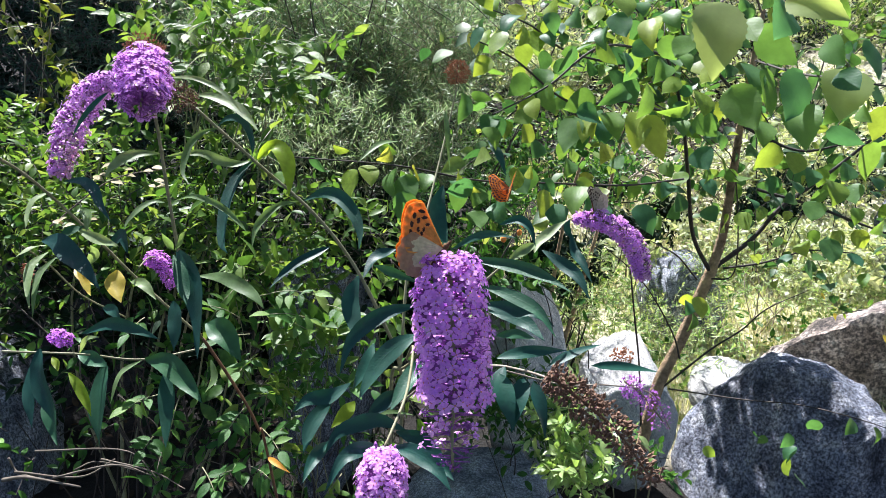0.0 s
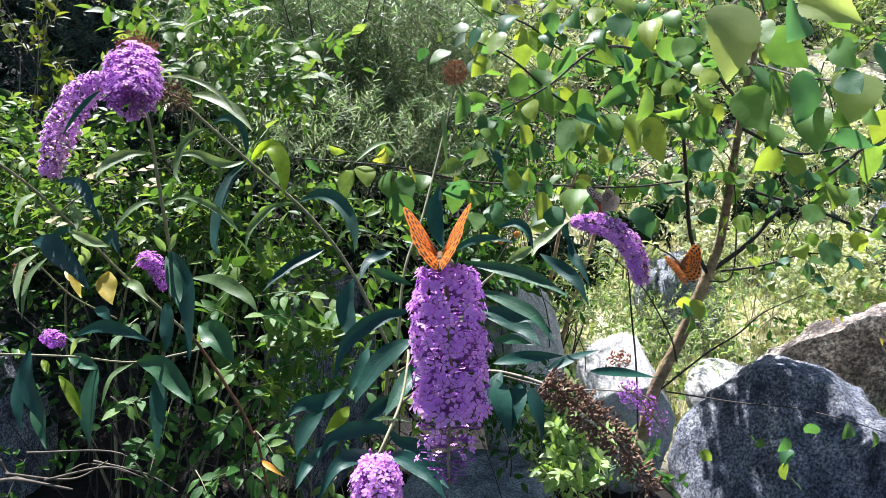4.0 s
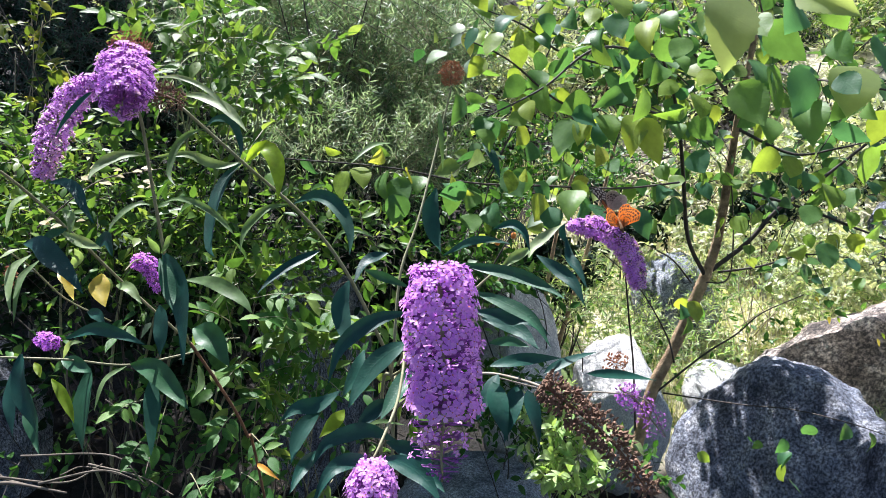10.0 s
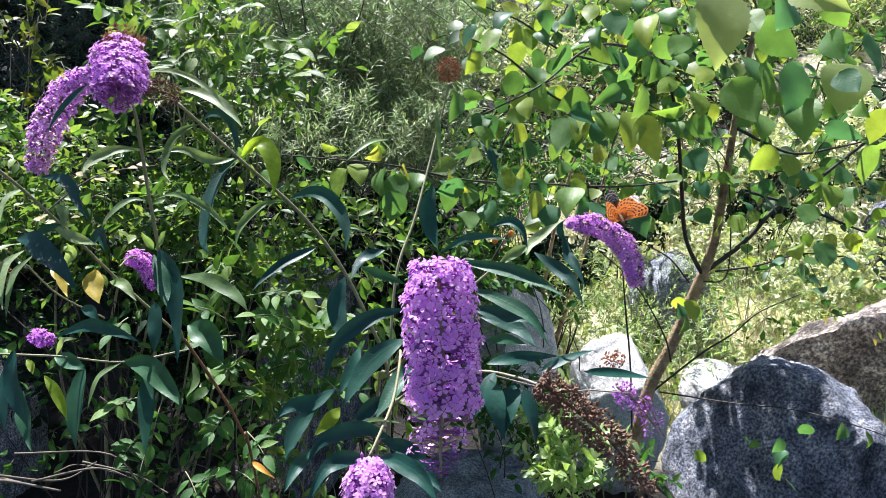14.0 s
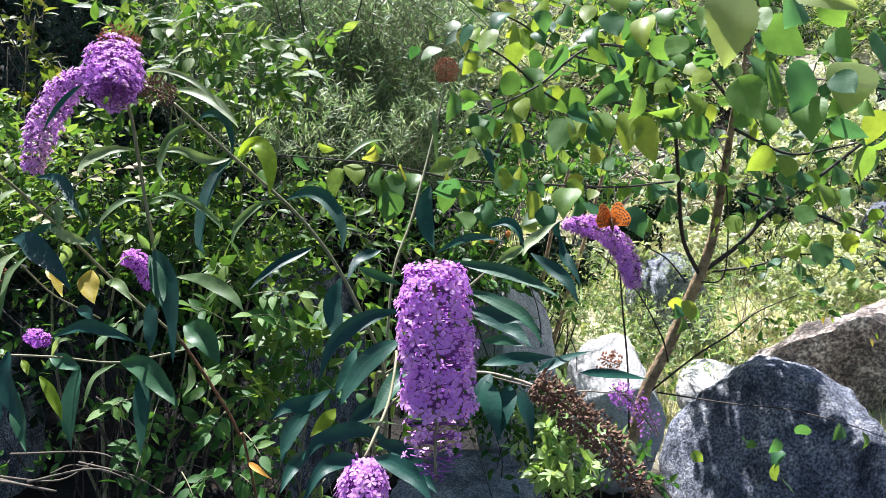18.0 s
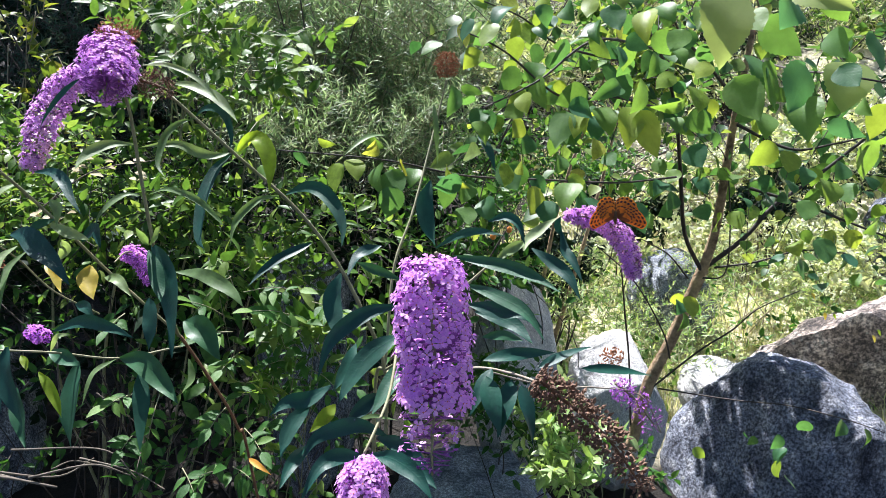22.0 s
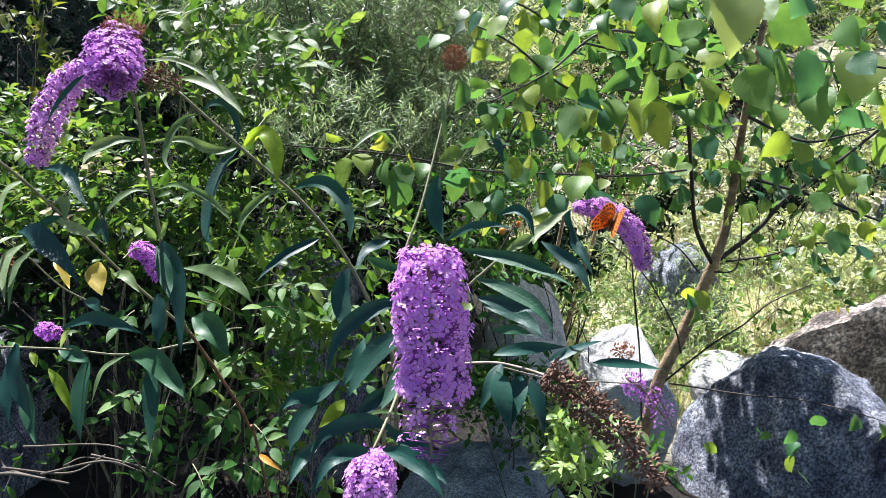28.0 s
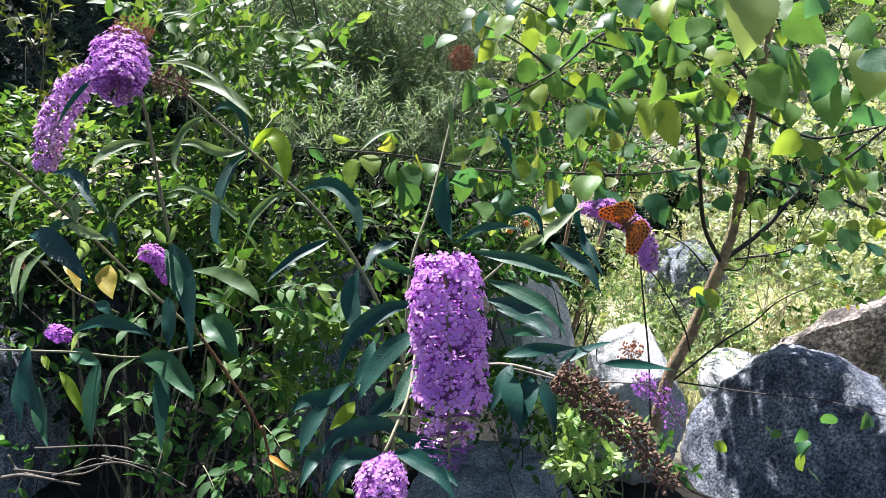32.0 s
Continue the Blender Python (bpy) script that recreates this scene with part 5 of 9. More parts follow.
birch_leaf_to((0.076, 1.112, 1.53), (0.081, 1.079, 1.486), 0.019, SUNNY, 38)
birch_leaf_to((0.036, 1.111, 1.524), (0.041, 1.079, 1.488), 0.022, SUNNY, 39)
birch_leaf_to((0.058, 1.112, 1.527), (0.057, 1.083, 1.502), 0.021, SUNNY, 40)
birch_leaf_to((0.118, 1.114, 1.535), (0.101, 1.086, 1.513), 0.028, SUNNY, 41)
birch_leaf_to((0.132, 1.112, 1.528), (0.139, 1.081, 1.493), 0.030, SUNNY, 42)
birch_leaf_to((0.155, 1.111, 1.525), (0.162, 1.082, 1.498), 0.026, SIDE, 43)
birch_leaf_to((0.165, 1.114, 1.537), (0.175, 1.087, 1.519), 0.028, SIDE, 44)
birch_leaf_to((0.159, 1.122, 1.568), (0.165, 1.092, 1.54), 0.028, SUNNY, 45)
birch_leaf_to((0.067, 1.124, 1.576), (0.071, 1.093, 1.544), 0.037, SIDE, 46)
birch_leaf_to((0.104, 1.122, 1.568), (0.113, 1.092, 1.539), 0.028, SUNNY, 47)
birch_leaf_to((0.187, 1.066, 1.549), (0.195, 1.036, 1.523), 0.030, SIDE, 48)
birch_leaf_to((0.224, 1.068, 1.559), (0.213, 1.038, 1.528), 0.027, SIDE, 49)
birch_leaf_to((0.218, 0.913, 1.556), (0.224, 0.883, 1.526), 0.034, SIDE, 50)
birch_leaf_to((0.231, 1.06, 1.525), (0.231, 1.029, 1.491), 0.025, SIDE, 51)
birch_leaf_to((0.226, 0.96, 1.539), (0.234, 0.929, 1.505), 0.031, SIDE, 52)
birch_leaf_to((0.253, 0.963, 1.551), (0.256, 0.935, 1.53), 0.028, SIDE, 53)
birch_leaf_to((0.263, 1.059, 1.521), (0.264, 1.031, 1.499), 0.020, SUNNY, 54)
birch_leaf_to((0.254, 0.999, 1.487), (0.246, 0.968, 1.456), 0.020, SIDE, 55)
birch_leaf_to((0.275, 0.907, 1.533), (0.289, 0.879, 1.511), 0.028, SIDE, 56)
birch_leaf_to((0.307, 0.9, 1.505), (0.282, 0.87, 1.477), 0.027, SIDE, 57)
birch_leaf_to((0.306, 0.946, 1.483), (0.317, 0.917, 1.457), 0.027, SIDE, 58)
birch_leaf_to((0.359, 0.942, 1.465), (0.332, 0.913, 1.443), 0.025, SIDE, 59)
birch_leaf_to((0.065, 1.029, 1.401), (0.048, 0.999, 1.372), 0.028, SIDE, 60)
birch_leaf_to((0.023, 1.036, 1.432), (0.011, 1.003, 1.389), 0.027, SIDE, 61)
birch_leaf_to((0.032, 1.036, 1.431), (0.064, 1.012, 1.423), 0.014, SIDE, 62)
birch_leaf_to((0.065, 1.035, 1.427), (0.082, 1.01, 1.418), 0.013, SUNNY, 63)
birch_leaf_to((0.124, 1.024, 1.383), (0.105, 0.996, 1.361), 0.031, SIDE, 64)
birch_leaf_to((0.219, 1.026, 1.392), (0.209, 0.997, 1.365), 0.015, SUNNY, 65)
birch_leaf_to((0.233, 1.017, 1.356), (0.221, 0.988, 1.329), 0.027, SUNNY, 66)
birch_leaf_to((0.258, 1.063, 1.331), (0.265, 1.036, 1.317), 0.023, SIDE, 67)
birch_leaf_to((0.011, 0.959, 1.328), (0.042, 0.929, 1.299), 0.022, SUNNY, 68)
birch_leaf_to((0.097, 0.959, 1.328), (0.089, 0.929, 1.301), 0.028, SUNNY, 69)
birch_leaf_to((0.111, 0.959, 1.328), (0.115, 0.933, 1.316), 0.017, SUNNY, 70)
birch_leaf_to((0.041, 0.952, 1.302), (0.031, 0.924, 1.278), 0.030, SIDE, 71)
birch_leaf_to((0.035, 0.945, 1.271), (0.042, 0.917, 1.251), 0.030, SIDE, 72)
birch_leaf_to((0.064, 0.947, 1.282), (0.075, 0.917, 1.252), 0.030, SIDE, 73)
birch_leaf_to((0.142, 0.951, 1.294), (0.124, 0.92, 1.263), 0.038, SIDE, 74)
birch_leaf_to((0.148, 0.947, 1.279), (0.15, 0.916, 1.248), 0.033, SIDE, 75)
birch_leaf_to((0.158, 0.804, 1.326), (0.144, 0.773, 1.294), 0.033, SIDE, 76)
birch_leaf_to((0.192, 0.849, 1.3), (0.196, 0.823, 1.286), 0.027, SIDE, 77)
birch_leaf_to((0.181, 1.012, 1.332), (0.165, 0.984, 1.311), 0.025, SIDE, 78)
birch_leaf_to((0.216, 1.057, 1.309), (0.205, 1.03, 1.291), 0.023, SUNNY, 79)
birch_leaf_to((0.141, 1.069, 1.356), (0.126, 1.041, 1.333), 0.030, SIDE, 80)
birch_leaf_to((0.203, 1.071, 1.365), (0.193, 1.044, 1.348), 0.021, SIDE, 81)
birch_leaf_to((0.623, 1.214, 1.318), (0.604, 1.183, 1.285), 0.038, SIDE, 82)
birch_leaf_to((0.684, 1.202, 1.269), (0.669, 1.169, 1.227), 0.048, SIDE, 83)
birch_leaf_to((0.718, 1.201, 1.264), (0.712, 1.17, 1.232), 0.038, SIDE, 84)
birch_leaf_to((0.615, 1.202, 1.269), (0.614, 1.174, 1.249), 0.030, SIDE, 85)
birch_leaf_to((0.65, 1.207, 1.289), (0.629, 1.177, 1.261), 0.032, SIDE, 86)
birch_leaf_to((0.654, 1.193, 1.235), (0.634, 1.163, 1.204), 0.036, SIDE, 87)
birch_leaf_to((0.575, 1.293, 1.223), (0.58, 1.266, 1.204), 0.034, SIDE, 88)
birch_leaf_to((0.56, 1.287, 1.197), (0.568, 1.257, 1.167), 0.034, SIDE, 89)
birch_leaf_to((0.495, 1.289, 1.207), (0.505, 1.261, 1.183), 0.034, SIDE, 90)
birch_leaf_to((0.53, 1.286, 1.191), (0.511, 1.256, 1.162), 0.039, SUNNY, 91)
birch_leaf_to((0.406, 1.116, 1.338), (0.417, 1.086, 1.307), 0.038, SIDE, 92)
birch_leaf_to((0.375, 1.127, 1.382), (0.377, 1.098, 1.357), 0.029, SIDE, 93)
birch_leaf_to((0.606, 1.312, 1.296), (0.574, 1.285, 1.281), 0.032, SIDE, 94)
birch_leaf_to((0.758, 1.213, 1.313), (0.756, 1.185, 1.293), 0.038, SIDE, 95)
birch_leaf_to((0.754, 1.203, 1.275), (0.754, 1.176, 1.254), 0.030, SIDE, 96)
birch_leaf_to((0.623, 1.08, 1.193), (0.615, 1.048, 1.158), 0.035, SIDE, 97)
birch_leaf_to((0.627, 1.175, 1.162), (0.624, 1.148, 1.143), 0.032, SIDE, 98)
birch_leaf_to((0.704, 1.122, 1.361), (0.684, 1.092, 1.333), 0.027, SIDE, 99)
birch_leaf_to((0.718, 1.208, 1.294), (0.685, 1.18, 1.273), 0.034, SIDE, 100)
birch_leaf_to((0.773, 1.185, 1.202), (0.734, 1.158, 1.183), 0.030, SIDE, 101)
birch_leaf_to((0.658, 1.074, 1.169), (0.663, 1.047, 1.153), 0.027, SIDE, 102)
birch_leaf_to((0.43, 1.3, 1.25), (0.401, 1.272, 1.227), 0.030, SIDE, 103)
birch_leaf_to((0.413, 1.311, 1.292), (0.423, 1.281, 1.266), 0.030, SIDE, 104)
birch_leaf_to((0.451, 1.295, 1.229), (0.428, 1.265, 1.202), 0.032, SIDE, 105)
birch_leaf_to((0.422, 1.383, 1.167), (0.432, 1.355, 1.147), 0.032, SIDE, 106)
birch_leaf_to((0.57, 1.486, 0.961), (0.571, 1.453, 0.918), 0.044, SIDE, 107)
birch_leaf_to((0.548, 1.483, 0.948), (0.53, 1.454, 0.925), 0.033, SIDE, 108)
birch_leaf_to((-0.143, 0.939, 1.332), (-0.137, 0.908, 1.297), 0.031, SUNNY, 109)
birch_leaf_to((-0.118, 0.941, 1.338), (-0.109, 0.912, 1.311), 0.028, SIDE, 110)
birch_leaf_to((-0.081, 0.939, 1.331), (-0.075, 0.907, 1.293), 0.031, SIDE, 111)
birch_leaf_to((-0.064, 0.938, 1.325), (-0.059, 0.904, 1.282), 0.032, SIDE, 112)
birch_leaf_to((-0.084, 0.945, 1.356), (-0.103, 0.92, 1.347), 0.021, SUNNY, 113)
birch_leaf_to((-0.199, 0.943, 1.347), (-0.17, 0.917, 1.332), 0.020, SIDE, 114)
birch_leaf_to((-0.165, 0.947, 1.362), (-0.137, 0.923, 1.359), 0.012, SUNNY, 115)
birch_leaf_to((-0.034, 0.967, 1.321), (-0.038, 0.939, 1.298), 0.027, SIDE, 116)
birch_leaf_to((-0.054, 0.959, 1.33), (-0.044, 0.933, 1.316), 0.022, SUNNY, 117)
birch_leaf_to((0.005, 0.965, 1.311), (0.014, 0.938, 1.293), 0.024, SIDE, 118)
birch_leaf_to((-0.25, 0.959, 1.327), (-0.235, 0.931, 1.307), 0.017, SIDE, 119)
birch_leaf_to((-0.104, 0.978, 1.364), (-0.074, 0.952, 1.351), 0.017, SIDE, 120)
for p, s_ in (((0.82, 1.38, 0.702), 0.045), ((0.886, 1.362, 0.712), 0.045), ((0.933, 1.358, 0.697), 0.045), ((0.737, 1.303, 0.681), 0.045), ((0.722, 1.31, 0.71), 0.04),
              ((0.697, 1.353, 0.676), 0.026), ((0.668, 1.357, 0.69), 0.024), ((0.711, 1.296, 0.655), 0.045), ((0.573, 1.392, 0.628), 0.035), ((0.73, 1.289, 0.627), 0.04)):
    birch_leaf(p, s_, BOUGHS[9], 0.8)
for k, (a, b) in enumerate((((1.348, 2.271, 0.64), (1.356, 2.259, 0.592)), ((1.38, 2.271, 0.636), (1.396, 2.262, 0.601)), ((1.456, 2.158, 0.6), (1.471, 2.147, 0.553)), ((1.471, 2.163, 0.618), (1.494, 2.153, 0.577)), ((1.195, 2.098, 0.769), (1.217, 2.087, 0.729)))):
    lance(a, (Vector(a) + Vector(b)) / 2, 0.016, M_LANCE_LIME if k % 2 else M_LANCE_YELLOW, 0.05, parent=BOUGHS[8])
for p in ((0.287, 1.019, 1.402), (0.621, 1.616, 0.903), (0.593, 1.621, 0.924), (0.607, 1.609, 0.876), (0.202, 1.097, 1.385), (0.18, 1.095, 1.376), (0.2, 0.992, 1.293), (0.187, 0.995, 1.305),
          (0.097, 1.048, 1.315), (0.127, 1.05, 1.319), (0.263, 0.936, 1.278)):
    birch_leaf(p, 0.05, BOUGHS[14], 1.0)
tw, lf = twiggy(41, [((0.641, 1.57, 1.546), (0.55, 0.35, 0.22)), ((0.922, 1.63, 1.373), (0.35, 0.3, 0.25)), ((0.331, 1.552, 1.474), (0.28, 0.25, 0.2)),
                     ((0.204, 1.409, 1.315), (0.2, 0.15, 0.12)), ((1.068, 1.769, 1.103), (0.25, 0.2, 0.15)), ((0.576, 2.057, 1.847), (0.4, 0.4, 0.2)), ((1.048, 2.171, 2.305), (0.7, 0.5, 0.3)),
                     ((0.891, 1.912, 1.267), (0.3, 0.2, 0.15))],
                210, 0.16, 6, "birch", 0.04, 0.0, 0.4)
part("twig_mass", tw, M_TWIG, BIRCH, kind="stuff")
part("foliage", lf, M_BIRCH_FAR, BIRCH, kind="stuff")


# ---- shrubs and undergrowth ----
def shrub(name, label, category, base, lobes, leaf, leaf_m, n_twigs, twig_len, k, size, seed, stems=7, stem_m=None, stem_r=0.006, lift=0.5, sag=0.25, group="", face_up=1.0):
    """A shrub: stems rise from the base into each lobe, and twigs with leaves fill the lobes."""
    rng = random.Random(seed)
    root = thing(name, base, label, category, group)
    for i in range(stems):
        c, r = lobes[i % len(lobes)]
        tip = Vector(c) + Vector((rng.uniform(-0.7, 0.7) * r[0], rng.uniform(-0.7, 0.7) * r[1], rng.uniform(0.0, 0.9) * r[2]))
        b = Vector(base) + Vector((rng.gauss(0, 0.07), rng.gauss(0, 0.07), -0.03))
        mid = (b * 0.5 + tip * 0.5) + Vector((rng.gauss(0, 0.08), rng.gauss(0, 0.08), rng.uniform(0.0, 0.1)))
        part("stem", tube([b, mid, tip], stem_r * rng.uniform(0.7, 1.2), stem_r * 0.25, 14, 6, 0.05), stem_m or M_TWIG, root)
    tw, lf = twiggy(seed, lobes, n_twigs, twig_len, k, leaf, size, lift, sag, face_up=face_up)
    part("twig_mass", tw, stem_m or M_TWIG, root, kind="stuff")
    part("foliage", lf, leaf_m, root, kind="stuff")
    return root


def gz(x, y):
    return float(ground_z(np.array(x), np.array(y)))


def on_ground(x, y):
    return (x, y, gz(x, y))


shrub("willow_shrub", "grey-green willow shrub with narrow leaves and thin stems", "shrub", on_ground(-0.5, 2.7),
      [((-0.482, 2.664, 1.387), (0.42, 0.3, 0.3)), ((-0.188, 2.799, 1.515), (0.4, 0.3, 0.3)), ((-0.298, 2.506, 1.169), (0.35, 0.25, 0.2)), ((-0.705, 2.931, 1.63), (0.4, 0.3, 0.25)), ((-0.01, 3.245, 1.649), (0.16, 0.2, 0.16))],
      "willow", M_WILLOW, 2700, 0.19, 14, 0.042, 51, 14, M_STEM, 0.004, 0.9, 0.2)
shrub("willow_shrub", "tall grey-green willow shrub behind the others", "shrub", on_ground(-0.1, 4.2),
      [((-0.61, 4.155, 1.579), (0.7, 0.4, 0.5)), ((-0.083, 4.43, 1.855), (0.5, 0.4, 0.4)), ((-1.266, 4.379, 1.653), (0.6, 0.4, 0.5)), ((-0.465, 3.894, 0.948), (0.5, 0.3, 0.35))],
      "willow", M_WILLOW, 2000, 0.26, 12, 0.065, 52, 12, M_STEM, 0.008, 0.9, 0.2)
# front layer for the lit band of the willow, in the sunlit copy
shrub("willow_shrub", "willow sprigs in sun, the light put into their thin leaves", "shrub", on_ground(-0.25, 2.15),
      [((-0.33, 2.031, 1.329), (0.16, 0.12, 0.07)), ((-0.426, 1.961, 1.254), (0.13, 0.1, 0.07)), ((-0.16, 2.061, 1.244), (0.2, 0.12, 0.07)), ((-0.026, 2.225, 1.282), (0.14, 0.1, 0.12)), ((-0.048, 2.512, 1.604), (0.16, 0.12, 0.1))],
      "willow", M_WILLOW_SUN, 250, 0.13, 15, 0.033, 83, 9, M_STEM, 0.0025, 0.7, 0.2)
shrub("elder_shrub", "bright green broad-leaved shrub in sun", "shrub", on_ground(-0.95, 1.9),
      [((-0.615, 1.811, 1.478), (0.2, 0.2, 0.2)), ((-0.443, 1.714, 1.503), (0.15, 0.15, 0.12)), ((-0.715, 2.004, 1.633), (0.2, 0.2, 0.12)), ((-0.39, 1.531, 1.39), (0.12, 0.12, 0.1))],
      "ovate", M_ELDER, 85, 0.15, 9, 0.044, 53, 9, M_STEM, 0.006, 0.2, 0.3)
shrub("leafy_shrub", "shrub with small oval leaves in dappled light", "shrub", on_ground(-0.75, 1.65),
      [((-0.708, 1.575, 1.154), (0.2, 0.18, 0.1)), ((-0.467, 1.52, 1.139), (0.2, 0.18, 0.1)), ((-0.935, 1.687, 1.19), (0.25, 0.2, 0.14)), ((-0.297, 1.559, 1.09), (0.2, 0.15, 0.1)), ((-1.265, 1.893, 1.19), (0.3, 0.2, 0.2)), ((-1.586, 1.787, 1.175), (0.4, 0.3, 0.3))],
      "ovate", M_ELDER, 820, 0.13, 9, 0.034, 54, 9, M_TWIG, 0.004, 0.2, 0.3)
shrub("honeysuckle_shrub", "low shrub with small rounded green leaves", "shrub", on_ground(-0.35, 1.75),
      [((-0.465, 1.429, 0.98), (0.1, 0.1, 0.07)), ((-0.353, 1.411, 0.907), (0.12, 0.1, 0.07)), ((-0.253, 1.396, 0.847), (0.1, 0.1, 0.08)), ((-0.493, 1.442, 0.827), (0.07, 0.1, 0.06)), ((-0.211, 1.405, 0.678), (0.12, 0.1, 0.08)), ((-0.503, 1.246, 0.662), (0.1, 0.1, 0.06)), ((-0.403, 1.45, 0.653), (0.06, 0.1, 0.06)), ((-0.602, 1.527, 0.961), (0.1, 0.1, 0.06))],
      "ovate", M_HONEY, 62, 0.14, 10, 0.036, 55, 7, M_TWIG, 0.003, 0.3, 0.35)
shrub("honeysuckle_shrub", "dark undergrowth shrub with small leaves", "shrub", on_ground(-1.0, 1.7),
      [((-0.775, 1.42, 0.944), (0.1, 0.1, 0.08)), ((-0.96, 1.534, 0.987), (0.12, 0.1, 0.08)), ((-0.663, 1.378, 0.775), (0.06, 0.1, 0.08)), ((-0.813, 1.372, 0.751), (0.07, 0.1, 0.06)), ((-0.874, 1.266, 0.741), (0.1, 0.1, 0.05))],
      "ovate", M_HONEY, 34, 0.14, 9, 0.034, 56, 10, M_TWIG, 0.003, 0.3, 0.35)
shrub("honeysuckle_shrub", "low dark shrub at the foot of the boulders", "shrub", on_ground(0.25, 1.9),
      [((0.209, 1.831, 0.526), (0.12, 0.08, 0.06)), ((0.284, 1.775, 0.51), (0.08, 0.08, 0.06)), ((0.093, 1.837, 0.55), (0.1, 0.08, 0.08)), ((0.543, 1.738, 0.361), (0.09, 0.07, 0.04)), ((0.655, 1.846, 0.379), (0.06, 0.06, 0.05))],
      "ovate", M_HONEY, 110, 0.12, 9, 0.036, 69, 6, M_TWIG, 0.003, 0.3, 0.35)
shrub("yellowing_shrub", "slender shrub with yellow-green leaves before dark woods", "shrub", on_ground(-1.7, 2.5),
      [((-1.439, 2.498, 1.546), (0.13, 0.13, 0.22)), ((-1.34, 2.459, 1.392), (0.1, 0.1, 0.14))], "ovate", M_YELLOWISH, 38, 0.16, 7, 0.05, 57, 5, M_TWIG_PALE, 0.005)
shrub("juniper_shrub", "grey-green feathery shrub in shade", "shrub", on_ground(-2.6, 3.4),
      [((-1.972, 3.349, 1.656), (0.5, 0.4, 0.5)), ((-1.651, 3.375, 1.344), (0.5, 0.4, 0.4)), ((-1.859, 3.096, 1.051), (0.4, 0.4, 0.4)), ((-1.504, 3.559, 1.669), (0.5, 0.4, 0.4))], "needle", M_GREY, 1000, 0.2, 14, 0.04, 58, 12, M_TWIG, 0.008, 0.6)
# shrubs whose leaf colour already holds the sunlight
shrub("pale_shrub", "slope shrub behind the birch, sunlight in its leaf colour", "shrub", on_ground(2.3, 5.2),
      [((2.551, 5.003, 0.847), (0.5, 0.4, 0.22)), ((1.93, 4.963, 0.686), (0.35, 0.3, 0.2)), ((2.652, 4.464, 0.341), (0.4, 0.3, 0.2))], "ovate", M_LEAF_SUN, 600, 0.2, 9, 0.05, 59, 10, M_TWIG_PALE, 0.006)
shrub("pale_shrub", "low shrub with full sun put into its pale leaves", "shrub", on_ground(1.75, 3.75),
      [((1.473, 3.797, 0.557), (0.22, 0.15, 0.06)), ((1.99, 3.987, 0.494), (0.28, 0.15, 0.07)), ((2.249, 3.785, 0.51), (0.25, 0.15, 0.07)), ((1.931, 3.355, 0.437), (0.22, 0.15, 0.06)), ((2.254, 3.465, 0.466), (0.2, 0.15, 0.08)), ((0.969, 3.583, 0.528), (0.15, 0.12, 0.05))], "ovate", M_LEAF_SUN, 420, 0.11, 9, 0.042, 84, 10, M_TWIG_PALE, 0.0035, 0.4)
shrub("dark_thicket", "dense woodland thicket, its deep shade put into the leaf colour", "shrub", on_ground(-3.4, 4.6),
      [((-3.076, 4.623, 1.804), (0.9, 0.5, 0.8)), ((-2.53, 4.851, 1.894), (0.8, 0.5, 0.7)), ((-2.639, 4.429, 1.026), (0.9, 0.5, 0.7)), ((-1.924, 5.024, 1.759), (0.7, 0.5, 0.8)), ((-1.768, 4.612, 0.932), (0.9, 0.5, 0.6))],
      "ovate", M_LEAF_SHADE, 2200, 0.26, 8, 0.075, 63, 14, M_TWIG, 0.012)
# filler that blacks out the hollow: its leaf colour carries the shade
shrub("dark_thicket", "undergrowth filler darkened to stand for deep shade", "shrub", on_ground(-0.9, 2.4),
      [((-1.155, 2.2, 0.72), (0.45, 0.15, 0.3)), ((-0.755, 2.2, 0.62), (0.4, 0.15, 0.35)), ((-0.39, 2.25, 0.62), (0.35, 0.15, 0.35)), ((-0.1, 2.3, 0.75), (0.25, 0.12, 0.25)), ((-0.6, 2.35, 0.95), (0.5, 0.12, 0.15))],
      "ovate", M_LEAF_SHADE, 900, 0.2, 9, 0.05, 67, 6, M_TWIG, 0.005)
shrub("young_ash", "low shoots with clusters of bright oval leaves", "shrub", on_ground(-0.33, 1.45),
      [((-0.304, 1.187, 1.043), (0.05, 0.05, 0.03)), ((-0.257, 1.22, 0.969), (0.05, 0.05, 0.03)), ((-0.37, 1.217, 0.959), (0.05, 0.05, 0.03)), ((-0.187, 1.207, 0.917), (0.06, 0.05, 0.04)),
       ((-0.263, 1.197, 0.875), (0.06, 0.05, 0.03)), ((-0.193, 1.071, 0.785), (0.06, 0.05, 0.03)), ((-0.155, 1.23, 1.011), (0.05, 0.05, 0.03)), ((-0.349, 1.197, 0.875), (0.06, 0.05, 0.03)), ((-0.414, 1.251, 1.095), (0.08, 0.05, 0.03))],
      "ovate", M_ELDER, 40, 0.1, 8, 0.046, 68, 11, M_STEM, 0.0022, 0.2, 0.5)

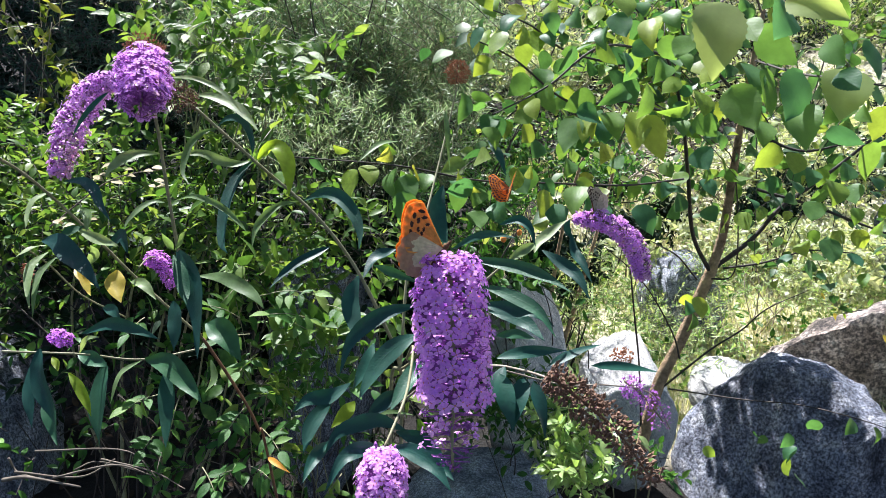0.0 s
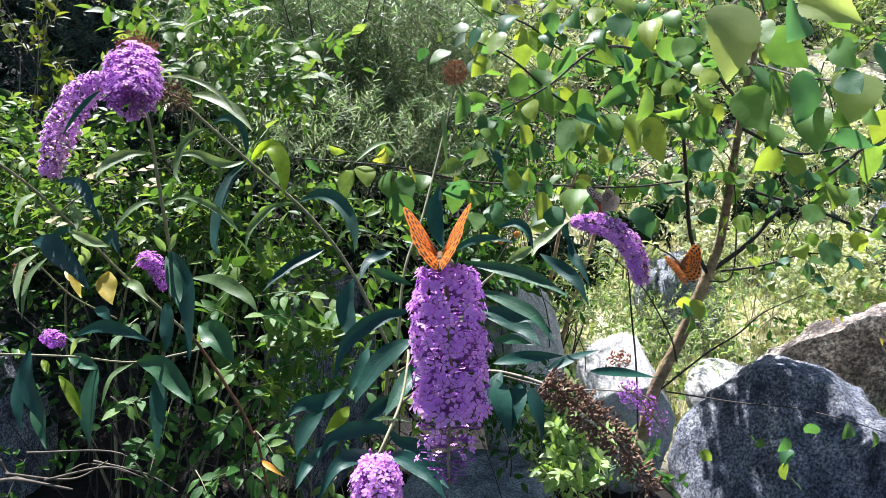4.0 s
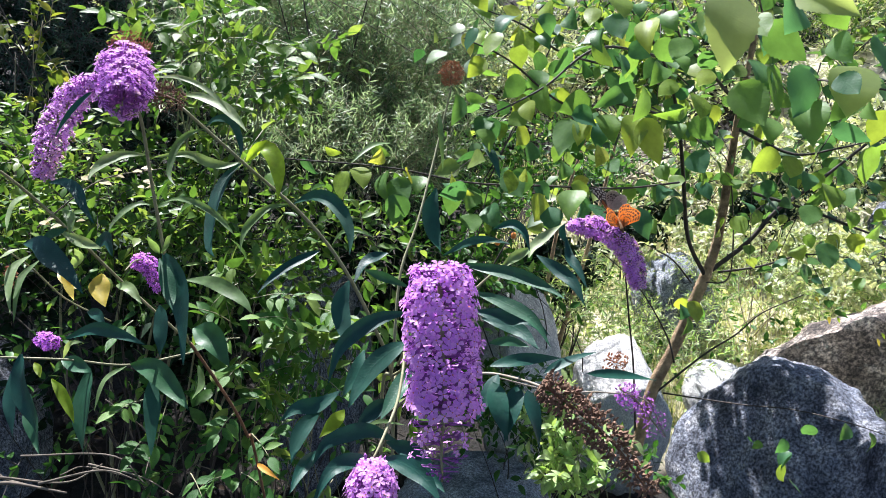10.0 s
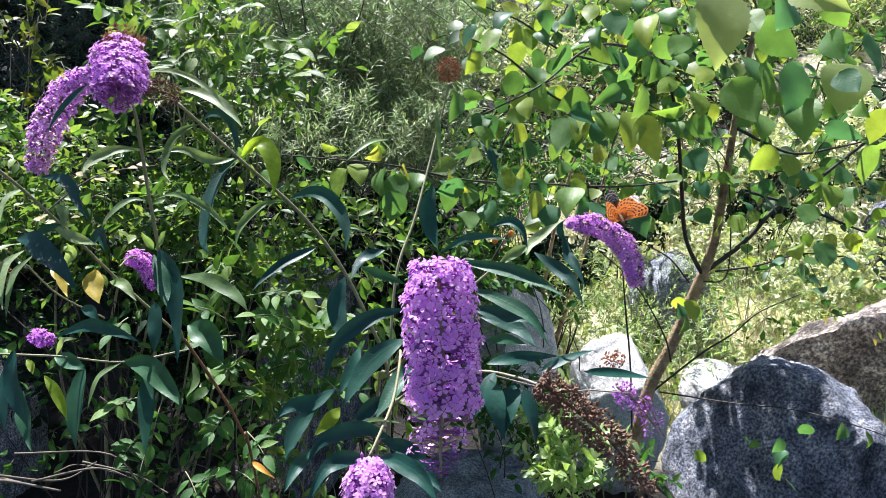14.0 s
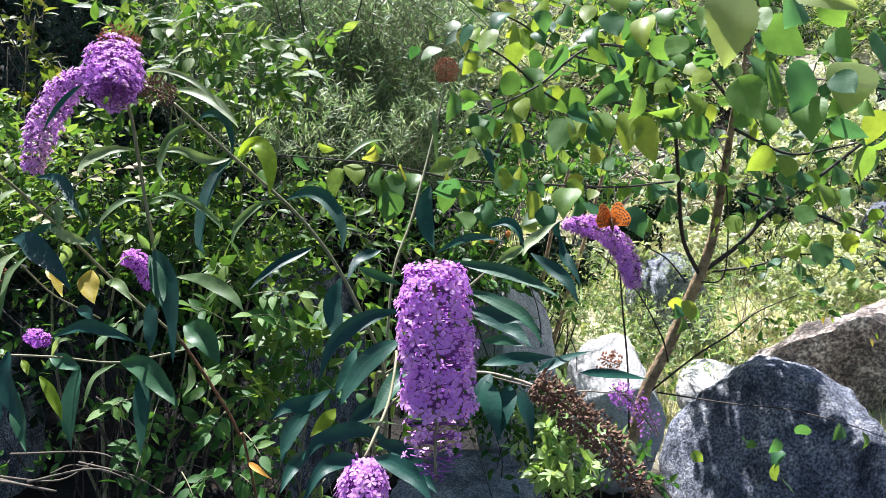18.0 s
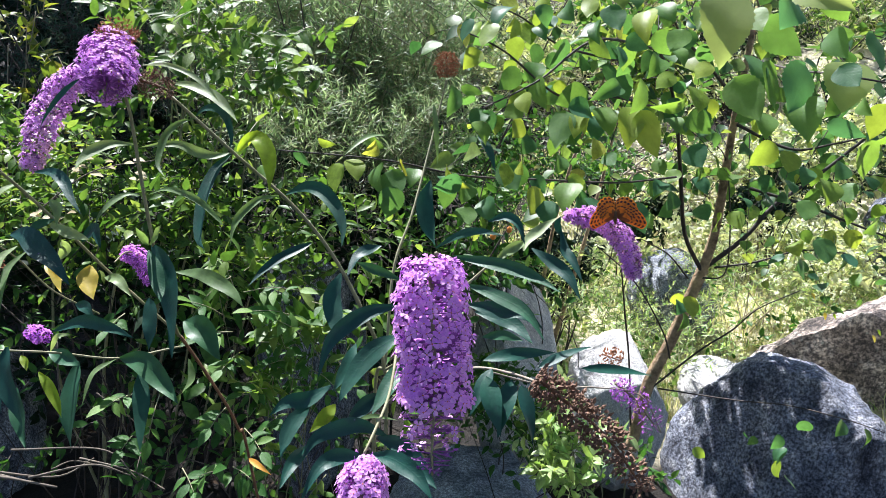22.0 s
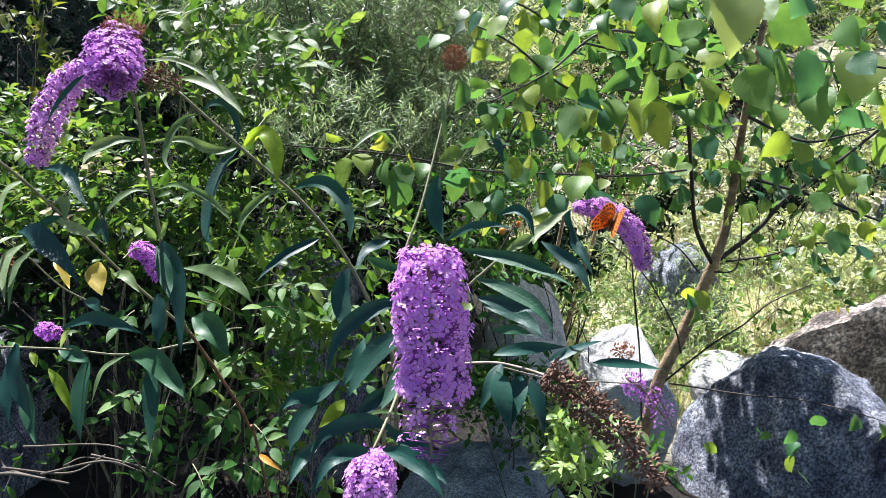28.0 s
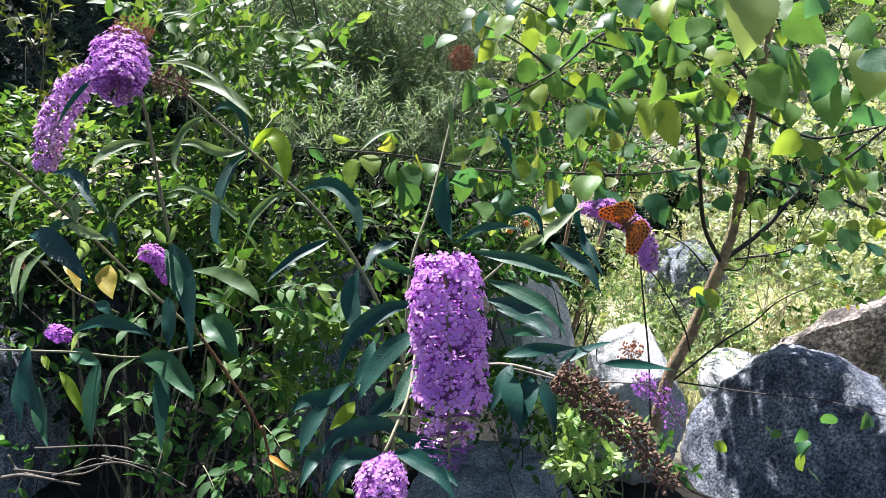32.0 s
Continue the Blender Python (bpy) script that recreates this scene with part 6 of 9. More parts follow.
def compound_leaf(parent, base, tip, size, mat, seed):
    """A feathered leaf: pairs of pointed leaflets along a thin rachis, and one at its tip."""
    rng = np.random.RandomState(seed)
    a, b = np.array(base), np.array(tip)
    d = (b - a) / np.linalg.norm(b - a)
    face = np.array((rng.normal() * 0.3, -0.45, 0.85 + rng.normal() * 0.2))
    side = np.cross(d, face)
    side /= np.linalg.norm(side)
    pairs = 3 if rng.rand() < 0.6 else 2
    pts = [a + (b - a) * 0.5 + np.array((0, 0, 0.06 * np.linalg.norm(b - a)))]
    rib = part("rachis", tube([a, pts[0], b], 0.0011, 0.0006, 8, 4), M_STEM, parent, at=a)
    at_, way, nrm, sz = [b], [d + (0, 0, -0.2)], [face], [size * 1.1]
    for i in range(pairs):
        p = a + (b - a) * (0.35 + 0.6 * i / pairs)
        for s_ in (-1, 1):
            at_.append(p)
            way.append(d * rng.uniform(0.3, 0.7) + side * s_ + np.array((0, 0, rng.uniform(-0.5, 0.0))))
            nrm.append(face + rng.normal(size=3) * 0.3)
            sz.append(size * rng.uniform(0.75, 1.1))
    for p, w, n_, k in zip(at_, way, nrm, sz):
        piece("leaflet", LEAFLETS[mat], rib, aim(p, p + w, n_) @ Matrix.Diagonal((k, k, k, 1)))
    return rib


LEAFLETS = {m: mesh_of("leaflet", LEAF_FAR["ovate"], m) for m in (M_SPRAY, M_SPRAY_DEEP)}


ROOT = thing("elder_shrub", on_ground(-0.5, 1.75), "elder with feathered leaves catching the sun", "shrub")
for k, (a, b) in enumerate((
        ((-0.483, 1.591, 1.548), (-0.382, 1.534, 1.527)), ((-0.458, 1.581, 1.509), (-0.34, 1.528, 1.501)), ((-0.439, 1.596, 1.485), (-0.295, 1.54, 1.467)),
        ((-0.446, 1.563, 1.435), (-0.331, 1.509, 1.424)), ((-0.506, 1.591, 1.548), (-0.528, 1.526, 1.495)), ((-0.395, 1.563, 1.435), (-0.319, 1.516, 1.456)),
        ((-0.531, 1.57, 1.462), (-0.438, 1.512, 1.438)), ((-0.629, 1.643, 1.548), (-0.557, 1.6, 1.584)), ((-0.607, 1.709, 1.606), (-0.629, 1.643, 1.548)),
        ((-0.717, 1.711, 1.614), (-0.653, 1.646, 1.564)), ((-0.741, 1.707, 1.598), (-0.786, 1.658, 1.609)), ((-0.529, 1.708, 1.604), (-0.445, 1.659, 1.614)),
        ((-0.401, 1.612, 1.549), (-0.311, 1.552, 1.515)), ((-0.544, 1.554, 1.399), (-0.441, 1.501, 1.396)), ((-0.572, 1.58, 1.505), (-0.589, 1.518, 1.462)),
        ((-0.301, 1.697, 1.561), (-0.343, 1.639, 1.532)))):
    compound_leaf(ROOT, a, b, 0.05, M_SPRAY, 900 + k)
ROOT = thing("young_ash", on_ground(-0.28, 1.4), "young ash shoots with feathered bright green leaves", "shrub")
for k, (a, b) in enumerate((
        ((-0.348, 1.164, 1.075), (-0.238, 1.117, 1.093)), ((-0.265, 1.154, 1.036), (-0.318, 1.108, 1.059)), ((-0.242, 1.144, 0.997), (-0.277, 1.105, 1.044)),
        ((-0.37, 1.107, 1.053), (-0.405, 1.065, 1.09)), ((-0.353, 1.1, 1.025), (-0.392, 1.05, 1.032)), ((-0.226, 1.16, 1.058), (-0.173, 1.107, 1.053)),
        ((-0.345, 1.024, 0.926), (-0.358, 0.969, 0.915)), ((-0.319, 1.015, 0.89), (-0.277, 0.96, 0.879)), ((-0.516, 1.075, 0.923), (-0.544, 1.024, 0.926)),
        ((-0.477, 1.074, 0.922), (-0.477, 1.01, 0.87)), ((-0.401, 0.954, 0.855), (-0.365, 0.901, 0.847)), ((-0.303, 1.122, 0.909), (-0.337, 1.074, 0.922)),
        ((-0.274, 1.181, 0.938), (-0.309, 1.132, 0.948)), ((-0.191, 1.181, 0.938), (-0.146, 1.122, 0.907)), ((-0.392, 0.948, 0.827), (-0.336, 0.909, 0.878)),
        ((-0.356, 1.138, 0.97), (-0.372, 1.084, 0.961)), ((-0.33, 1.189, 0.97), (-0.267, 1.14, 0.977)), ((-0.236, 1.177, 0.919), (-0.186, 1.123, 0.911)),
        ((-0.275, 1.065, 0.886), (-0.291, 1.013, 0.883)), ((-0.338, 0.999, 0.829), (-0.287, 0.948, 0.831)), ((-0.56, 1.155, 1.038), (-0.566, 1.1, 1.027)),
        ((-0.518, 1.058, 0.858), (-0.519, 1.006, 0.856)))):
    compound_leaf(ROOT, a, b, 0.035, M_SPRAY_DEEP, 950 + k)
shrub("leafy_shrub", "tangled shrub with small leaves behind the butterfly bush", "shrub", on_ground(0.25, 2.3),
      [((0.184, 2.055, 1.011), (0.07, 0.1, 0.08)), ((0.06, 1.957, 1.032), (0.13, 0.13, 0.1)), ((0.142, 1.925, 0.903), (0.1, 0.12, 0.08))],
      "ovate", M_HONEY, 130, 0.14, 9, 0.036, 64, 12, M_TWIG, 0.003)
shrub("leafy_shrub", "sunlit small-leaved shrub on the slope behind the birch", "shrub", on_ground(0.55, 3.7),
      [((0.45, 3.5, 1.05), (0.35, 0.2, 0.15)), ((0.78, 3.7, 0.93), (0.3, 0.2, 0.14)), ((0.18, 3.35, 1.08), (0.2, 0.2, 0.14)), ((1.15, 4.0, 0.95), (0.25, 0.2, 0.1))],
      "ovate", M_HONEY, 230, 0.16, 9, 0.045, 79, 8, M_TWIG, 0.004, 0.3, 0.3)
shrub("slender_tree", "slender tree with light leaves behind the birch", "tree", on_ground(0.5, 3.0),
      [((0.74, 2.81, 1.558), (0.17, 0.18, 0.14)), ((0.903, 3.029, 1.613), (0.1, 0.1, 0.08))],
      "birch", M_BIRCH_FAR, 125, 0.2, 7, 0.05, 65, 2, M_BARK, 0.011, 0.1)
# added out of view, only to block the sun from the left woods
shrub("shade_tree", "unseen tree crown added to shade the woods", "tree", on_ground(-4.4, 5.8),
      [((-4.3, 5.7, 4.4), (1.5, 1.4, 1.2)), ((-3.4, 6.4, 3.6), (1.2, 1.2, 0.9)), ((-5.2, 5.2, 3.6), (1.2, 1.2, 1.0)), ((-2.6, 4.9, 3.9), (0.8, 0.7, 0.5))], "ovate", M_LEAF_SHADE, 3200, 0.4, 8, 0.13, 66, 5, M_BARK, 0.07)
SLOPE = random.Random(88)
for i in range(60):
    x, y = SLOPE.uniform(-2.5, 6.5), SLOPE.uniform(5.6, 12.5)
    if x < 0.2 and y < 6.5 or 0.2 < x < 2.3 and y < 7.2:
        continue
    r = SLOPE.uniform(0.3, 0.75) * (0.7 + 0.06 * y)
    c = Vector(on_ground(x, y))
    # deep: the near-black leaf, as painted shade between the pale bushes
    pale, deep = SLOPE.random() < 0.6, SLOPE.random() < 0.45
    shrub("slope_bush", "far slope bush with sunlight in its pale colour" if pale else "green bush on the far slope", "shrub", tuple(c),
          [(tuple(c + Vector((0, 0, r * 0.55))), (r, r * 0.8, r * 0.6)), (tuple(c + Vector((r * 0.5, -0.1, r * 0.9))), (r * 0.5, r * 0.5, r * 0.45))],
          SLOPE.choice(["lance", "ovate"]), M_LEAF_SUN if pale else M_LEAF_SHADE if deep else M_ELDER, 150, 0.26, 9, 0.085, 600 + i, 4, M_TWIG_PALE, 0.008, group="slope bushes")
# near-black bushes added where the slope shows shaded hollows
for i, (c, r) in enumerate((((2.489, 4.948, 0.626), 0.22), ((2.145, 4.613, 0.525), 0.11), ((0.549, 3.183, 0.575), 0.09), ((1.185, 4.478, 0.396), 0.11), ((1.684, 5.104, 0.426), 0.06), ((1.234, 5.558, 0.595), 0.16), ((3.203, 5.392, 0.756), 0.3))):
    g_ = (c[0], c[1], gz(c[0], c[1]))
    shrub("shade_bush", "bush blackened to stand for a shaded hollow on the slope", "shrub", g_, [(c, (r * 1.3, r, r * 0.8))], "ovate", M_LEAF_SHADE, 130, 0.14, 8, 0.05, 680 + i, 4, M_TWIG, 0.006, group="slope bushes")
shrub("ground_ivy", "leafy seedling between boulders, sunlight put into its colour", "plant", on_ground(0.55, 1.95),
      [((0.328, 1.572, 0.522), (0.07, 0.08, 0.1)), ((0.346, 1.51, 0.48), (0.08, 0.08, 0.06)), ((0.285, 1.639, 0.582), (0.06, 0.05, 0.08))], "ovate", M_IVY, 60, 0.08, 7, 0.04, 61, 5, M_STEM, 0.003)
shrub("fern_clump", "light green feathery undergrowth in sun", "plant", on_ground(0.95, 3.3),
      [((0.599, 3.067, 0.524), (0.25, 0.3, 0.12)), ((0.76, 2.934, 0.404), (0.2, 0.3, 0.08)), ((1.539, 3.451, 0.408), (0.35, 0.3, 0.1)), ((1.108, 2.803, 0.293), (0.25, 0.2, 0.06)), ((1.17, 3.32, 0.24), (0.28, 0.12, 0.12)), ((2.1, 3.5, 0.3), (0.35, 0.2, 0.1))], "lance", M_FERN, 560, 0.14, 12, 0.035, 62, 6, M_STEM, 0.003)


def grass(name, label, seed, n, box, height, mat, droop=0.5):
    """Grass blades on the ground in a stretch of it (x0, x1, y0, y1)."""
    rng = np.random.RandomState(seed)
    x, y = rng.uniform(box[0], box[1], n), rng.uniform(box[2], box[3], n)
    keep = np.sin(x * 4.1 + 1) * np.cos(y * 3.3) + rng.uniform(-1, 1, n) > -0.55
    x, y = x[keep], y[keep]
    n = len(x)
    b = np.stack([x, y, ground_z(x, y) - 0.01], 1)
    h = height * rng.uniform(0.4, 1.3, n)
    a = rng.uniform(0, 2 * np.pi, n)
    d = np.stack([np.cos(a), np.sin(a), np.zeros(n)], 1)
    s = np.stack([-np.sin(a), np.cos(a), np.zeros(n)], 1) * (height * 0.014 + 0.0008)
    up = np.array((0, 0, 1.0))
    lean = rng.uniform(0.1, droop + 0.3, n)
    m1 = b + up * (h * 0.55)[:, None] + d * (h * lean * 0.25)[:, None]
    m2 = b + up * (h * (0.95 - lean * 0.35))[:, None] + d * (h * lean * 0.9)[:, None]
    v = np.stack([b - s, b + s, m1 - s * 0.8, m1 + s * 0.8, m2], 1).reshape(-1, 3)
    o = (np.arange(n) * 5)[:, None]
    f = [tuple(r) for r in (o + np.array((0, 1, 3, 2)))] + [tuple(r) for r in (o + np.array((2, 3, 4)))]
    return solid(name, (v, f), mat, label, "grass", (0, 0, 0), kind="stuff")


def ground_leaves(name, label, seed, n, box, leaf, size, height, mat):
    """Low leafy cover over a stretch of ground, in uneven clumps."""
    rng = np.random.RandomState(seed)
    x, y = rng.uniform(box[0], box[1], n), rng.uniform(box[2], box[3], n)
    clump = np.sin(x * 2.9 + seed) * np.cos(y * 2.3 + seed * 2) + 0.6 * np.sin(x * 7.1 - y * 5.3)
    keep = clump + rng.uniform(-0.9, 0.9, n) > 0
    x, y, clump = x[keep], y[keep], clump[keep]
    n = len(x)
    z = ground_z(x, y) + height * rng.uniform(0, 1, n) * (0.5 + 0.5 * np.clip(clump, 0, 1))
    way = rng.normal(size=(n, 3)) * (1, 1, 0.5) + (0, 0, 0.2)
    face = rng.normal(size=(n, 3)) * 0.5 + (0, 0, 1)
    g = scatter_leaves(leaf, np.stack([x, y, z], 1), way, face, size * rng.uniform(0.5, 1.4, n))
    return solid(name, g, mat, label, "undergrowth", (0, 0, 0), kind="stuff")


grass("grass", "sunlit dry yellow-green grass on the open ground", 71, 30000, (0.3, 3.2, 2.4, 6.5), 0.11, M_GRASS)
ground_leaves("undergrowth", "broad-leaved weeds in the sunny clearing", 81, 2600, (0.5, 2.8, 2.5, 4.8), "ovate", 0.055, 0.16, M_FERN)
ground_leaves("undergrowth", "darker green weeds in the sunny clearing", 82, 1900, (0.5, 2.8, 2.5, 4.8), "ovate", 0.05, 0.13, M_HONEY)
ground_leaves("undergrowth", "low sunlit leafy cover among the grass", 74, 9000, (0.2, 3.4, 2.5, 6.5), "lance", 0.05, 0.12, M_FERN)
ground_leaves("undergrowth", "low pale leafy cover on the far slope", 75, 30000, (-5, 9, 6.0, 16), "ovate", 0.07, 0.15, M_LEAF_SUN)
ground_leaves("undergrowth", "bleached leaves round a brush pile, sunlight in their colour", 76, 3200, (0.5, 3.2, 4.2, 7.2), "ovate", 0.05, 0.16, M_LEAF_SUN)
ground_leaves("undergrowth", "low green weeds on the sunny slope", 78, 3600, (0.4, 3.4, 3.8, 7.2), "ovate", 0.055, 0.2, M_ELDER)
ground_leaves("fallen_leaves", "dead leaves lying on soil, both darkened for shade", 77, 1200, (-2, 0.45, 1.0, 2.7), "ovate", 0.04, 0.015, M_LITTER)


# ---- dead wood ----
def dead_branch(a, b, r, seed, mat=None, bend=0.05):
    rng = random.Random(seed)
    a, b = Vector(a), Vector(b)
    mid = (a + b) / 2 + Vector((rng.gauss(0, bend), rng.gauss(0, bend), rng.gauss(0, bend)))
    ob = solid("dead_branch", tube([a, mid, b], r, r * 0.45, 14, 7, 0.08), mat or M_TWIG_PALE,
               "bleached dry branch lying in the undergrowth", "branch", tuple(a), "dead branches")
    return ob


for i, (a, b, r) in enumerate((
        ((-0.809, 1.066, 0.763), (-0.642, 1.018, 0.779), 0.005), ((-0.832, 1.12, 0.775), (-0.74, 1.066, 0.765), 0.003), ((-0.789, 1.069, 0.777), (-0.656, 1.164, 0.745), 0.003),
        ((-0.781, 1.123, 0.787), (-0.531, 1.066, 0.765), 0.0025), ((-0.69, 1.022, 0.794), (-0.541, 1.067, 0.77), 0.003), ((-0.683, 1.164, 0.745), (-0.481, 1.061, 0.746), 0.0025),
        ((-0.68, 1.07, 0.78), (-0.584, 1.113, 0.749), 0.002), ((-0.67, 1.124, 0.997), (-0.646, 1.123, 0.787), 0.002), ((-0.6, 1.102, 0.91), (-0.531, 1.068, 0.775), 0.0018))):
    dead_branch(a, b, r * 0.8, 300 + i, M_TWIG_DRY, bend=0.02)
BR = random.Random(91)
for i in range(16):
    a = Vector((BR.uniform(-1.05, -0.35), BR.uniform(1.0, 1.35), BR.uniform(0.42, 0.72)))
    d = Vector((BR.gauss(0.5, 0.4), BR.gauss(0, 0.2), BR.gauss(-0.1, 0.35))).normalized() * BR.uniform(0.12, 0.3)
    dead_branch(a, a + d, BR.uniform(0.0008, 0.0018), 350 + i, M_TWIG_DRY, bend=0.02)
for i in range(84):
    c = Vector((1.698, 5.592, 0.73)) + Vector((BR.uniform(-0.55, 0.75), BR.uniform(-0.3, 0.4), BR.uniform(-0.28, 0.2)))
    d = Vector((BR.gauss(0.7, 0.5), BR.gauss(0, 0.4), BR.gauss(0.05, 0.3))).normalized() * BR.uniform(0.3, 0.75)
    dead_branch(c - d / 2, c + d / 2, BR.uniform(0.004, 0.011), 400 + i, BR.choice([M_TWIG_PALE, M_TWIG_DRY, M_TWIG]))
for i in range(22):
    # thin bare shoots of the willow thicket
    x, y = BR.uniform(-1.2, -0.15), BR.uniform(2.2, 2.9)
    z0 = gz(x, y)
    dx = BR.gauss(0.0, 0.35)
    ob = solid("bare_shoot", tube([(x, y, z0 - 0.02), (x + dx * 0.4, y, z0 + 0.7), (x + dx, y - 0.1, z0 + BR.uniform(1.2, 1.9))], 0.006, 0.002, 14, 5), M_TWIG,
               "thin dark bare shoot in the thicket", "shoot", (x, y, z0), "bare shoots")
for i in range(34):
    # thin dry twigs that cross in the dark hollow behind the butterfly bush
    a = Vector((BR.uniform(-0.42, 0.06), BR.uniform(1.5, 1.9), BR.uniform(0.95, 1.2)))
    d = Vector((BR.gauss(0, 0.5), BR.gauss(0, 0.15), BR.gauss(-0.15, 0.45))).normalized() * BR.uniform(0.14, 0.34)
    dead_branch(a, a + d, BR.uniform(0.0006, 0.0014), 520 + i, BR.choice([M_TWIG_DRY, M_TWIG_DRY, M_TWIG]), bend=0.025)
for i in range(9):
    # leaning branches of the willow thicket
    x, z = BR.uniform(-0.75, -0.1), BR.uniform(1.55, 1.95)
    y = BR.uniform(2.2, 2.5)
    run = BR.uniform(0.35, 0.6)
    dead_branch((x, y, z), (x + run, y + BR.gauss(0, 0.1), z - run * BR.uniform(0.5, 1.1)), BR.uniform(0.0007, 0.0018), 560 + i, BR.choice([M_TWIG, M_TWIG_DRY, M_TWIG_DRY]), bend=0.05)
DRY = thing("dry_spray", (-0.511, 1.198, 1.296), "snapped twig with bleached dry leaves caught in a shrub", "twig")
part("twig", tube([(-0.732, 1.195, 1.2), (-0.61, 1.195, 1.284), (-0.496, 1.201, 1.305)], 0.0016, 0.0008, 12, 5), M_TWIG_DRY, DRY)
DRY_LEAF = mesh_of("leaf", LEAF_FAR["ovate"], M_DRY_LEAF)
for a, b in (
        ((-0.619, 1.201, 1.305), (-0.598, 1.191, 1.308)), ((-0.641, 1.197, 1.292), (-0.616, 1.185, 1.283)), ((-0.55, 1.199, 1.3), (-0.528, 1.189, 1.3)),
        ((-0.627, 1.201, 1.305), (-0.599, 1.193, 1.314)), ((-0.541, 1.193, 1.275), (-0.522, 1.182, 1.271)), ((-0.609, 1.195, 1.283), (-0.581, 1.183, 1.278)),
        ((-0.535, 1.201, 1.306), (-0.509, 1.19, 1.304)), ((-0.584, 1.2, 1.302), (-0.564, 1.19, 1.303)), ((-0.527, 1.192, 1.272), (-0.506, 1.182, 1.273)),
        ((-0.531, 1.196, 1.285), (-0.505, 1.183, 1.276)), ((-0.583, 1.197, 1.292), (-0.56, 1.187, 1.291)), ((-0.629, 1.198, 1.296), (-0.61, 1.187, 1.292)),
        ((-0.644, 1.195, 1.283), (-0.619, 1.186, 1.289)), ((-0.65, 1.178, 1.215), (-0.629, 1.169, 1.218)), ((-0.695, 1.175, 1.204), (-0.669, 1.167, 1.21)),
        ((-0.715, 1.178, 1.214), (-0.689, 1.167, 1.21)), ((-0.707, 1.177, 1.21), (-0.683, 1.17, 1.223)), ((-0.669, 1.174, 1.2), (-0.649, 1.167, 1.211))):
    k = (Vector(b) - Vector(a)).length
    piece("leaf", DRY_LEAF, DRY, aim(a, b, (0.2, -0.5, 0.8)) @ Matrix.Diagonal((k, k, k, 1)))
BER = thing("berry_twig", (0.13, 1.266, 1.152), "thin twig with a few orange berries", "plant")
part("twig", tube([(0.074, 1.294, 1.059), (0.109, 1.262, 1.137), (0.13, 1.272, 1.178), (0.103, 1.281, 1.215)], 0.0018, 0.001, 14, 5), M_TWIG, BER)
for p in ((0.132, 1.269, 1.165), (0.103, 1.285, 1.148), (0.141, 1.273, 1.18)):
    bm = bmesh.new()
    bmesh.ops.create_icosphere(bm, subdivisions=2, radius=0.0062)
    vs_, fs_ = np.array([v.co[:] for v in bm.verts]), [tuple(v.index for v in f.verts) for f in bm.faces]
    bm.free()
    part("berry", (vs_ * (1, 1, 1.12) + np.array(p), fs_), M_BERRY, BER, at=p)


# ---- butterflies ----
def wing_geo(th0, th1, radius, rings, rays, dark, side, z0, flip):
    """A wing blade about its hinge: a fan of rays; dark(u, v) tells which faces are dark."""
    v, f, mi = [], [], []
    for i in range(rays + 1):
        th = th0 + (th1 - th0) * i / rays
        for j in range(rings + 1):
            r = radius(i / rays) * (0.04 + 0.96 * j / rings)
            v.append((side * r * math.cos(radians(th)), r * math.sin(radians(th)), z0 + 0.0012 * math.sin(3.0 * j / rings) - 0.00008 * math.sin(i * 0.9)))
    for i in range(rays):
        for j in range(rings):
            a = i * (rings + 1) + j
            q = (a, a + 1, a + rings + 2, a + rings + 1)
            f.append(q if (side > 0) != flip else q[::-1])
            mi.append(dark((i + 0.5) / rays, (j + 0.5) / rings))
    return v, f, mi


def fore_r(u):
    return float(np.interp(u, (0, 0.1, 0.2, 0.35, 0.55, 0.8, 0.95, 1), (0.034, 0.0375, 0.0385, 0.035, 0.0305, 0.0265, 0.024, 0.020)))


def hind_r(u):
    return float(np.interp(u, (0, 0.15, 0.4, 0.65, 0.85, 1), (0.024, 0.0285, 0.031, 0.0305, 0.028, 0.023))) * (1 + 0.018 * math.sin(u * 42))


def spot(u, w, cu, cw, ru, rw):
    return ((u - cu) / ru) ** 2 + ((w - cw) / rw) ** 2 < 1


def fore_marks(u, w):
    for k in range(7):
        c = 0.08 + 0.14 * k
        if spot(u, w, c, 0.92, 0.054, 0.038) or spot(u, w, c + 0.01, 0.79, 0.048, 0.044):
            return 1
        if spot(u, w, c + 0.02, 0.65 + 0.03 * math.sin(k * 2.3), 0.058, 0.034):
            return 1
    for cu, cw in ((0.1, 0.34), (0.22, 0.36), (0.13, 0.5), (0.3, 0.5), (0.42, 0.52), (0.56, 0.5), (0.7, 0.52), (0.84, 0.5)):
        if spot(u, w, cu, cw, 0.06, 0.03):
            return 1
    return 0


def hind_marks(u, w):
    for k in range(7):
        c = 0.08 + 0.14 * k
        if spot(u, w, c, 0.91, 0.056, 0.042) or spot(u, w, c, 0.75, 0.052, 0.052) or spot(u, w, c + 0.03, 0.54, 0.06, 0.032):
            return 1
    return 0


def with_base(marks):
    """The upper side: the wing's root is dusky."""
    return lambda u, w: 4 if w < 0.32 + 0.1 * math.sin(u * 9) else marks(u, w)


def hind_under(u, w):
    return 1 if w > 0.68 + 0.05 * math.sin(u * 11) + 0.03 * math.sin(u * 37) else 0


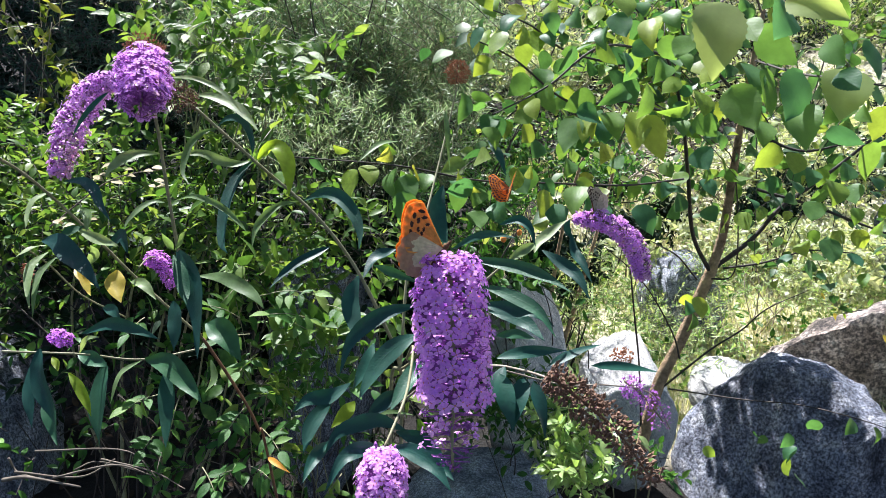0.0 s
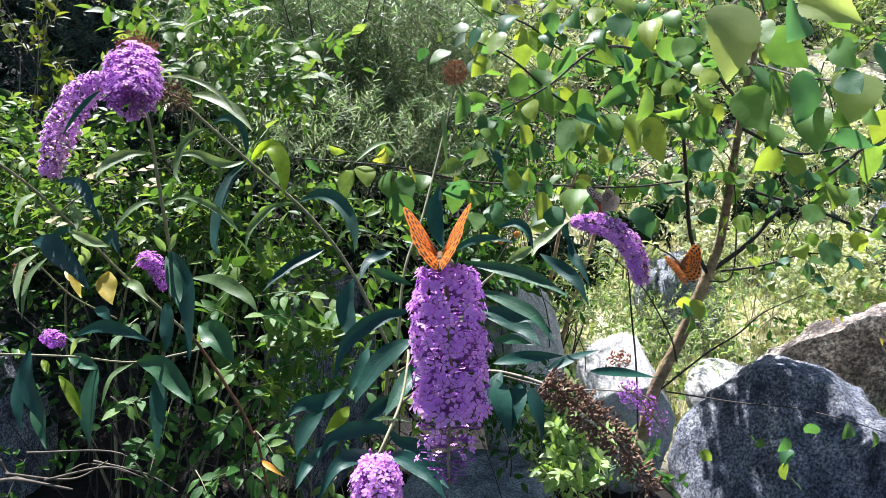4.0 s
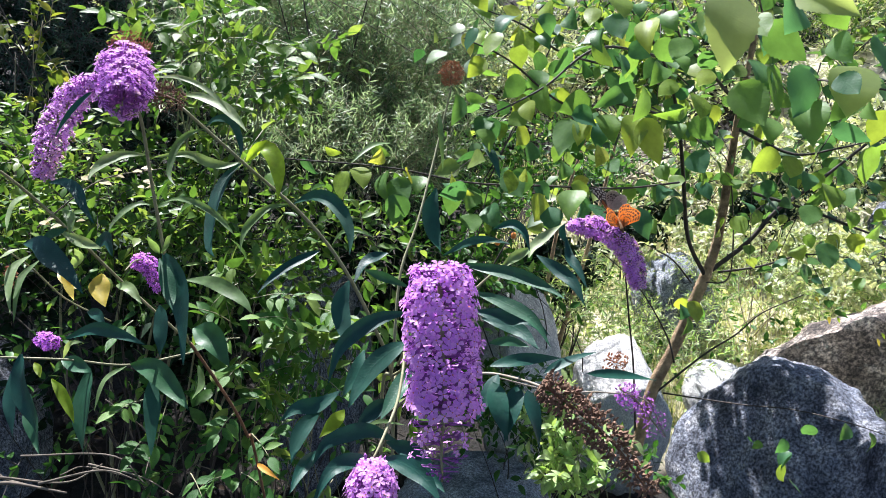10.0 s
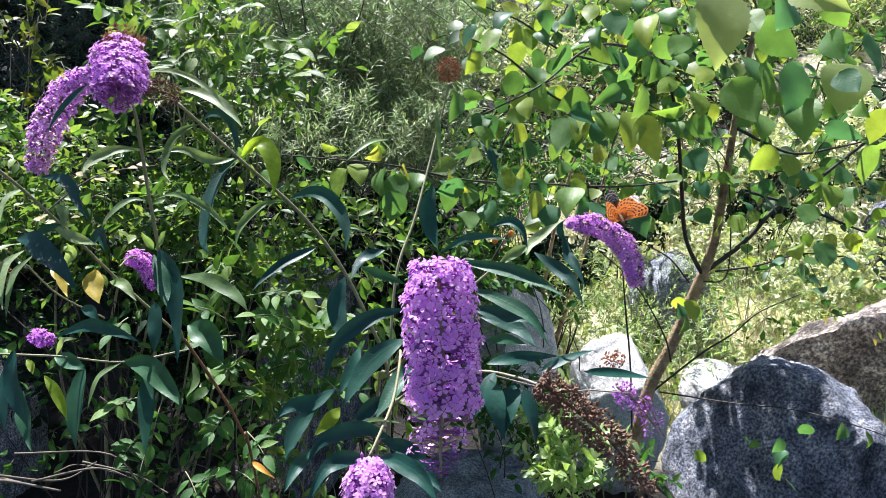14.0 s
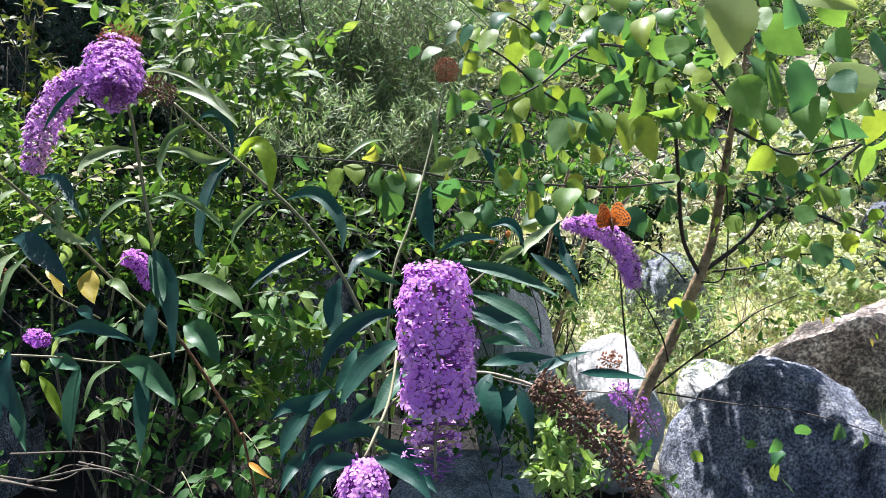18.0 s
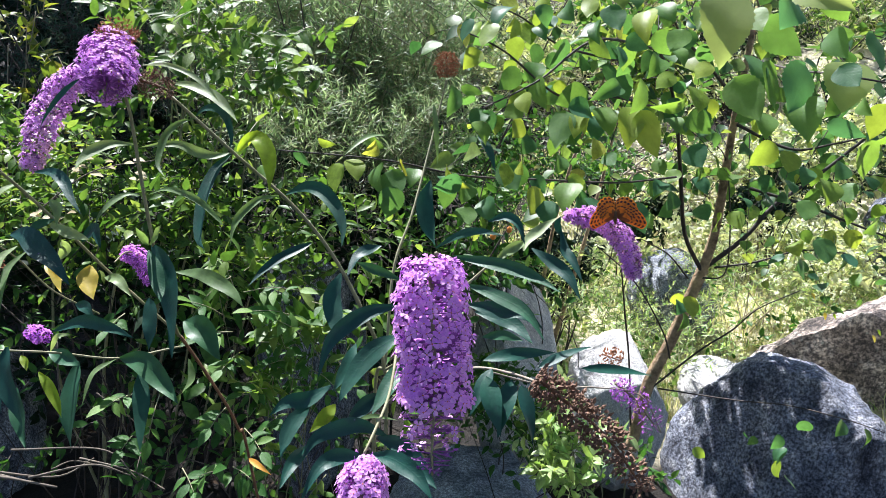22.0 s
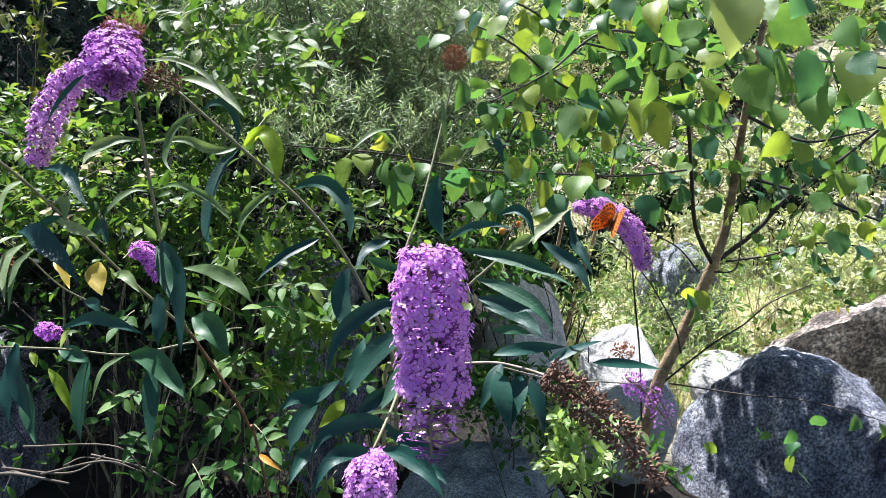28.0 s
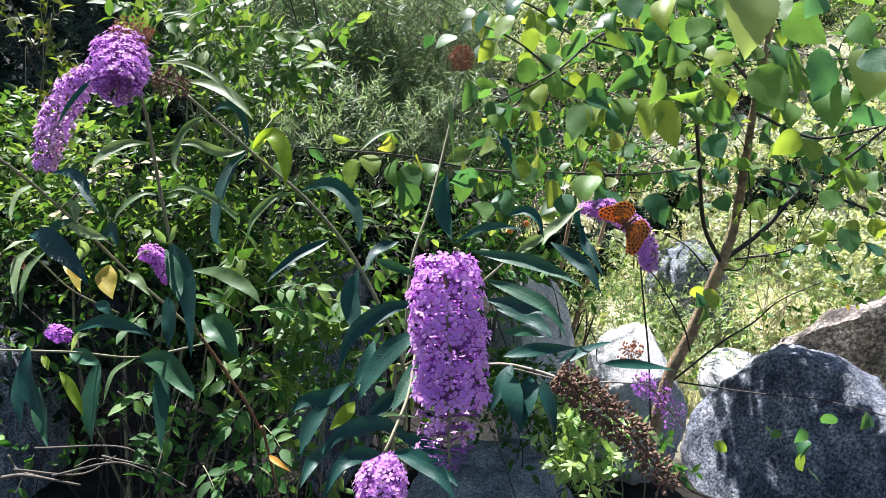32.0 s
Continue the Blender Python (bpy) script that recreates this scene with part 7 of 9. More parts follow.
def butterfly(name, label, up_mats, fore_under, hind_mats, body_m, base_m, size=1.0):
    """Body along +y with its back to +z; each forewing carries its hindwing and turns about the body."""
    root = thing(name, (0, 0, 0), label, "butterfly", "butterflies")
    body = [tube([(0, -0.0165, -0.001), (0, -0.011, 0), (0, -0.004, 0.0006)], 0.0011, 0.0019, 10, 8),
            tube([(0, -0.005, 0.0006), (0, 0.0, 0.001), (0, 0.005, 0.0008)], 0.0022, 0.0021, 8, 8),
            tube([(0, 0.005, 0.0006), (0, 0.0065, 0.0005), (0, 0.0085, 0.0002)], 0.0015, 0.0009, 6, 8)]
    part("body", join(body), body_m, root)
    for s_ in (1, -1):
        part("antenna", join([tube([(0.0004 * s_, 0.008, 0.001), (0.003 * s_, 0.013, 0.003), (0.0062 * s_, 0.019, 0.004)], 0.00018, 0.00018, 8, 4),
                              tube([(0.006 * s_, 0.0186, 0.004), (0.0068 * s_, 0.0202, 0.0041)], 0.0004, 0.0005, 3, 5)]), M_TWIG, root)
        for q in range(3):
            part("leg", tube([(0.0012 * s_, 0.004 - q * 0.004, -0.001), (0.004 * s_, 0.006 - q * 0.006, -0.002), (0.006 * s_, 0.007 - q * 0.008, -0.006)], 0.0002, 0.00015, 5, 4), M_TWIG, root)
    wings, k = [], size
    for s_, nm in ((1, "right_wing"), (-1, "left_wing")):
        fg = join([wing_geo(40, -32, lambda u: k * fore_r(u), 52, 76, with_base(fore_marks), s_, 0.0003, False),
                   tuple(x if i < 2 else [m + 2 for m in x] for i, x in enumerate(wing_geo(40, -32, lambda u: k * fore_r(u), 52, 76, lambda u, w: fore_marks(u, w) if 0.46 < w < 0.86 else 0, s_, 0.0, True)))])
        w = part(nm, fg, up_mats + fore_under + [base_m], root, smooth=False)
        hg = join([wing_geo(6, -78, lambda u: k * hind_r(u), 44, 60, with_base(hind_marks), s_, -0.0002, False),
                   tuple(x if i < 2 else [m + 2 for m in x] for i, x in enumerate(wing_geo(6, -78, lambda u: k * hind_r(u), 44, 60, hind_under, s_, -0.0005, True)))])
        part("hindwing", hg, up_mats + hind_mats + [base_m], w, smooth=False)
        wings.append(w)
    return root, wings[0], wings[1]


FRIT = "orange butterfly with black spots and pale green underwings"
M_WING = petal_mat("orange wing", (0.84, 0.23, 0.015), (0.94, 0.31, 0.025), 0.42)
M_WING_BASE = petal_mat("dusky wing root", (0.2, 0.06, 0.012), (0.32, 0.1, 0.018), 0.25)
M_WING_DARK = petal_mat("black wing spot", (0.03, 0.015, 0.01), (0.05, 0.02, 0.01), 0.15)
M_WING_UNDER = petal_mat("orange underwing", (0.88, 0.4, 0.07), (0.94, 0.48, 0.11), 0.4)
M_WING_PALE = petal_mat("pale green underwing", (0.7, 0.64, 0.34), (0.8, 0.74, 0.46), 0.12)
M_WING_BAND = petal_mat("brown underwing margin", (0.46, 0.3, 0.16), (0.62, 0.43, 0.24), 0.25)
M_WING_CHECK = petal_mat("pale wing check", (0.5, 0.45, 0.38), (0.64, 0.58, 0.5), 0.3)
M_WING_ASH = petal_mat("ash grey underwing", (0.34, 0.32, 0.26), (0.48, 0.46, 0.38), 0.35)
M_FUR = plain_mat("tawny fur", (0.08, 0.04, 0.015), (0.2, 0.1, 0.04), 900, 0.9)
FLY_A = butterfly("butterfly", FRIT, [M_WING, M_WING_DARK], [M_WING_UNDER, M_WING_DARK], [M_WING_PALE, M_WING_BAND], M_FUR, M_WING_BASE)
FLY_B = butterfly("butterfly", FRIT, [M_WING, M_WING_DARK], [M_WING_UNDER, M_WING_DARK], [M_WING_PALE, M_WING_BAND], M_FUR, M_WING_BASE, 0.84)
FLY_C = butterfly("butterfly", "pale grey-brown butterfly with dark checkered wings", [M_WING_DARK, M_WING_CHECK], [M_WING_ASH, M_WING_DARK], [M_WING_ASH, M_WING_CHECK], M_FUR, M_WING_BASE, 0.84)


def perch(p, head, back):
    """The pose of a butterfly at p from the ways of its head and its back."""
    y = Vector(head).normalized()
    z = Vector(back) - y * Vector(back).dot(y)
    z.normalize()
    m = Matrix((y.cross(z), y, z)).transposed().to_4x4()
    m.translation = Vector(p)
    return m


def wing_pose(side, lift, sweep):
    """A wing's pose on its body: side 1 right or -1 left, lifted and drawn back by degrees."""
    return pose(0.0012 * side, 0.002, 0.0012, 0, -lift * side, 0) @ pose(0, 0, 0, 0, 0, -sweep * side)


HOME = {}


def offset(ob, x, y, z):
    """A part's pose, moved by the wind from where it was built."""
    HOME.setdefault(ob, ob.location.copy())
    return Matrix.Translation(HOME[ob] + Vector((x, y, z)))


def motions():
    up = (0, -0.15, 1)
    walk(FLY_A[0], [
        (0, perch((-0.006, 0.409, 1.346), (0.64, 0.1, 0.77), (-0.77, -0.2, 0.64))),
        (1.5, perch((-0.006, 0.412, 1.345), (0.66, 0.15, 0.75), (-0.75, -0.2, 0.66))),
        (2, perch((-0.006, 0.413, 1.345), (0.65, 0.3, 0.65), (-0.65, -0.2, 0.7))),
        (2.5, perch((-0.006, 0.414, 1.344), (0.6, 0.5, 0.5), (-0.4, -0.2, 0.8))),
        (3, perch((-0.005, 0.416, 1.345), (0.5, 0.7, 0.25), (-0.2, -0.25, 0.9))),
        (3.5, perch((-0.004, 0.417, 1.343), (0.35, 0.8, 0.2), (-0.1, -0.25, 0.9))),
        (4.5, perch((-0.01, 0.418, 1.342), (-0.4, 0.8, 0.0), (0.0, -0.2, 1))),
        (5.5, perch((-0.021, 0.418, 1.338), (-0.9, 0.3, -0.25), (0.0, 0.1, 1))),
        (6, perch((-0.022, 0.419, 1.337), (-0.92, 0.3, 0.22), (0.2, 0.1, 1))),
        (6.5, perch((-0.025, 0.42, 1.336), (-0.92, 0.2, 0.15), (0.15, 0.1, 1))),
        (7, perch((-0.026, 0.422, 1.334), (-0.93, 0.15, 0.12), (0.1, 0.08, 1))),
        (7.5, perch((-0.028, 0.422, 1.336), (-0.93, 0.1, 0.12), (0.1, 0.08, 1))),
        (8, perch((-0.027, 0.422, 1.335), (-0.9, 0.1, 0.15), (0.1, 0.05, 1))),
        (8.3, perch((-0.029, 0.422, 1.338), (-0.85, -0.1, -0.55), (-0.35, -0.25, 1))),
        (8.4, perch((-0.043, 0.424, 1.345), (-0.8, -0.3, -0.3), (0, -0.35, 1))),
        (8.5, perch((-0.067, 0.421, 1.334), (-0.8, -0.3, -0.5), (0, -0.35, 1))),
        (8.6, perch((-0.107, 0.412, 1.299), (-0.75, -0.3, -0.6), (0, -0.45, 1))),
        (8.7, perch((-0.152, 0.412, 1.256), (-0.75, -0.2, -0.6), (0, -0.4, 1))),
        (8.8, perch((-0.204, 0.411, 1.211), (-0.8, 0, -0.5), up)),
        (8.9, perch((-0.269, 0.416, 1.151), (-0.9, 0, -0.3), up)),
        (9.2, perch((-0.9, 0.5, 0.6), (-1, 0, -0.2), up)),
        (10, perch((-2.4, 0.6, 0.5), (-1, 0, 0.1), up)),
        (32, perch((-2.4, 0.6, 0.5), (-1, 0, 0.1), up)),
    ])
    walk(FLY_A[1], [
        (0, wing_pose(1, 86, 13)),
        (1.5, wing_pose(1, 80, 13)),
        (2, wing_pose(1, 66, 13)),
        (2.5, wing_pose(1, 56, 13)),
        (3, wing_pose(1, 50, 13)),
        (3.5, wing_pose(1, 54, 13)),
        (4.5, wing_pose(1, 56, 6)),
        (5.5, wing_pose(1, 58, 0)),
        (6, wing_pose(1, 60, 0)),
        (6.5, wing_pose(1, 58, 0)),
        (7, wing_pose(1, 58, 0)),
        (7.5, wing_pose(1, 62, 6)),
        (8, wing_pose(1, 74, 13)),
        (8.3, wing_pose(1, 62, 8)),
        (8.4, wing_pose(1, 22, 0)),
        (8.5, wing_pose(1, 28, 0)),
        (8.6, wing_pose(1, 22, 0)),
        (8.7, wing_pose(1, 50, 0)),
        (8.8, wing_pose(1, 15, 0)),
        (8.9, wing_pose(1, 60, 0)),
        (9.2, wing_pose(1, 30, 0)),
        (10, wing_pose(1, 70, 0)),
        (32, wing_pose(1, 70, 0)),
    ])
    walk(FLY_A[2], [
        (0, wing_pose(-1, 86, 13)),
        (1.5, wing_pose(-1, 80, 13)),
        (2, wing_pose(-1, 66, 13)),
        (2.5, wing_pose(-1, 56, 13)),
        (3, wing_pose(-1, 50, 13)),
        (3.5, wing_pose(-1, 54, 13)),
        (4.5, wing_pose(-1, 56, 6)),
        (5.5, wing_pose(-1, 58, 0)),
        (6, wing_pose(-1, 60, 0)),
        (6.5, wing_pose(-1, 58, 0)),
        (7, wing_pose(-1, 58, 0)),
        (7.5, wing_pose(-1, 62, 6)),
        (8, wing_pose(-1, 74, 13)),
        (8.3, wing_pose(-1, 62, 8)),
        (8.4, wing_pose(-1, 22, 0)),
        (8.5, wing_pose(-1, 28, 0)),
        (8.6, wing_pose(-1, 22, 0)),
        (8.7, wing_pose(-1, 50, 0)),
        (8.8, wing_pose(-1, 15, 0)),
        (8.9, wing_pose(-1, 60, 0)),
        (9.2, wing_pose(-1, 30, 0)),
        (10, wing_pose(-1, 70, 0)),
        (32, wing_pose(-1, 70, 0)),
    ])
    dn, fc = (0, -0.6, -0.75), (0, -0.75, 0.6)
    flat_h, flat_b = (0, -0.3, -0.95), (0, -0.95, 0.3)
    R, L = (0.8, -0.3, 0.1), (-0.8, -0.3, 0.1)
    walk(FLY_B[0], [
        (0, perch((0.079, 0.875, 1.311), (0.3, 0.5, 0.7), (-0.7, -0.6, 0.4))),
        (0.1, perch((0.08, 0.778, 1.334), (0.3, 0.3, 0.8), up)),
        (0.2, perch((0.099, 0.776, 1.326), (0.5, 0.3, 0.6), up)),
        (0.3, perch((0.107, 0.778, 1.334), (0.5, 0.3, 0.6), up)),
        (0.4, perch((0.083, 0.782, 1.347), (0.2, 0.6, 0.5), up)),
        (0.5, perch((0.077, 0.782, 1.351), (0.4, 0.5, 0.4), up)),
        (0.6, perch((0.081, 0.778, 1.329), (0.2, 0.4, 0.7), (-0.3, -0.9, 0.4))),
        (0.7, perch((0.069, 0.778, 1.331), (0.6, 0.4, 0.3), up)),
        (0.8, perch((0.079, 0.775, 1.315), (0.4, 0.3, 0.7), (-0.2, -0.9, 0.4))),
        (1.0, perch((0.091, 0.777, 1.317), (0.6, 0.3, 0.4), (-0.3, -0.8, 0.5))),
        (1.2, perch((0.102, 0.776, 1.312), (0.5, 0.3, 0.7), (-0.3, -0.9, 0.4))),
        (1.5, perch((0.104, 0.775, 1.309), (0.7, 0.3, 0.3), up)),
        (1.7, perch((0.129, 0.75, 1.289), R, up)),
        (1.9, perch((0.135, 0.729, 1.284), L, (-0.2, -0.9, 0.5))),
        (2.0, perch((0.092, 0.622, 1.311), (-0.3, 0.3, 0.8), (0.2, -0.9, 0.4))),
        (2.2, perch((0.101, 0.632, 1.309), (0.2, 0.4, 0.7), (-0.6, -0.6, 0.5))),
        (2.3, perch((0.11, 0.724, 1.303), (0.5, 0.3, 0.7), (-0.2, -0.9, 0.4))),
        (2.4, perch((0.095, 0.738, 1.317), (0.7, 0.3, 0.4), up)),
        (2.6, perch((0.1, 0.737, 1.312), (0.7, 0.3, 0.3), up)),
        (2.8, perch((0.125, 0.724, 1.299), R, up)),
        (3.0, perch((0.152, 0.703, 1.292), (0.6, 0.5, 0.4), up)),
        (3.2, perch((0.186, 0.691, 1.241), R, up)),
        (3.4, perch((0.234, 0.692, 1.202), R, (0, -0.5, 0.8))),
        (3.5, perch((0.218, 0.697, 1.219), (0.2, 0.4, 0.8), (0.7, -0.5, 0.4))),
        (4.0, perch((0.25, 0.707, 1.257), (-0.3, 0.3, 0.6), up)),
        (4.5, perch((0.238, 0.714, 1.281), (-0.7, 0.3, 0.3), up)),
        (5.0, perch((0.214, 0.712, 1.275), (-0.6, -0.2, 0.6), (0.4, -0.8, 0.4))),
        (5.5, perch((0.208, 0.708, 1.274), (-0.55, -0.3, 0.7), (0.5, -0.85, 0.3))),
        (5.8, perch((0.206, 0.709, 1.277), (-0.7, -0.1, 0.6), (0.5, -0.7, 0.5))),
        (6.0, perch((0.202, 0.709, 1.277), (-0.75, -0.2, 0.5), (0.45, -0.75, 0.5))),
        (6.5, perch((0.201, 0.711, 1.278), (-0.75, -0.2, 0.5), (0.45, -0.75, 0.5))),
        (6.7, perch((0.223, 0.713, 1.285), (-0.3, 0.2, 0.9), (0.7, -0.5, 0.3))),
        (6.9, perch((0.262, 0.719, 1.284), (0.5, 0.1, 0.7), (0, -0.6, 0.6))),
        (7.0, perch((0.237, 0.705, 1.268), (0.15, 0.1, 0.95), (0.05, -0.95, 0.2))),
        (7.1, perch((0.212, 0.707, 1.277), (-0.4, 0, 0.7), (0.4, -0.6, 0.5))),
        (7.3, perch((0.172, 0.706, 1.272), (-0.3, -0.3, 0.5), (0.2, -0.9, 0.5))),
        (7.5, perch((0.157, 0.712, 1.297), (0.3, 0.1, 0.6), (0.1, -0.9, 0.4))),
        (7.7, perch((0.177, 0.716, 1.295), (0.4, -0.3, -0.4), (0.3, -0.7, 0.6))),
        (8.0, perch((0.187, 0.722, 1.299), dn, (0.5, -0.4, 0.8))),
        (8.2, perch((0.19, 0.722, 1.301), dn, (0.2, -0.6, 0.8))),
        (9, perch((0.184, 0.722, 1.296), (0.2, -0.75, -0.6), (0.4, -0.5, 0.78))),
        (10, perch((0.192, 0.722, 1.298), (0.1, -0.8, -0.6), (-0.2, -0.55, 0.82))),
        (11, perch((0.193, 0.723, 1.297), (0.15, -0.8, -0.6), (-0.1, -0.55, 0.8))),
        (12, perch((0.193, 0.724, 1.296), (0.1, -0.8, -0.6), (-0.15, -0.55, 0.8))),
        (13, perch((0.196, 0.725, 1.298), (0.05, -0.8, -0.6), (-0.2, -0.55, 0.82))),
        (14, perch((0.196, 0.727, 1.302), (0.2, -0.75, -0.65), (-0.1, -0.6, 0.78))),
        (14.5, perch((0.196, 0.726, 1.302), (0.25, -0.5, -0.8), (0.2, -0.8, 0.5))),
        (16.5, perch((0.196, 0.727, 1.301), (0.3, -0.55, -0.75), (0.5, -0.65, 0.6))),
        (17, perch((0.194, 0.727, 1.299), (0.3, -0.55, -0.75), (0.5, -0.65, 0.6))),
        (17.5, perch((0.191, 0.727, 1.3), (0.15, -0.5, -0.8), (0.1, -0.8, 0.5))),
        (18, perch((0.189, 0.727, 1.298), dn, (-0.2, -0.6, 0.8))),
        (19, perch((0.185, 0.728, 1.299), (0, -0.75, -0.65), (-0.2, -0.6, 0.8))),
        (20, perch((0.185, 0.729, 1.3), (0.05, -0.7, -0.65), (-0.2, -0.6, 0.8))),
        (21, perch((0.188, 0.731, 1.3), (0.1, -0.45, -0.85), (-0.1, -0.75, 0.6))),
        (22, perch((0.192, 0.732, 1.3), flat_h, flat_b)),
        (23, perch((0.194, 0.733, 1.3), flat_h, flat_b)),
        (24, perch((0.192, 0.733, 1.3), (0.05, -0.3, -0.95), flat_b)),
        (25, perch((0.191, 0.734, 1.296), (0.05, -0.3, -0.95), flat_b)),
        (25.5, perch((0.192, 0.735, 1.296), flat_h, flat_b)),
        (27.5, perch((0.182, 0.732, 1.284), (-0.4, -0.3, -0.85), (0, -0.9, 0.35))),
        (28, perch((0.178, 0.732, 1.283), (-0.45, -0.35, -0.8), (-0.35, -0.8, 0.4))),
        (28.5, perch((0.177, 0.733, 1.283), (-0.5, -0.3, -0.8), (0, -0.9, 0.4))),
        (29, perch((0.177, 0.733, 1.281), (-0.5, -0.3, -0.8), (0, -0.9, 0.35))),
        (30, perch((0.177, 0.732, 1.279), (-0.55, -0.3, -0.75), (-0.3, -0.85, 0.35))),
        (31, perch((0.179, 0.733, 1.284), (-0.7, -0.3, -0.6), (0, -0.9, 0.35))),
        (31.5, perch((0.181, 0.734, 1.283), (-0.85, -0.3, -0.4), (-0.1, -0.9, 0.3))),
        (32, perch((0.183, 0.734, 1.282), (-0.8, -0.3, -0.52), (0, -0.95, 0.3))),
    ])
    walk(FLY_B[1], [
        (0, wing_pose(1, 45, 14)),
        (0.1, wing_pose(1, 75, 14)),
        (0.2, wing_pose(1, 40, 14)),
        (0.3, wing_pose(1, -10, 14)),
        (0.4, wing_pose(1, 60, 14)),
        (0.5, wing_pose(1, 80, 14)),
        (0.6, wing_pose(1, 15, 14)),
        (0.7, wing_pose(1, 78, 14)),
        (0.8, wing_pose(1, 20, 14)),
        (1.0, wing_pose(1, 55, 14)),
        (1.2, wing_pose(1, 20, 14)),
        (1.5, wing_pose(1, 76, 14)),
        (1.7, wing_pose(1, 5, 14)),
        (1.9, wing_pose(1, 20, 14)),
        (2.0, wing_pose(1, 30, 14)),
        (2.2, wing_pose(1, 50, 14)),
        (2.3, wing_pose(1, 15, 14)),
        (2.4, wing_pose(1, 78, 14)),
        (2.6, wing_pose(1, 76, 14)),
        (2.8, wing_pose(1, 10, 14)),
        (3.0, wing_pose(1, 72, 14)),
        (3.2, wing_pose(1, 0, 14)),
        (3.4, wing_pose(1, 15, 14)),
        (3.5, wing_pose(1, 60, 14)),
        (4.0, wing_pose(1, 20, 14)),
        (4.5, wing_pose(1, 60, 14)),
        (5.0, wing_pose(1, 20, 14)),
        (5.5, wing_pose(1, 16, 14)),
        (5.8, wing_pose(1, 45, 14)),
        (6.0, wing_pose(1, 24, 14)),
        (6.5, wing_pose(1, 30, 14)),
        (6.7, wing_pose(1, 40, 14)),
        (6.9, wing_pose(1, 70, 14)),
        (7.0, wing_pose(1, 15, 14)),
        (7.1, wing_pose(1, 60, 14)),
        (7.3, wing_pose(1, 12, 14)),
        (7.5, wing_pose(1, 15, 14)),
        (7.7, wing_pose(1, 30, 14)),
        (8.0, wing_pose(1, 60, 14)),
        (8.2, wing_pose(1, 68, 14)),
        (9, wing_pose(1, 70, 14)),
        (10, wing_pose(1, 58, 14)),
        (11, wing_pose(1, 62, 14)),
        (12, wing_pose(1, 60, 14)),
        (13, wing_pose(1, 60, 14)),
        (14, wing_pose(1, 48, 14)),
        (14.5, wing_pose(1, 32, 14)),
        (16.5, wing_pose(1, 50, 14)),
        (17, wing_pose(1, 52, 14)),
        (17.5, wing_pose(1, 30, 14)),
        (18, wing_pose(1, 58, 14)),
        (19, wing_pose(1, 60, 14)),
        (20, wing_pose(1, 58, 14)),
        (21, wing_pose(1, 44, 14)),
        (22, wing_pose(1, 20, 14)),
        (23, wing_pose(1, 20, 14)),
        (24, wing_pose(1, 20, 14)),
        (25, wing_pose(1, 24, 14)),
        (25.5, wing_pose(1, 24, 14)),
        (27.5, wing_pose(1, 12, 2)),
        (28, wing_pose(1, 64, 2)),
        (28.5, wing_pose(1, 22, 2)),
        (29, wing_pose(1, 42, 2)),
        (30, wing_pose(1, 62, 2)),
        (31, wing_pose(1, 28, 2)),
        (31.5, wing_pose(1, 12, 2)),
        (32, wing_pose(1, 12, 2)),
    ])
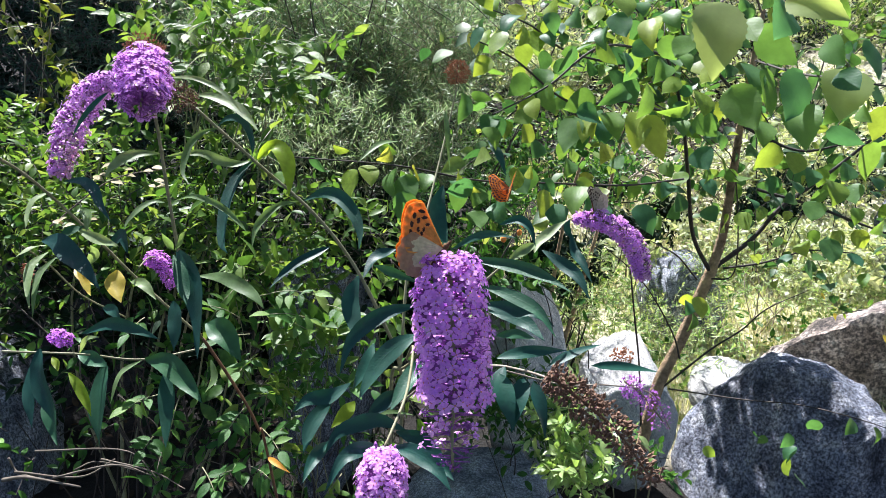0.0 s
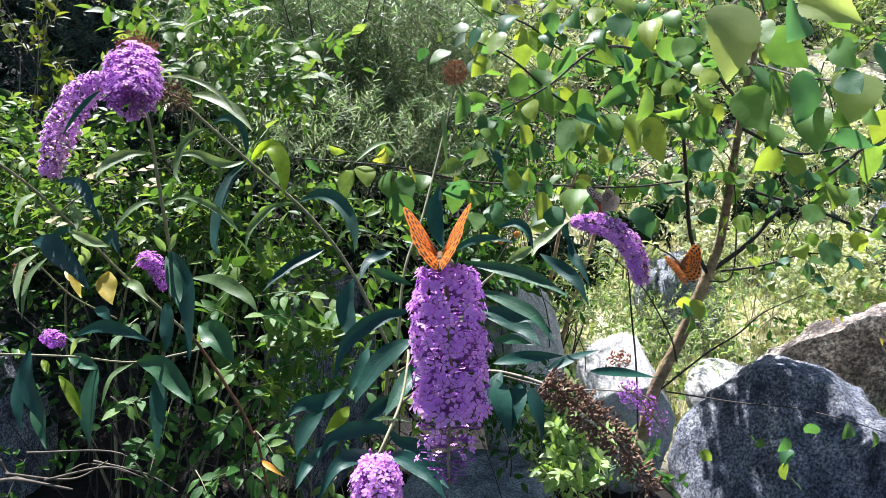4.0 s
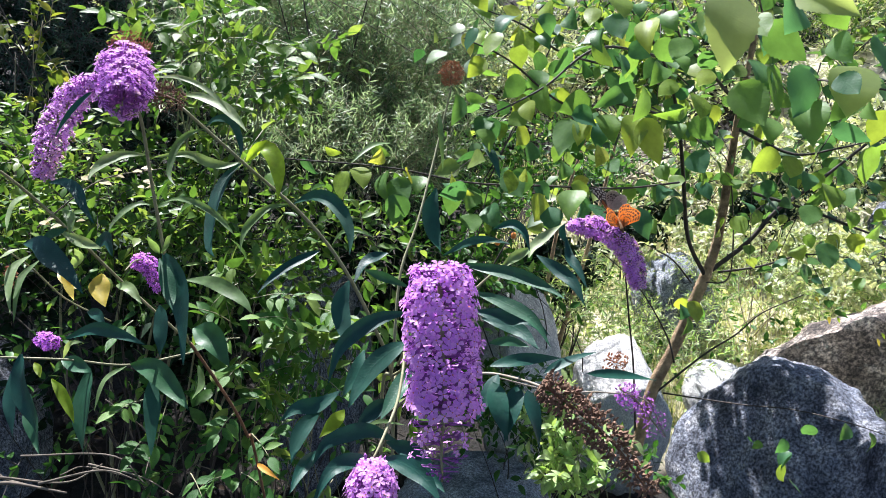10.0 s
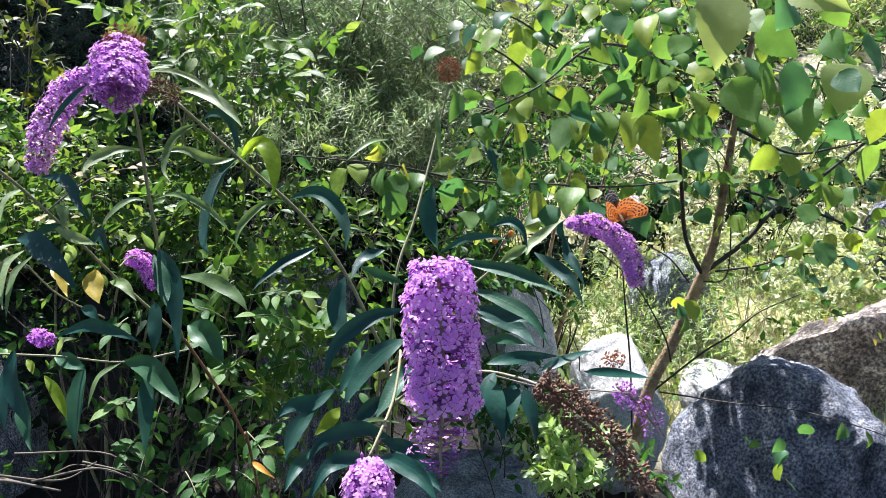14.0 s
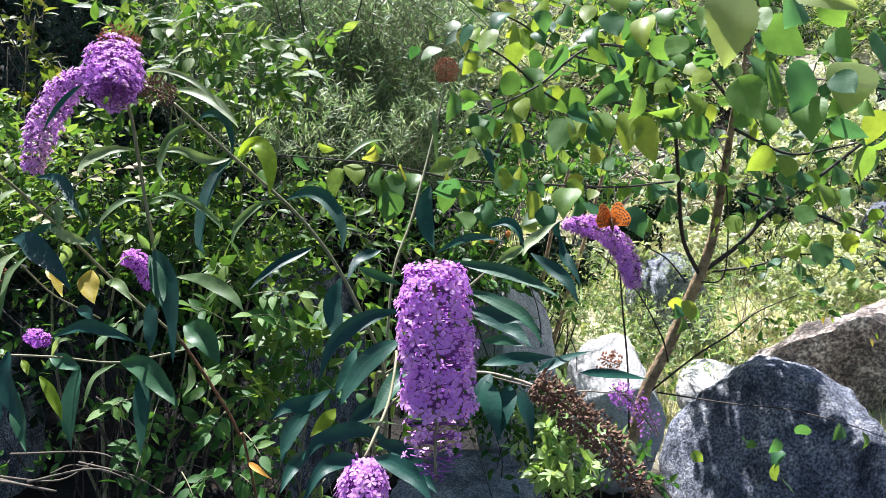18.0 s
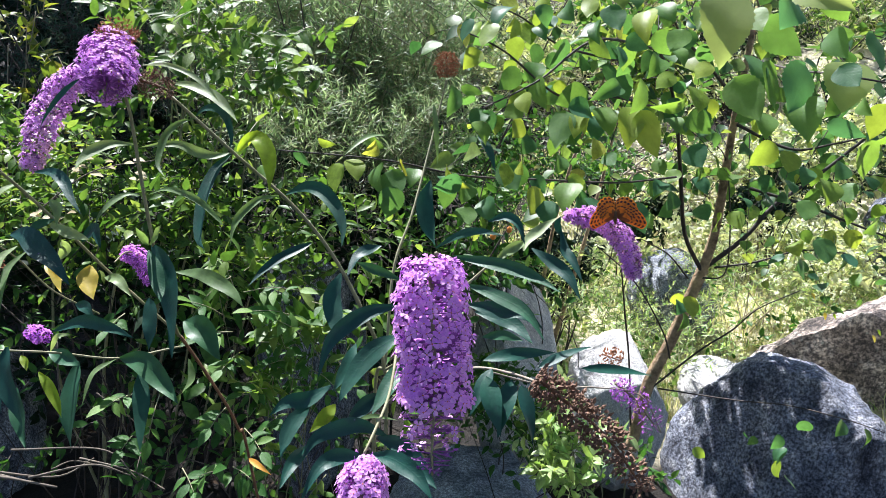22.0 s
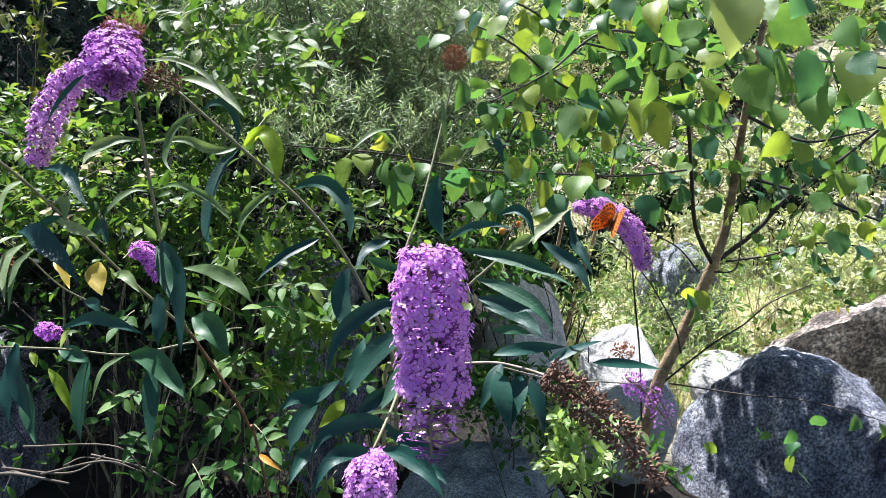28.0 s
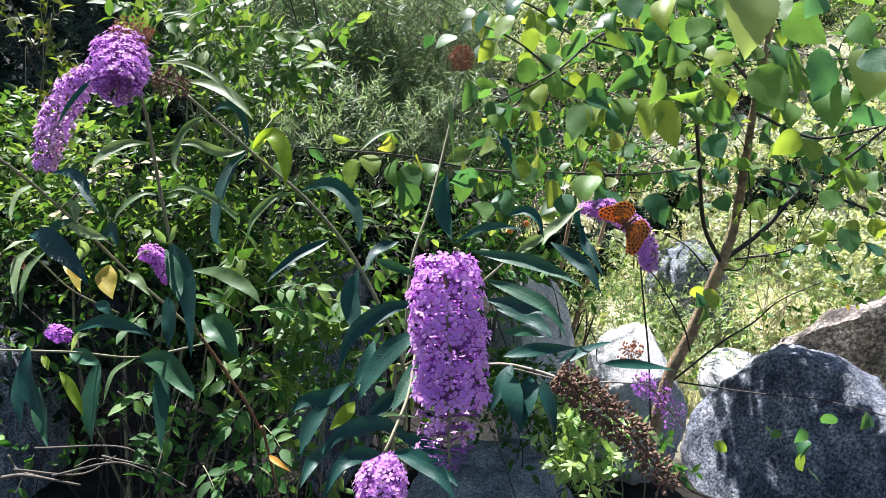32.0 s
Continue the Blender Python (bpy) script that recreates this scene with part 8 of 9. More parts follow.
    walk(FLY_B[2], [
        (0, wing_pose(-1, 45, 14)),
        (0.1, wing_pose(-1, 75, 14)),
        (0.2, wing_pose(-1, 40, 14)),
        (0.3, wing_pose(-1, -10, 14)),
        (0.4, wing_pose(-1, 60, 14)),
        (0.5, wing_pose(-1, 80, 14)),
        (0.6, wing_pose(-1, 15, 14)),
        (0.7, wing_pose(-1, 78, 14)),
        (0.8, wing_pose(-1, 20, 14)),
        (1.0, wing_pose(-1, 55, 14)),
        (1.2, wing_pose(-1, 20, 14)),
        (1.5, wing_pose(-1, 76, 14)),
        (1.7, wing_pose(-1, 5, 14)),
        (1.9, wing_pose(-1, 20, 14)),
        (2.0, wing_pose(-1, 30, 14)),
        (2.2, wing_pose(-1, 50, 14)),
        (2.3, wing_pose(-1, 15, 14)),
        (2.4, wing_pose(-1, 78, 14)),
        (2.6, wing_pose(-1, 76, 14)),
        (2.8, wing_pose(-1, 10, 14)),
        (3.0, wing_pose(-1, 72, 14)),
        (3.2, wing_pose(-1, 0, 14)),
        (3.4, wing_pose(-1, 15, 14)),
        (3.5, wing_pose(-1, 60, 14)),
        (4.0, wing_pose(-1, 20, 14)),
        (4.5, wing_pose(-1, 60, 14)),
        (5.0, wing_pose(-1, 20, 14)),
        (5.5, wing_pose(-1, 16, 14)),
        (5.8, wing_pose(-1, 45, 14)),
        (6.0, wing_pose(-1, 24, 14)),
        (6.5, wing_pose(-1, 30, 14)),
        (6.7, wing_pose(-1, 40, 14)),
        (6.9, wing_pose(-1, 70, 14)),
        (7.0, wing_pose(-1, 15, 14)),
        (7.1, wing_pose(-1, 60, 14)),
        (7.3, wing_pose(-1, 12, 14)),
        (7.5, wing_pose(-1, 15, 14)),
        (7.7, wing_pose(-1, 30, 14)),
        (8.0, wing_pose(-1, 60, 14)),
        (8.2, wing_pose(-1, 68, 14)),
        (9, wing_pose(-1, 70, 14)),
        (10, wing_pose(-1, 58, 14)),
        (11, wing_pose(-1, 62, 14)),
        (12, wing_pose(-1, 60, 14)),
        (13, wing_pose(-1, 60, 14)),
        (14, wing_pose(-1, 48, 14)),
        (14.5, wing_pose(-1, 32, 14)),
        (16.5, wing_pose(-1, 50, 14)),
        (17, wing_pose(-1, 52, 14)),
        (17.5, wing_pose(-1, 30, 14)),
        (18, wing_pose(-1, 58, 14)),
        (19, wing_pose(-1, 60, 14)),
        (20, wing_pose(-1, 58, 14)),
        (21, wing_pose(-1, 44, 14)),
        (22, wing_pose(-1, 20, 14)),
        (23, wing_pose(-1, 20, 14)),
        (24, wing_pose(-1, 20, 14)),
        (25, wing_pose(-1, 24, 14)),
        (25.5, wing_pose(-1, 24, 14)),
        (27.5, wing_pose(-1, 12, 2)),
        (28, wing_pose(-1, 64, 2)),
        (28.5, wing_pose(-1, 22, 2)),
        (29, wing_pose(-1, 42, 2)),
        (30, wing_pose(-1, 62, 2)),
        (31, wing_pose(-1, 28, 2)),
        (31.5, wing_pose(-1, 12, 2)),
        (32, wing_pose(-1, 12, 2)),
    ])
    walk(FLY_C[0], [
        (0, perch((0.164, 0.75, 1.302), (-0.5, -0.5, 0.2), (0.15, 0.1, 1))),
        (1, perch((0.166, 0.753, 1.302), (-0.5, -0.5, 0.2), (0.15, 0.1, 1))),
        (2, perch((0.171, 0.755, 1.305), (-0.5, -0.5, 0.2), (0.15, 0.1, 1))),
        (3, perch((0.176, 0.758, 1.307), (-0.5, -0.5, 0.2), (0.15, 0.1, 1))),
        (6, perch((0.173, 0.761, 1.301), (-0.65, -0.4, 0.1), (0.15, 0.1, 1))),
        (7, perch((0.175, 0.765, 1.304), (-0.65, -0.4, 0.1), (0.15, 0.1, 1))),
        (8, perch((0.185, 0.764, 1.301), (-0.65, -0.4, 0.1), (0.15, 0.1, 1))),
        (9, perch((0.192, 0.774, 1.304), (-0.65, -0.4, 0.1), (0.15, 0.1, 1))),
        (10, perch((0.191, 0.774, 1.304), (-0.65, -0.4, 0.1), (0.15, 0.1, 1))),
        (12, perch((0.197, 0.777, 1.303), (-0.65, -0.4, 0.1), (0.15, 0.1, 1))),
        (13, perch((0.202, 0.778, 1.304), (-0.3, -0.5, -0.3), (0.1, -0.4, 0.9))),
        (14.5, perch((0.207, 0.778, 1.304), (-0.2, -0.6, -0.3), (0.1, -0.4, 0.9))),
        (16.5, perch((0.209, 0.778, 1.301), (0, -0.6, -0.3), (0.1, -0.3, 0.9))),
        (18.3, perch((0.203, 0.778, 1.3), (-0.3, -0.5, 0.2), (0.1, -0.3, 0.9))),
        (18.6, perch((0.198, 0.797, 1.333), L, up)),
        (18.7, perch((0.184, 0.86, 1.335), L, up)),
        (18.8, perch((0.159, 0.902, 1.339), L, up)),
        (18.9, perch((0.131, 0.925, 1.345), L, up)),
        (19, perch((0.087, 0.93, 1.364), (-0.9, 0.1, 0.3), up)),
        (19.1, perch((0.019, 0.995, 1.379), L, up)),
        (19.2, perch((-0.053, 1.122, 1.39), L, (0, -0.6, 0.7))),
        (19.3, perch((-0.135, 1.128, 1.413), (-0.9, 0.1, 0.3), up)),
        (19.4, perch((-0.227, 1.216, 1.433), L, up)),
        (19.6, perch((-0.387, 1.243, 1.457), (-0.6, 0.3, 0.4), up)),
        (19.8, perch((-0.557, 1.302, 1.482), L, up)),
        (20, perch((-0.726, 1.358, 1.497), (-0.9, 0.1, 0.3), up)),
        (20.3, perch((-1.018, 1.478, 1.558), L, up)),
        (21, perch((-1.8, 1.0, 1.7), L, up)),
        (32, perch((-1.8, 1.0, 1.7), L, up)),
    ])
    walk(FLY_C[1], [
        (0, wing_pose(1, 84, 0)),
        (1, wing_pose(1, 78, 0)),
        (2, wing_pose(1, 68, 0)),
        (3, wing_pose(1, 62, 0)),
        (6, wing_pose(1, 64, 0)),
        (7, wing_pose(1, 64, 0)),
        (8, wing_pose(1, 64, 0)),
        (9, wing_pose(1, 64, 0)),
        (10, wing_pose(1, 64, 0)),
        (12, wing_pose(1, 64, 0)),
        (13, wing_pose(1, 44, 0)),
        (14.5, wing_pose(1, 50, 0)),
        (16.5, wing_pose(1, 72, 0)),
        (18.3, wing_pose(1, 70, 0)),
        (18.6, wing_pose(1, 25, 0)),
        (18.7, wing_pose(1, 65, 0)),
        (18.8, wing_pose(1, 0, 0)),
        (18.9, wing_pose(1, 60, 0)),
        (19, wing_pose(1, 84, 0)),
        (19.1, wing_pose(1, 5, 0)),
        (19.2, wing_pose(1, 20, 0)),
        (19.3, wing_pose(1, 76, 0)),
        (19.4, wing_pose(1, 10, 0)),
        (19.6, wing_pose(1, 70, 0)),
        (19.8, wing_pose(1, 10, 0)),
        (20, wing_pose(1, 80, 0)),
        (20.3, wing_pose(1, 20, 0)),
        (21, wing_pose(1, 60, 0)),
        (32, wing_pose(1, 60, 0)),
    ])
    walk(FLY_C[2], [
        (0, wing_pose(-1, 84, 0)),
        (1, wing_pose(-1, 78, 0)),
        (2, wing_pose(-1, 68, 0)),
        (3, wing_pose(-1, 62, 0)),
        (6, wing_pose(-1, 64, 0)),
        (7, wing_pose(-1, 64, 0)),
        (8, wing_pose(-1, 64, 0)),
        (9, wing_pose(-1, 64, 0)),
        (10, wing_pose(-1, 64, 0)),
        (12, wing_pose(-1, 64, 0)),
        (13, wing_pose(-1, 44, 0)),
        (14.5, wing_pose(-1, 50, 0)),
        (16.5, wing_pose(-1, 72, 0)),
        (18.3, wing_pose(-1, 70, 0)),
        (18.6, wing_pose(-1, 25, 0)),
        (18.7, wing_pose(-1, 65, 0)),
        (18.8, wing_pose(-1, 0, 0)),
        (18.9, wing_pose(-1, 60, 0)),
        (19, wing_pose(-1, 84, 0)),
        (19.1, wing_pose(-1, 5, 0)),
        (19.2, wing_pose(-1, 20, 0)),
        (19.3, wing_pose(-1, 76, 0)),
        (19.4, wing_pose(-1, 10, 0)),
        (19.6, wing_pose(-1, 70, 0)),
        (19.8, wing_pose(-1, 10, 0)),
        (20, wing_pose(-1, 80, 0)),
        (20.3, wing_pose(-1, 20, 0)),
        (21, wing_pose(-1, 60, 0)),
        (32, wing_pose(-1, 60, 0)),
    ])
    walk(MAIN_HEAD, [
        (0, offset(MAIN_HEAD, -0.0002, -0.0173, 0.0062)),
        (0.5, offset(MAIN_HEAD, -0.0021, -0.0172, 0.0043)),
        (1, offset(MAIN_HEAD, -0.0023, -0.0149, 0.0032)),
        (1.5, offset(MAIN_HEAD, -0.0024, -0.014, 0.0031)),
        (2, offset(MAIN_HEAD, -0.0003, -0.0132, 0.0027)),
        (2.5, offset(MAIN_HEAD, -0.0026, -0.0126, 0.001)),
        (3, offset(MAIN_HEAD, -0.0031, -0.0106, 0.0021)),
        (3.5, offset(MAIN_HEAD, -0.0002, -0.0099, 0.0002)),
        (5.5, offset(MAIN_HEAD, 0.0011, -0.0075, -0.0019)),
        (6, offset(MAIN_HEAD, 0.0013, -0.0063, -0.0007)),
        (6.5, offset(MAIN_HEAD, 0.0002, -0.005, -0.0013)),
        (7, offset(MAIN_HEAD, 0.0005, -0.0037, -0.0027)),
        (7.5, offset(MAIN_HEAD, -0.001, -0.0034, -0.0023)),
        (8, offset(MAIN_HEAD, -0.002, -0.0042, -0.0036)),
        (8.5, offset(MAIN_HEAD, 0.0017, -0.0036, -0.0005)),
        (9, offset(MAIN_HEAD, -0.003, -0.0035, 0.0011)),
        (9.5, offset(MAIN_HEAD, 0.0019, -0.0034, -0.0001)),
        (10, offset(MAIN_HEAD, -0.0011, -0.0036, 0.0005)),
        (10.5, offset(MAIN_HEAD, -0.0002, -0.0026, 0.001)),
        (11, offset(MAIN_HEAD, 0.0036, -0.0024, -0.001)),
        (11.5, offset(MAIN_HEAD, -0.0029, -0.0015, 0.0011)),
        (12, offset(MAIN_HEAD, 0.0003, -0.0012, 0.0)),
        (12.5, offset(MAIN_HEAD, -0.0004, -0.0005, -0.0001)),
        (13, offset(MAIN_HEAD, 0.0, 0.0, 0.0)),
        (13.5, offset(MAIN_HEAD, 0.0017, 0.0009, -0.002)),
        (14, offset(MAIN_HEAD, 0.0007, 0.0012, -0.0003)),
        (14.5, offset(MAIN_HEAD, 0.0002, 0.0007, -0.0008)),
        (16.5, offset(MAIN_HEAD, 0.0027, 0.0022, -0.0013)),
        (17, offset(MAIN_HEAD, 0.0028, 0.001, -0.0029)),
        (17.5, offset(MAIN_HEAD, 0.0027, 0.0017, -0.0006)),
        (18, offset(MAIN_HEAD, 0.0004, 0.0018, -0.0023)),
        (18.5, offset(MAIN_HEAD, 0.003, 0.0025, -0.0013)),
        (19, offset(MAIN_HEAD, -0.0001, 0.002, -0.0029)),
        (19.5, offset(MAIN_HEAD, 0.0005, 0.0024, 0.0007)),
        (20, offset(MAIN_HEAD, 0.0028, 0.0019, -0.0048)),
        (20.5, offset(MAIN_HEAD, -0.0014, 0.0034, -0.0009)),
        (21, offset(MAIN_HEAD, -0.0006, 0.0039, -0.004)),
        (21.5, offset(MAIN_HEAD, 0.0019, 0.0051, -0.0044)),
        (22, offset(MAIN_HEAD, -0.0016, 0.0054, -0.0032)),
        (22.5, offset(MAIN_HEAD, 0.0005, 0.0056, -0.0036)),
        (23, offset(MAIN_HEAD, -0.0004, 0.0057, -0.0032)),
        (23.5, offset(MAIN_HEAD, -0.0026, 0.0052, -0.0035)),
        (24, offset(MAIN_HEAD, -0.0016, 0.0057, -0.0023)),
        (24.5, offset(MAIN_HEAD, -0.0037, 0.0052, -0.003)),
        (25, offset(MAIN_HEAD, 0.0008, 0.0068, -0.0032)),
        (25.5, offset(MAIN_HEAD, -0.0021, 0.0073, -0.0037)),
        (27.5, offset(MAIN_HEAD, -0.004, 0.0106, -0.003)),
        (28, offset(MAIN_HEAD, -0.0086, 0.0109, -0.0025)),
        (28.5, offset(MAIN_HEAD, -0.0053, 0.011, -0.0033)),
        (29, offset(MAIN_HEAD, -0.0059, 0.011, -0.004)),
        (29.5, offset(MAIN_HEAD, -0.0065, 0.0102, -0.0042)),
        (30, offset(MAIN_HEAD, -0.0066, 0.0101, -0.0045)),
        (30.5, offset(MAIN_HEAD, -0.0045, 0.0105, -0.0047)),
        (31, offset(MAIN_HEAD, -0.006, 0.0097, -0.0068)),
        (31.5, offset(MAIN_HEAD, -0.0083, 0.0109, -0.0047)),
        (32, offset(MAIN_HEAD, -0.0047, 0.0111, -0.0057)),
    ])
    walk(LOW_HEAD, [
        (0, offset(LOW_HEAD, 0.0014, -0.0168, 0.0102)),
        (0.5, offset(LOW_HEAD, 0.0021, -0.0164, 0.0096)),
        (1, offset(LOW_HEAD, 0.001, -0.014, 0.0086)),
        (1.5, offset(LOW_HEAD, 0.0012, -0.013, 0.0084)),
        (2, offset(LOW_HEAD, 0.0016, -0.0122, 0.008)),
        (2.5, offset(LOW_HEAD, 0.0015, -0.0113, 0.0071)),
        (3, offset(LOW_HEAD, 0.0006, -0.0098, 0.0065)),
        (3.5, offset(LOW_HEAD, 0.0008, -0.0088, 0.006)),
        (5.5, offset(LOW_HEAD, 0.0008, -0.0062, 0.0044)),
        (6, offset(LOW_HEAD, 0.0012, -0.0054, 0.0034)),
        (6.5, offset(LOW_HEAD, 0.0003, -0.004, 0.0033)),
        (7, offset(LOW_HEAD, 0.0001, -0.0027, 0.0017)),
        (7.5, offset(LOW_HEAD, 0.0005, -0.0026, 0.0019)),
        (8, offset(LOW_HEAD, 0.0003, -0.0027, 0.0025)),
        (8.5, offset(LOW_HEAD, 0.0007, -0.0028, 0.0025)),
        (9, offset(LOW_HEAD, 0.0006, -0.003, 0.0028)),
        (9.5, offset(LOW_HEAD, 0.0007, -0.0028, 0.0016)),
        (10, offset(LOW_HEAD, 0.0002, -0.0031, 0.0025)),
        (10.5, offset(LOW_HEAD, 0.0011, -0.0023, 0.0018)),
        (11, offset(LOW_HEAD, 0.0004, -0.0018, 0.0017)),
        (11.5, offset(LOW_HEAD, 0.0005, -0.0015, 0.0011)),
        (12, offset(LOW_HEAD, -0.0006, -0.0011, 0.0009)),
        (12.5, offset(LOW_HEAD, 0.0, -0.0005, 0.0002)),
        (13, offset(LOW_HEAD, 0.0, 0.0, 0.0)),
        (13.5, offset(LOW_HEAD, 0.0006, 0.0012, -0.0008)),
        (14, offset(LOW_HEAD, 0.0005, 0.0011, -0.0008)),
        (14.5, offset(LOW_HEAD, 0.0009, 0.001, -0.0001)),
        (16.5, offset(LOW_HEAD, 0.0006, 0.0026, -0.001)),
        (17, offset(LOW_HEAD, 0.0016, 0.002, -0.0003)),
        (17.5, offset(LOW_HEAD, 0.0003, 0.0021, -0.0006)),
        (18, offset(LOW_HEAD, -0.0, 0.0023, -0.0012)),
        (18.5, offset(LOW_HEAD, 0.0006, 0.0026, -0.0013)),
        (19, offset(LOW_HEAD, 0.0003, 0.0024, -0.0014)),
        (19.5, offset(LOW_HEAD, 0.0002, 0.002, -0.0006)),
        (20, offset(LOW_HEAD, 0.0016, 0.0025, -0.0014)),
        (20.5, offset(LOW_HEAD, -0.0006, 0.0029, -0.002)),
        (21, offset(LOW_HEAD, 0.0002, 0.0039, -0.0028)),
        (21.5, offset(LOW_HEAD, 0.0002, 0.005, -0.003)),
        (22, offset(LOW_HEAD, 0.0, 0.0049, -0.0034)),
        (22.5, offset(LOW_HEAD, -0.0001, 0.0052, -0.0036)),
        (23, offset(LOW_HEAD, -0.0002, 0.0052, -0.0032)),
        (23.5, offset(LOW_HEAD, -0.0001, 0.0048, -0.0031)),
        (24, offset(LOW_HEAD, -0.0002, 0.0049, -0.0032)),
        (24.5, offset(LOW_HEAD, -0.0009, 0.0044, -0.0036)),
        (25, offset(LOW_HEAD, -0.0002, 0.0059, -0.0039)),
        (25.5, offset(LOW_HEAD, -0.0009, 0.0063, -0.0044)),
        (27.5, offset(LOW_HEAD, -0.0023, 0.0085, -0.0053)),
        (28, offset(LOW_HEAD, -0.0017, 0.0088, -0.0044)),
        (28.5, offset(LOW_HEAD, -0.0024, 0.0087, -0.0054)),
        (29, offset(LOW_HEAD, -0.0022, 0.0088, -0.0054)),
        (29.5, offset(LOW_HEAD, -0.0019, 0.0082, -0.0047)),
        (30, offset(LOW_HEAD, -0.0021, 0.0081, -0.0047)),
        (30.5, offset(LOW_HEAD, -0.001, 0.0084, -0.0052)),
        (31, offset(LOW_HEAD, -0.0015, 0.0081, -0.0048)),
        (31.5, offset(LOW_HEAD, -0.0021, 0.0086, -0.0052)),
        (32, offset(LOW_HEAD, -0.0024, 0.0087, -0.0058)),
    ])
    walk(LEFT_HEAD, [
        (0, offset(LEFT_HEAD, 0.0118, -0.0223, -0.0017)),
        (0.5, offset(LEFT_HEAD, 0.0109, -0.0216, -0.0018)),
        (1, offset(LEFT_HEAD, 0.0082, -0.0187, -0.0017)),
        (1.5, offset(LEFT_HEAD, 0.0091, -0.0178, -0.0018)),
        (2, offset(LEFT_HEAD, 0.0085, -0.0166, -0.0019)),
        (2.5, offset(LEFT_HEAD, 0.0069, -0.0156, -0.0026)),
        (3, offset(LEFT_HEAD, 0.0056, -0.0137, -0.0019)),
        (3.5, offset(LEFT_HEAD, 0.0057, -0.0124, -0.002)),
        (5.5, offset(LEFT_HEAD, 0.0031, -0.0088, -0.0016)),
        (6, offset(LEFT_HEAD, 0.0032, -0.0076, -0.0012)),
        (6.5, offset(LEFT_HEAD, 0.0021, -0.0056, -0.0008)),
        (7, offset(LEFT_HEAD, 0.0013, -0.004, -0.0016)),
        (7.5, offset(LEFT_HEAD, 0.0001, -0.0039, -0.0017)),
        (8, offset(LEFT_HEAD, 0.0011, -0.0042, -0.0015)),
        (8.5, offset(LEFT_HEAD, 0.0012, -0.0045, -0.002)),
        (9, offset(LEFT_HEAD, 0.0007, -0.005, -0.0012)),
        (9.5, offset(LEFT_HEAD, 0.0012, -0.0046, -0.0011)),
        (10, offset(LEFT_HEAD, 0.0019, -0.0053, -0.0016)),
        (10.5, offset(LEFT_HEAD, 0.0012, -0.0042, -0.0019)),
        (11, offset(LEFT_HEAD, 0.0013, -0.0033, -0.0016)),
        (11.5, offset(LEFT_HEAD, -0.0001, -0.0026, -0.001)),
        (12, offset(LEFT_HEAD, 0.0001, -0.0015, 0.0002)),
        (12.5, offset(LEFT_HEAD, -0.0002, -0.0006, -0.0009)),
        (13, offset(LEFT_HEAD, 0.0, 0.0, 0.0)),
        (13.5, offset(LEFT_HEAD, -0.0015, 0.0017, -0.0005)),
        (14, offset(LEFT_HEAD, -0.0012, 0.0017, -0.0002)),
        (14.5, offset(LEFT_HEAD, -0.0008, 0.0015, 0.0002)),
        (16.5, offset(LEFT_HEAD, -0.002, 0.004, -0.001)),
        (17, offset(LEFT_HEAD, -0.0017, 0.0029, -0.0012)),
        (17.5, offset(LEFT_HEAD, -0.0021, 0.003, -0.0003)),
        (18, offset(LEFT_HEAD, -0.0026, 0.0037, -0.0004)),
        (18.5, offset(LEFT_HEAD, -0.0032, 0.0042, -0.0013)),
        (19, offset(LEFT_HEAD, -0.0035, 0.0041, -0.0002)),
        (19.5, offset(LEFT_HEAD, -0.0021, 0.0036, -0.0009)),
        (20, offset(LEFT_HEAD, -0.0049, 0.0044, -0.0013)),
        (20.5, offset(LEFT_HEAD, -0.0041, 0.005, -0.0003)),
        (21, offset(LEFT_HEAD, -0.0055, 0.0064, -0.0008)),
        (21.5, offset(LEFT_HEAD, -0.0071, 0.0077, -0.002)),
        (22, offset(LEFT_HEAD, -0.0073, 0.0081, 0.0001)),
        (22.5, offset(LEFT_HEAD, -0.0073, 0.0082, -0.0007)),
        (23, offset(LEFT_HEAD, -0.0072, 0.0078, -0.0017)),
        (23.5, offset(LEFT_HEAD, -0.0045, 0.0076, -0.0001)),
        (24, offset(LEFT_HEAD, -0.0055, 0.0071, -0.0007)),
        (24.5, offset(LEFT_HEAD, -0.0055, 0.0066, 0.0004)),
        (25, offset(LEFT_HEAD, -0.0056, 0.0077, -0.0003)),
        (25.5, offset(LEFT_HEAD, -0.0064, 0.0081, -0.0)),
        (27.5, offset(LEFT_HEAD, -0.0105, 0.0109, -0.0003)),
        (28, offset(LEFT_HEAD, -0.0094, 0.0109, 0.0005)),
        (28.5, offset(LEFT_HEAD, -0.0102, 0.0108, -0.0004)),
        (29, offset(LEFT_HEAD, -0.0111, 0.0103, -0.0009)),
        (29.5, offset(LEFT_HEAD, -0.0112, 0.0091, -0.0012)),
        (30, offset(LEFT_HEAD, -0.0112, 0.0087, -0.002)),
        (30.5, offset(LEFT_HEAD, -0.0108, 0.0087, -0.0021)),
        (31, offset(LEFT_HEAD, -0.0112, 0.0083, -0.0015)),
        (31.5, offset(LEFT_HEAD, -0.0116, 0.0088, -0.0002)),
        (32, offset(LEFT_HEAD, -0.0113, 0.0092, -0.0004)),
    ])
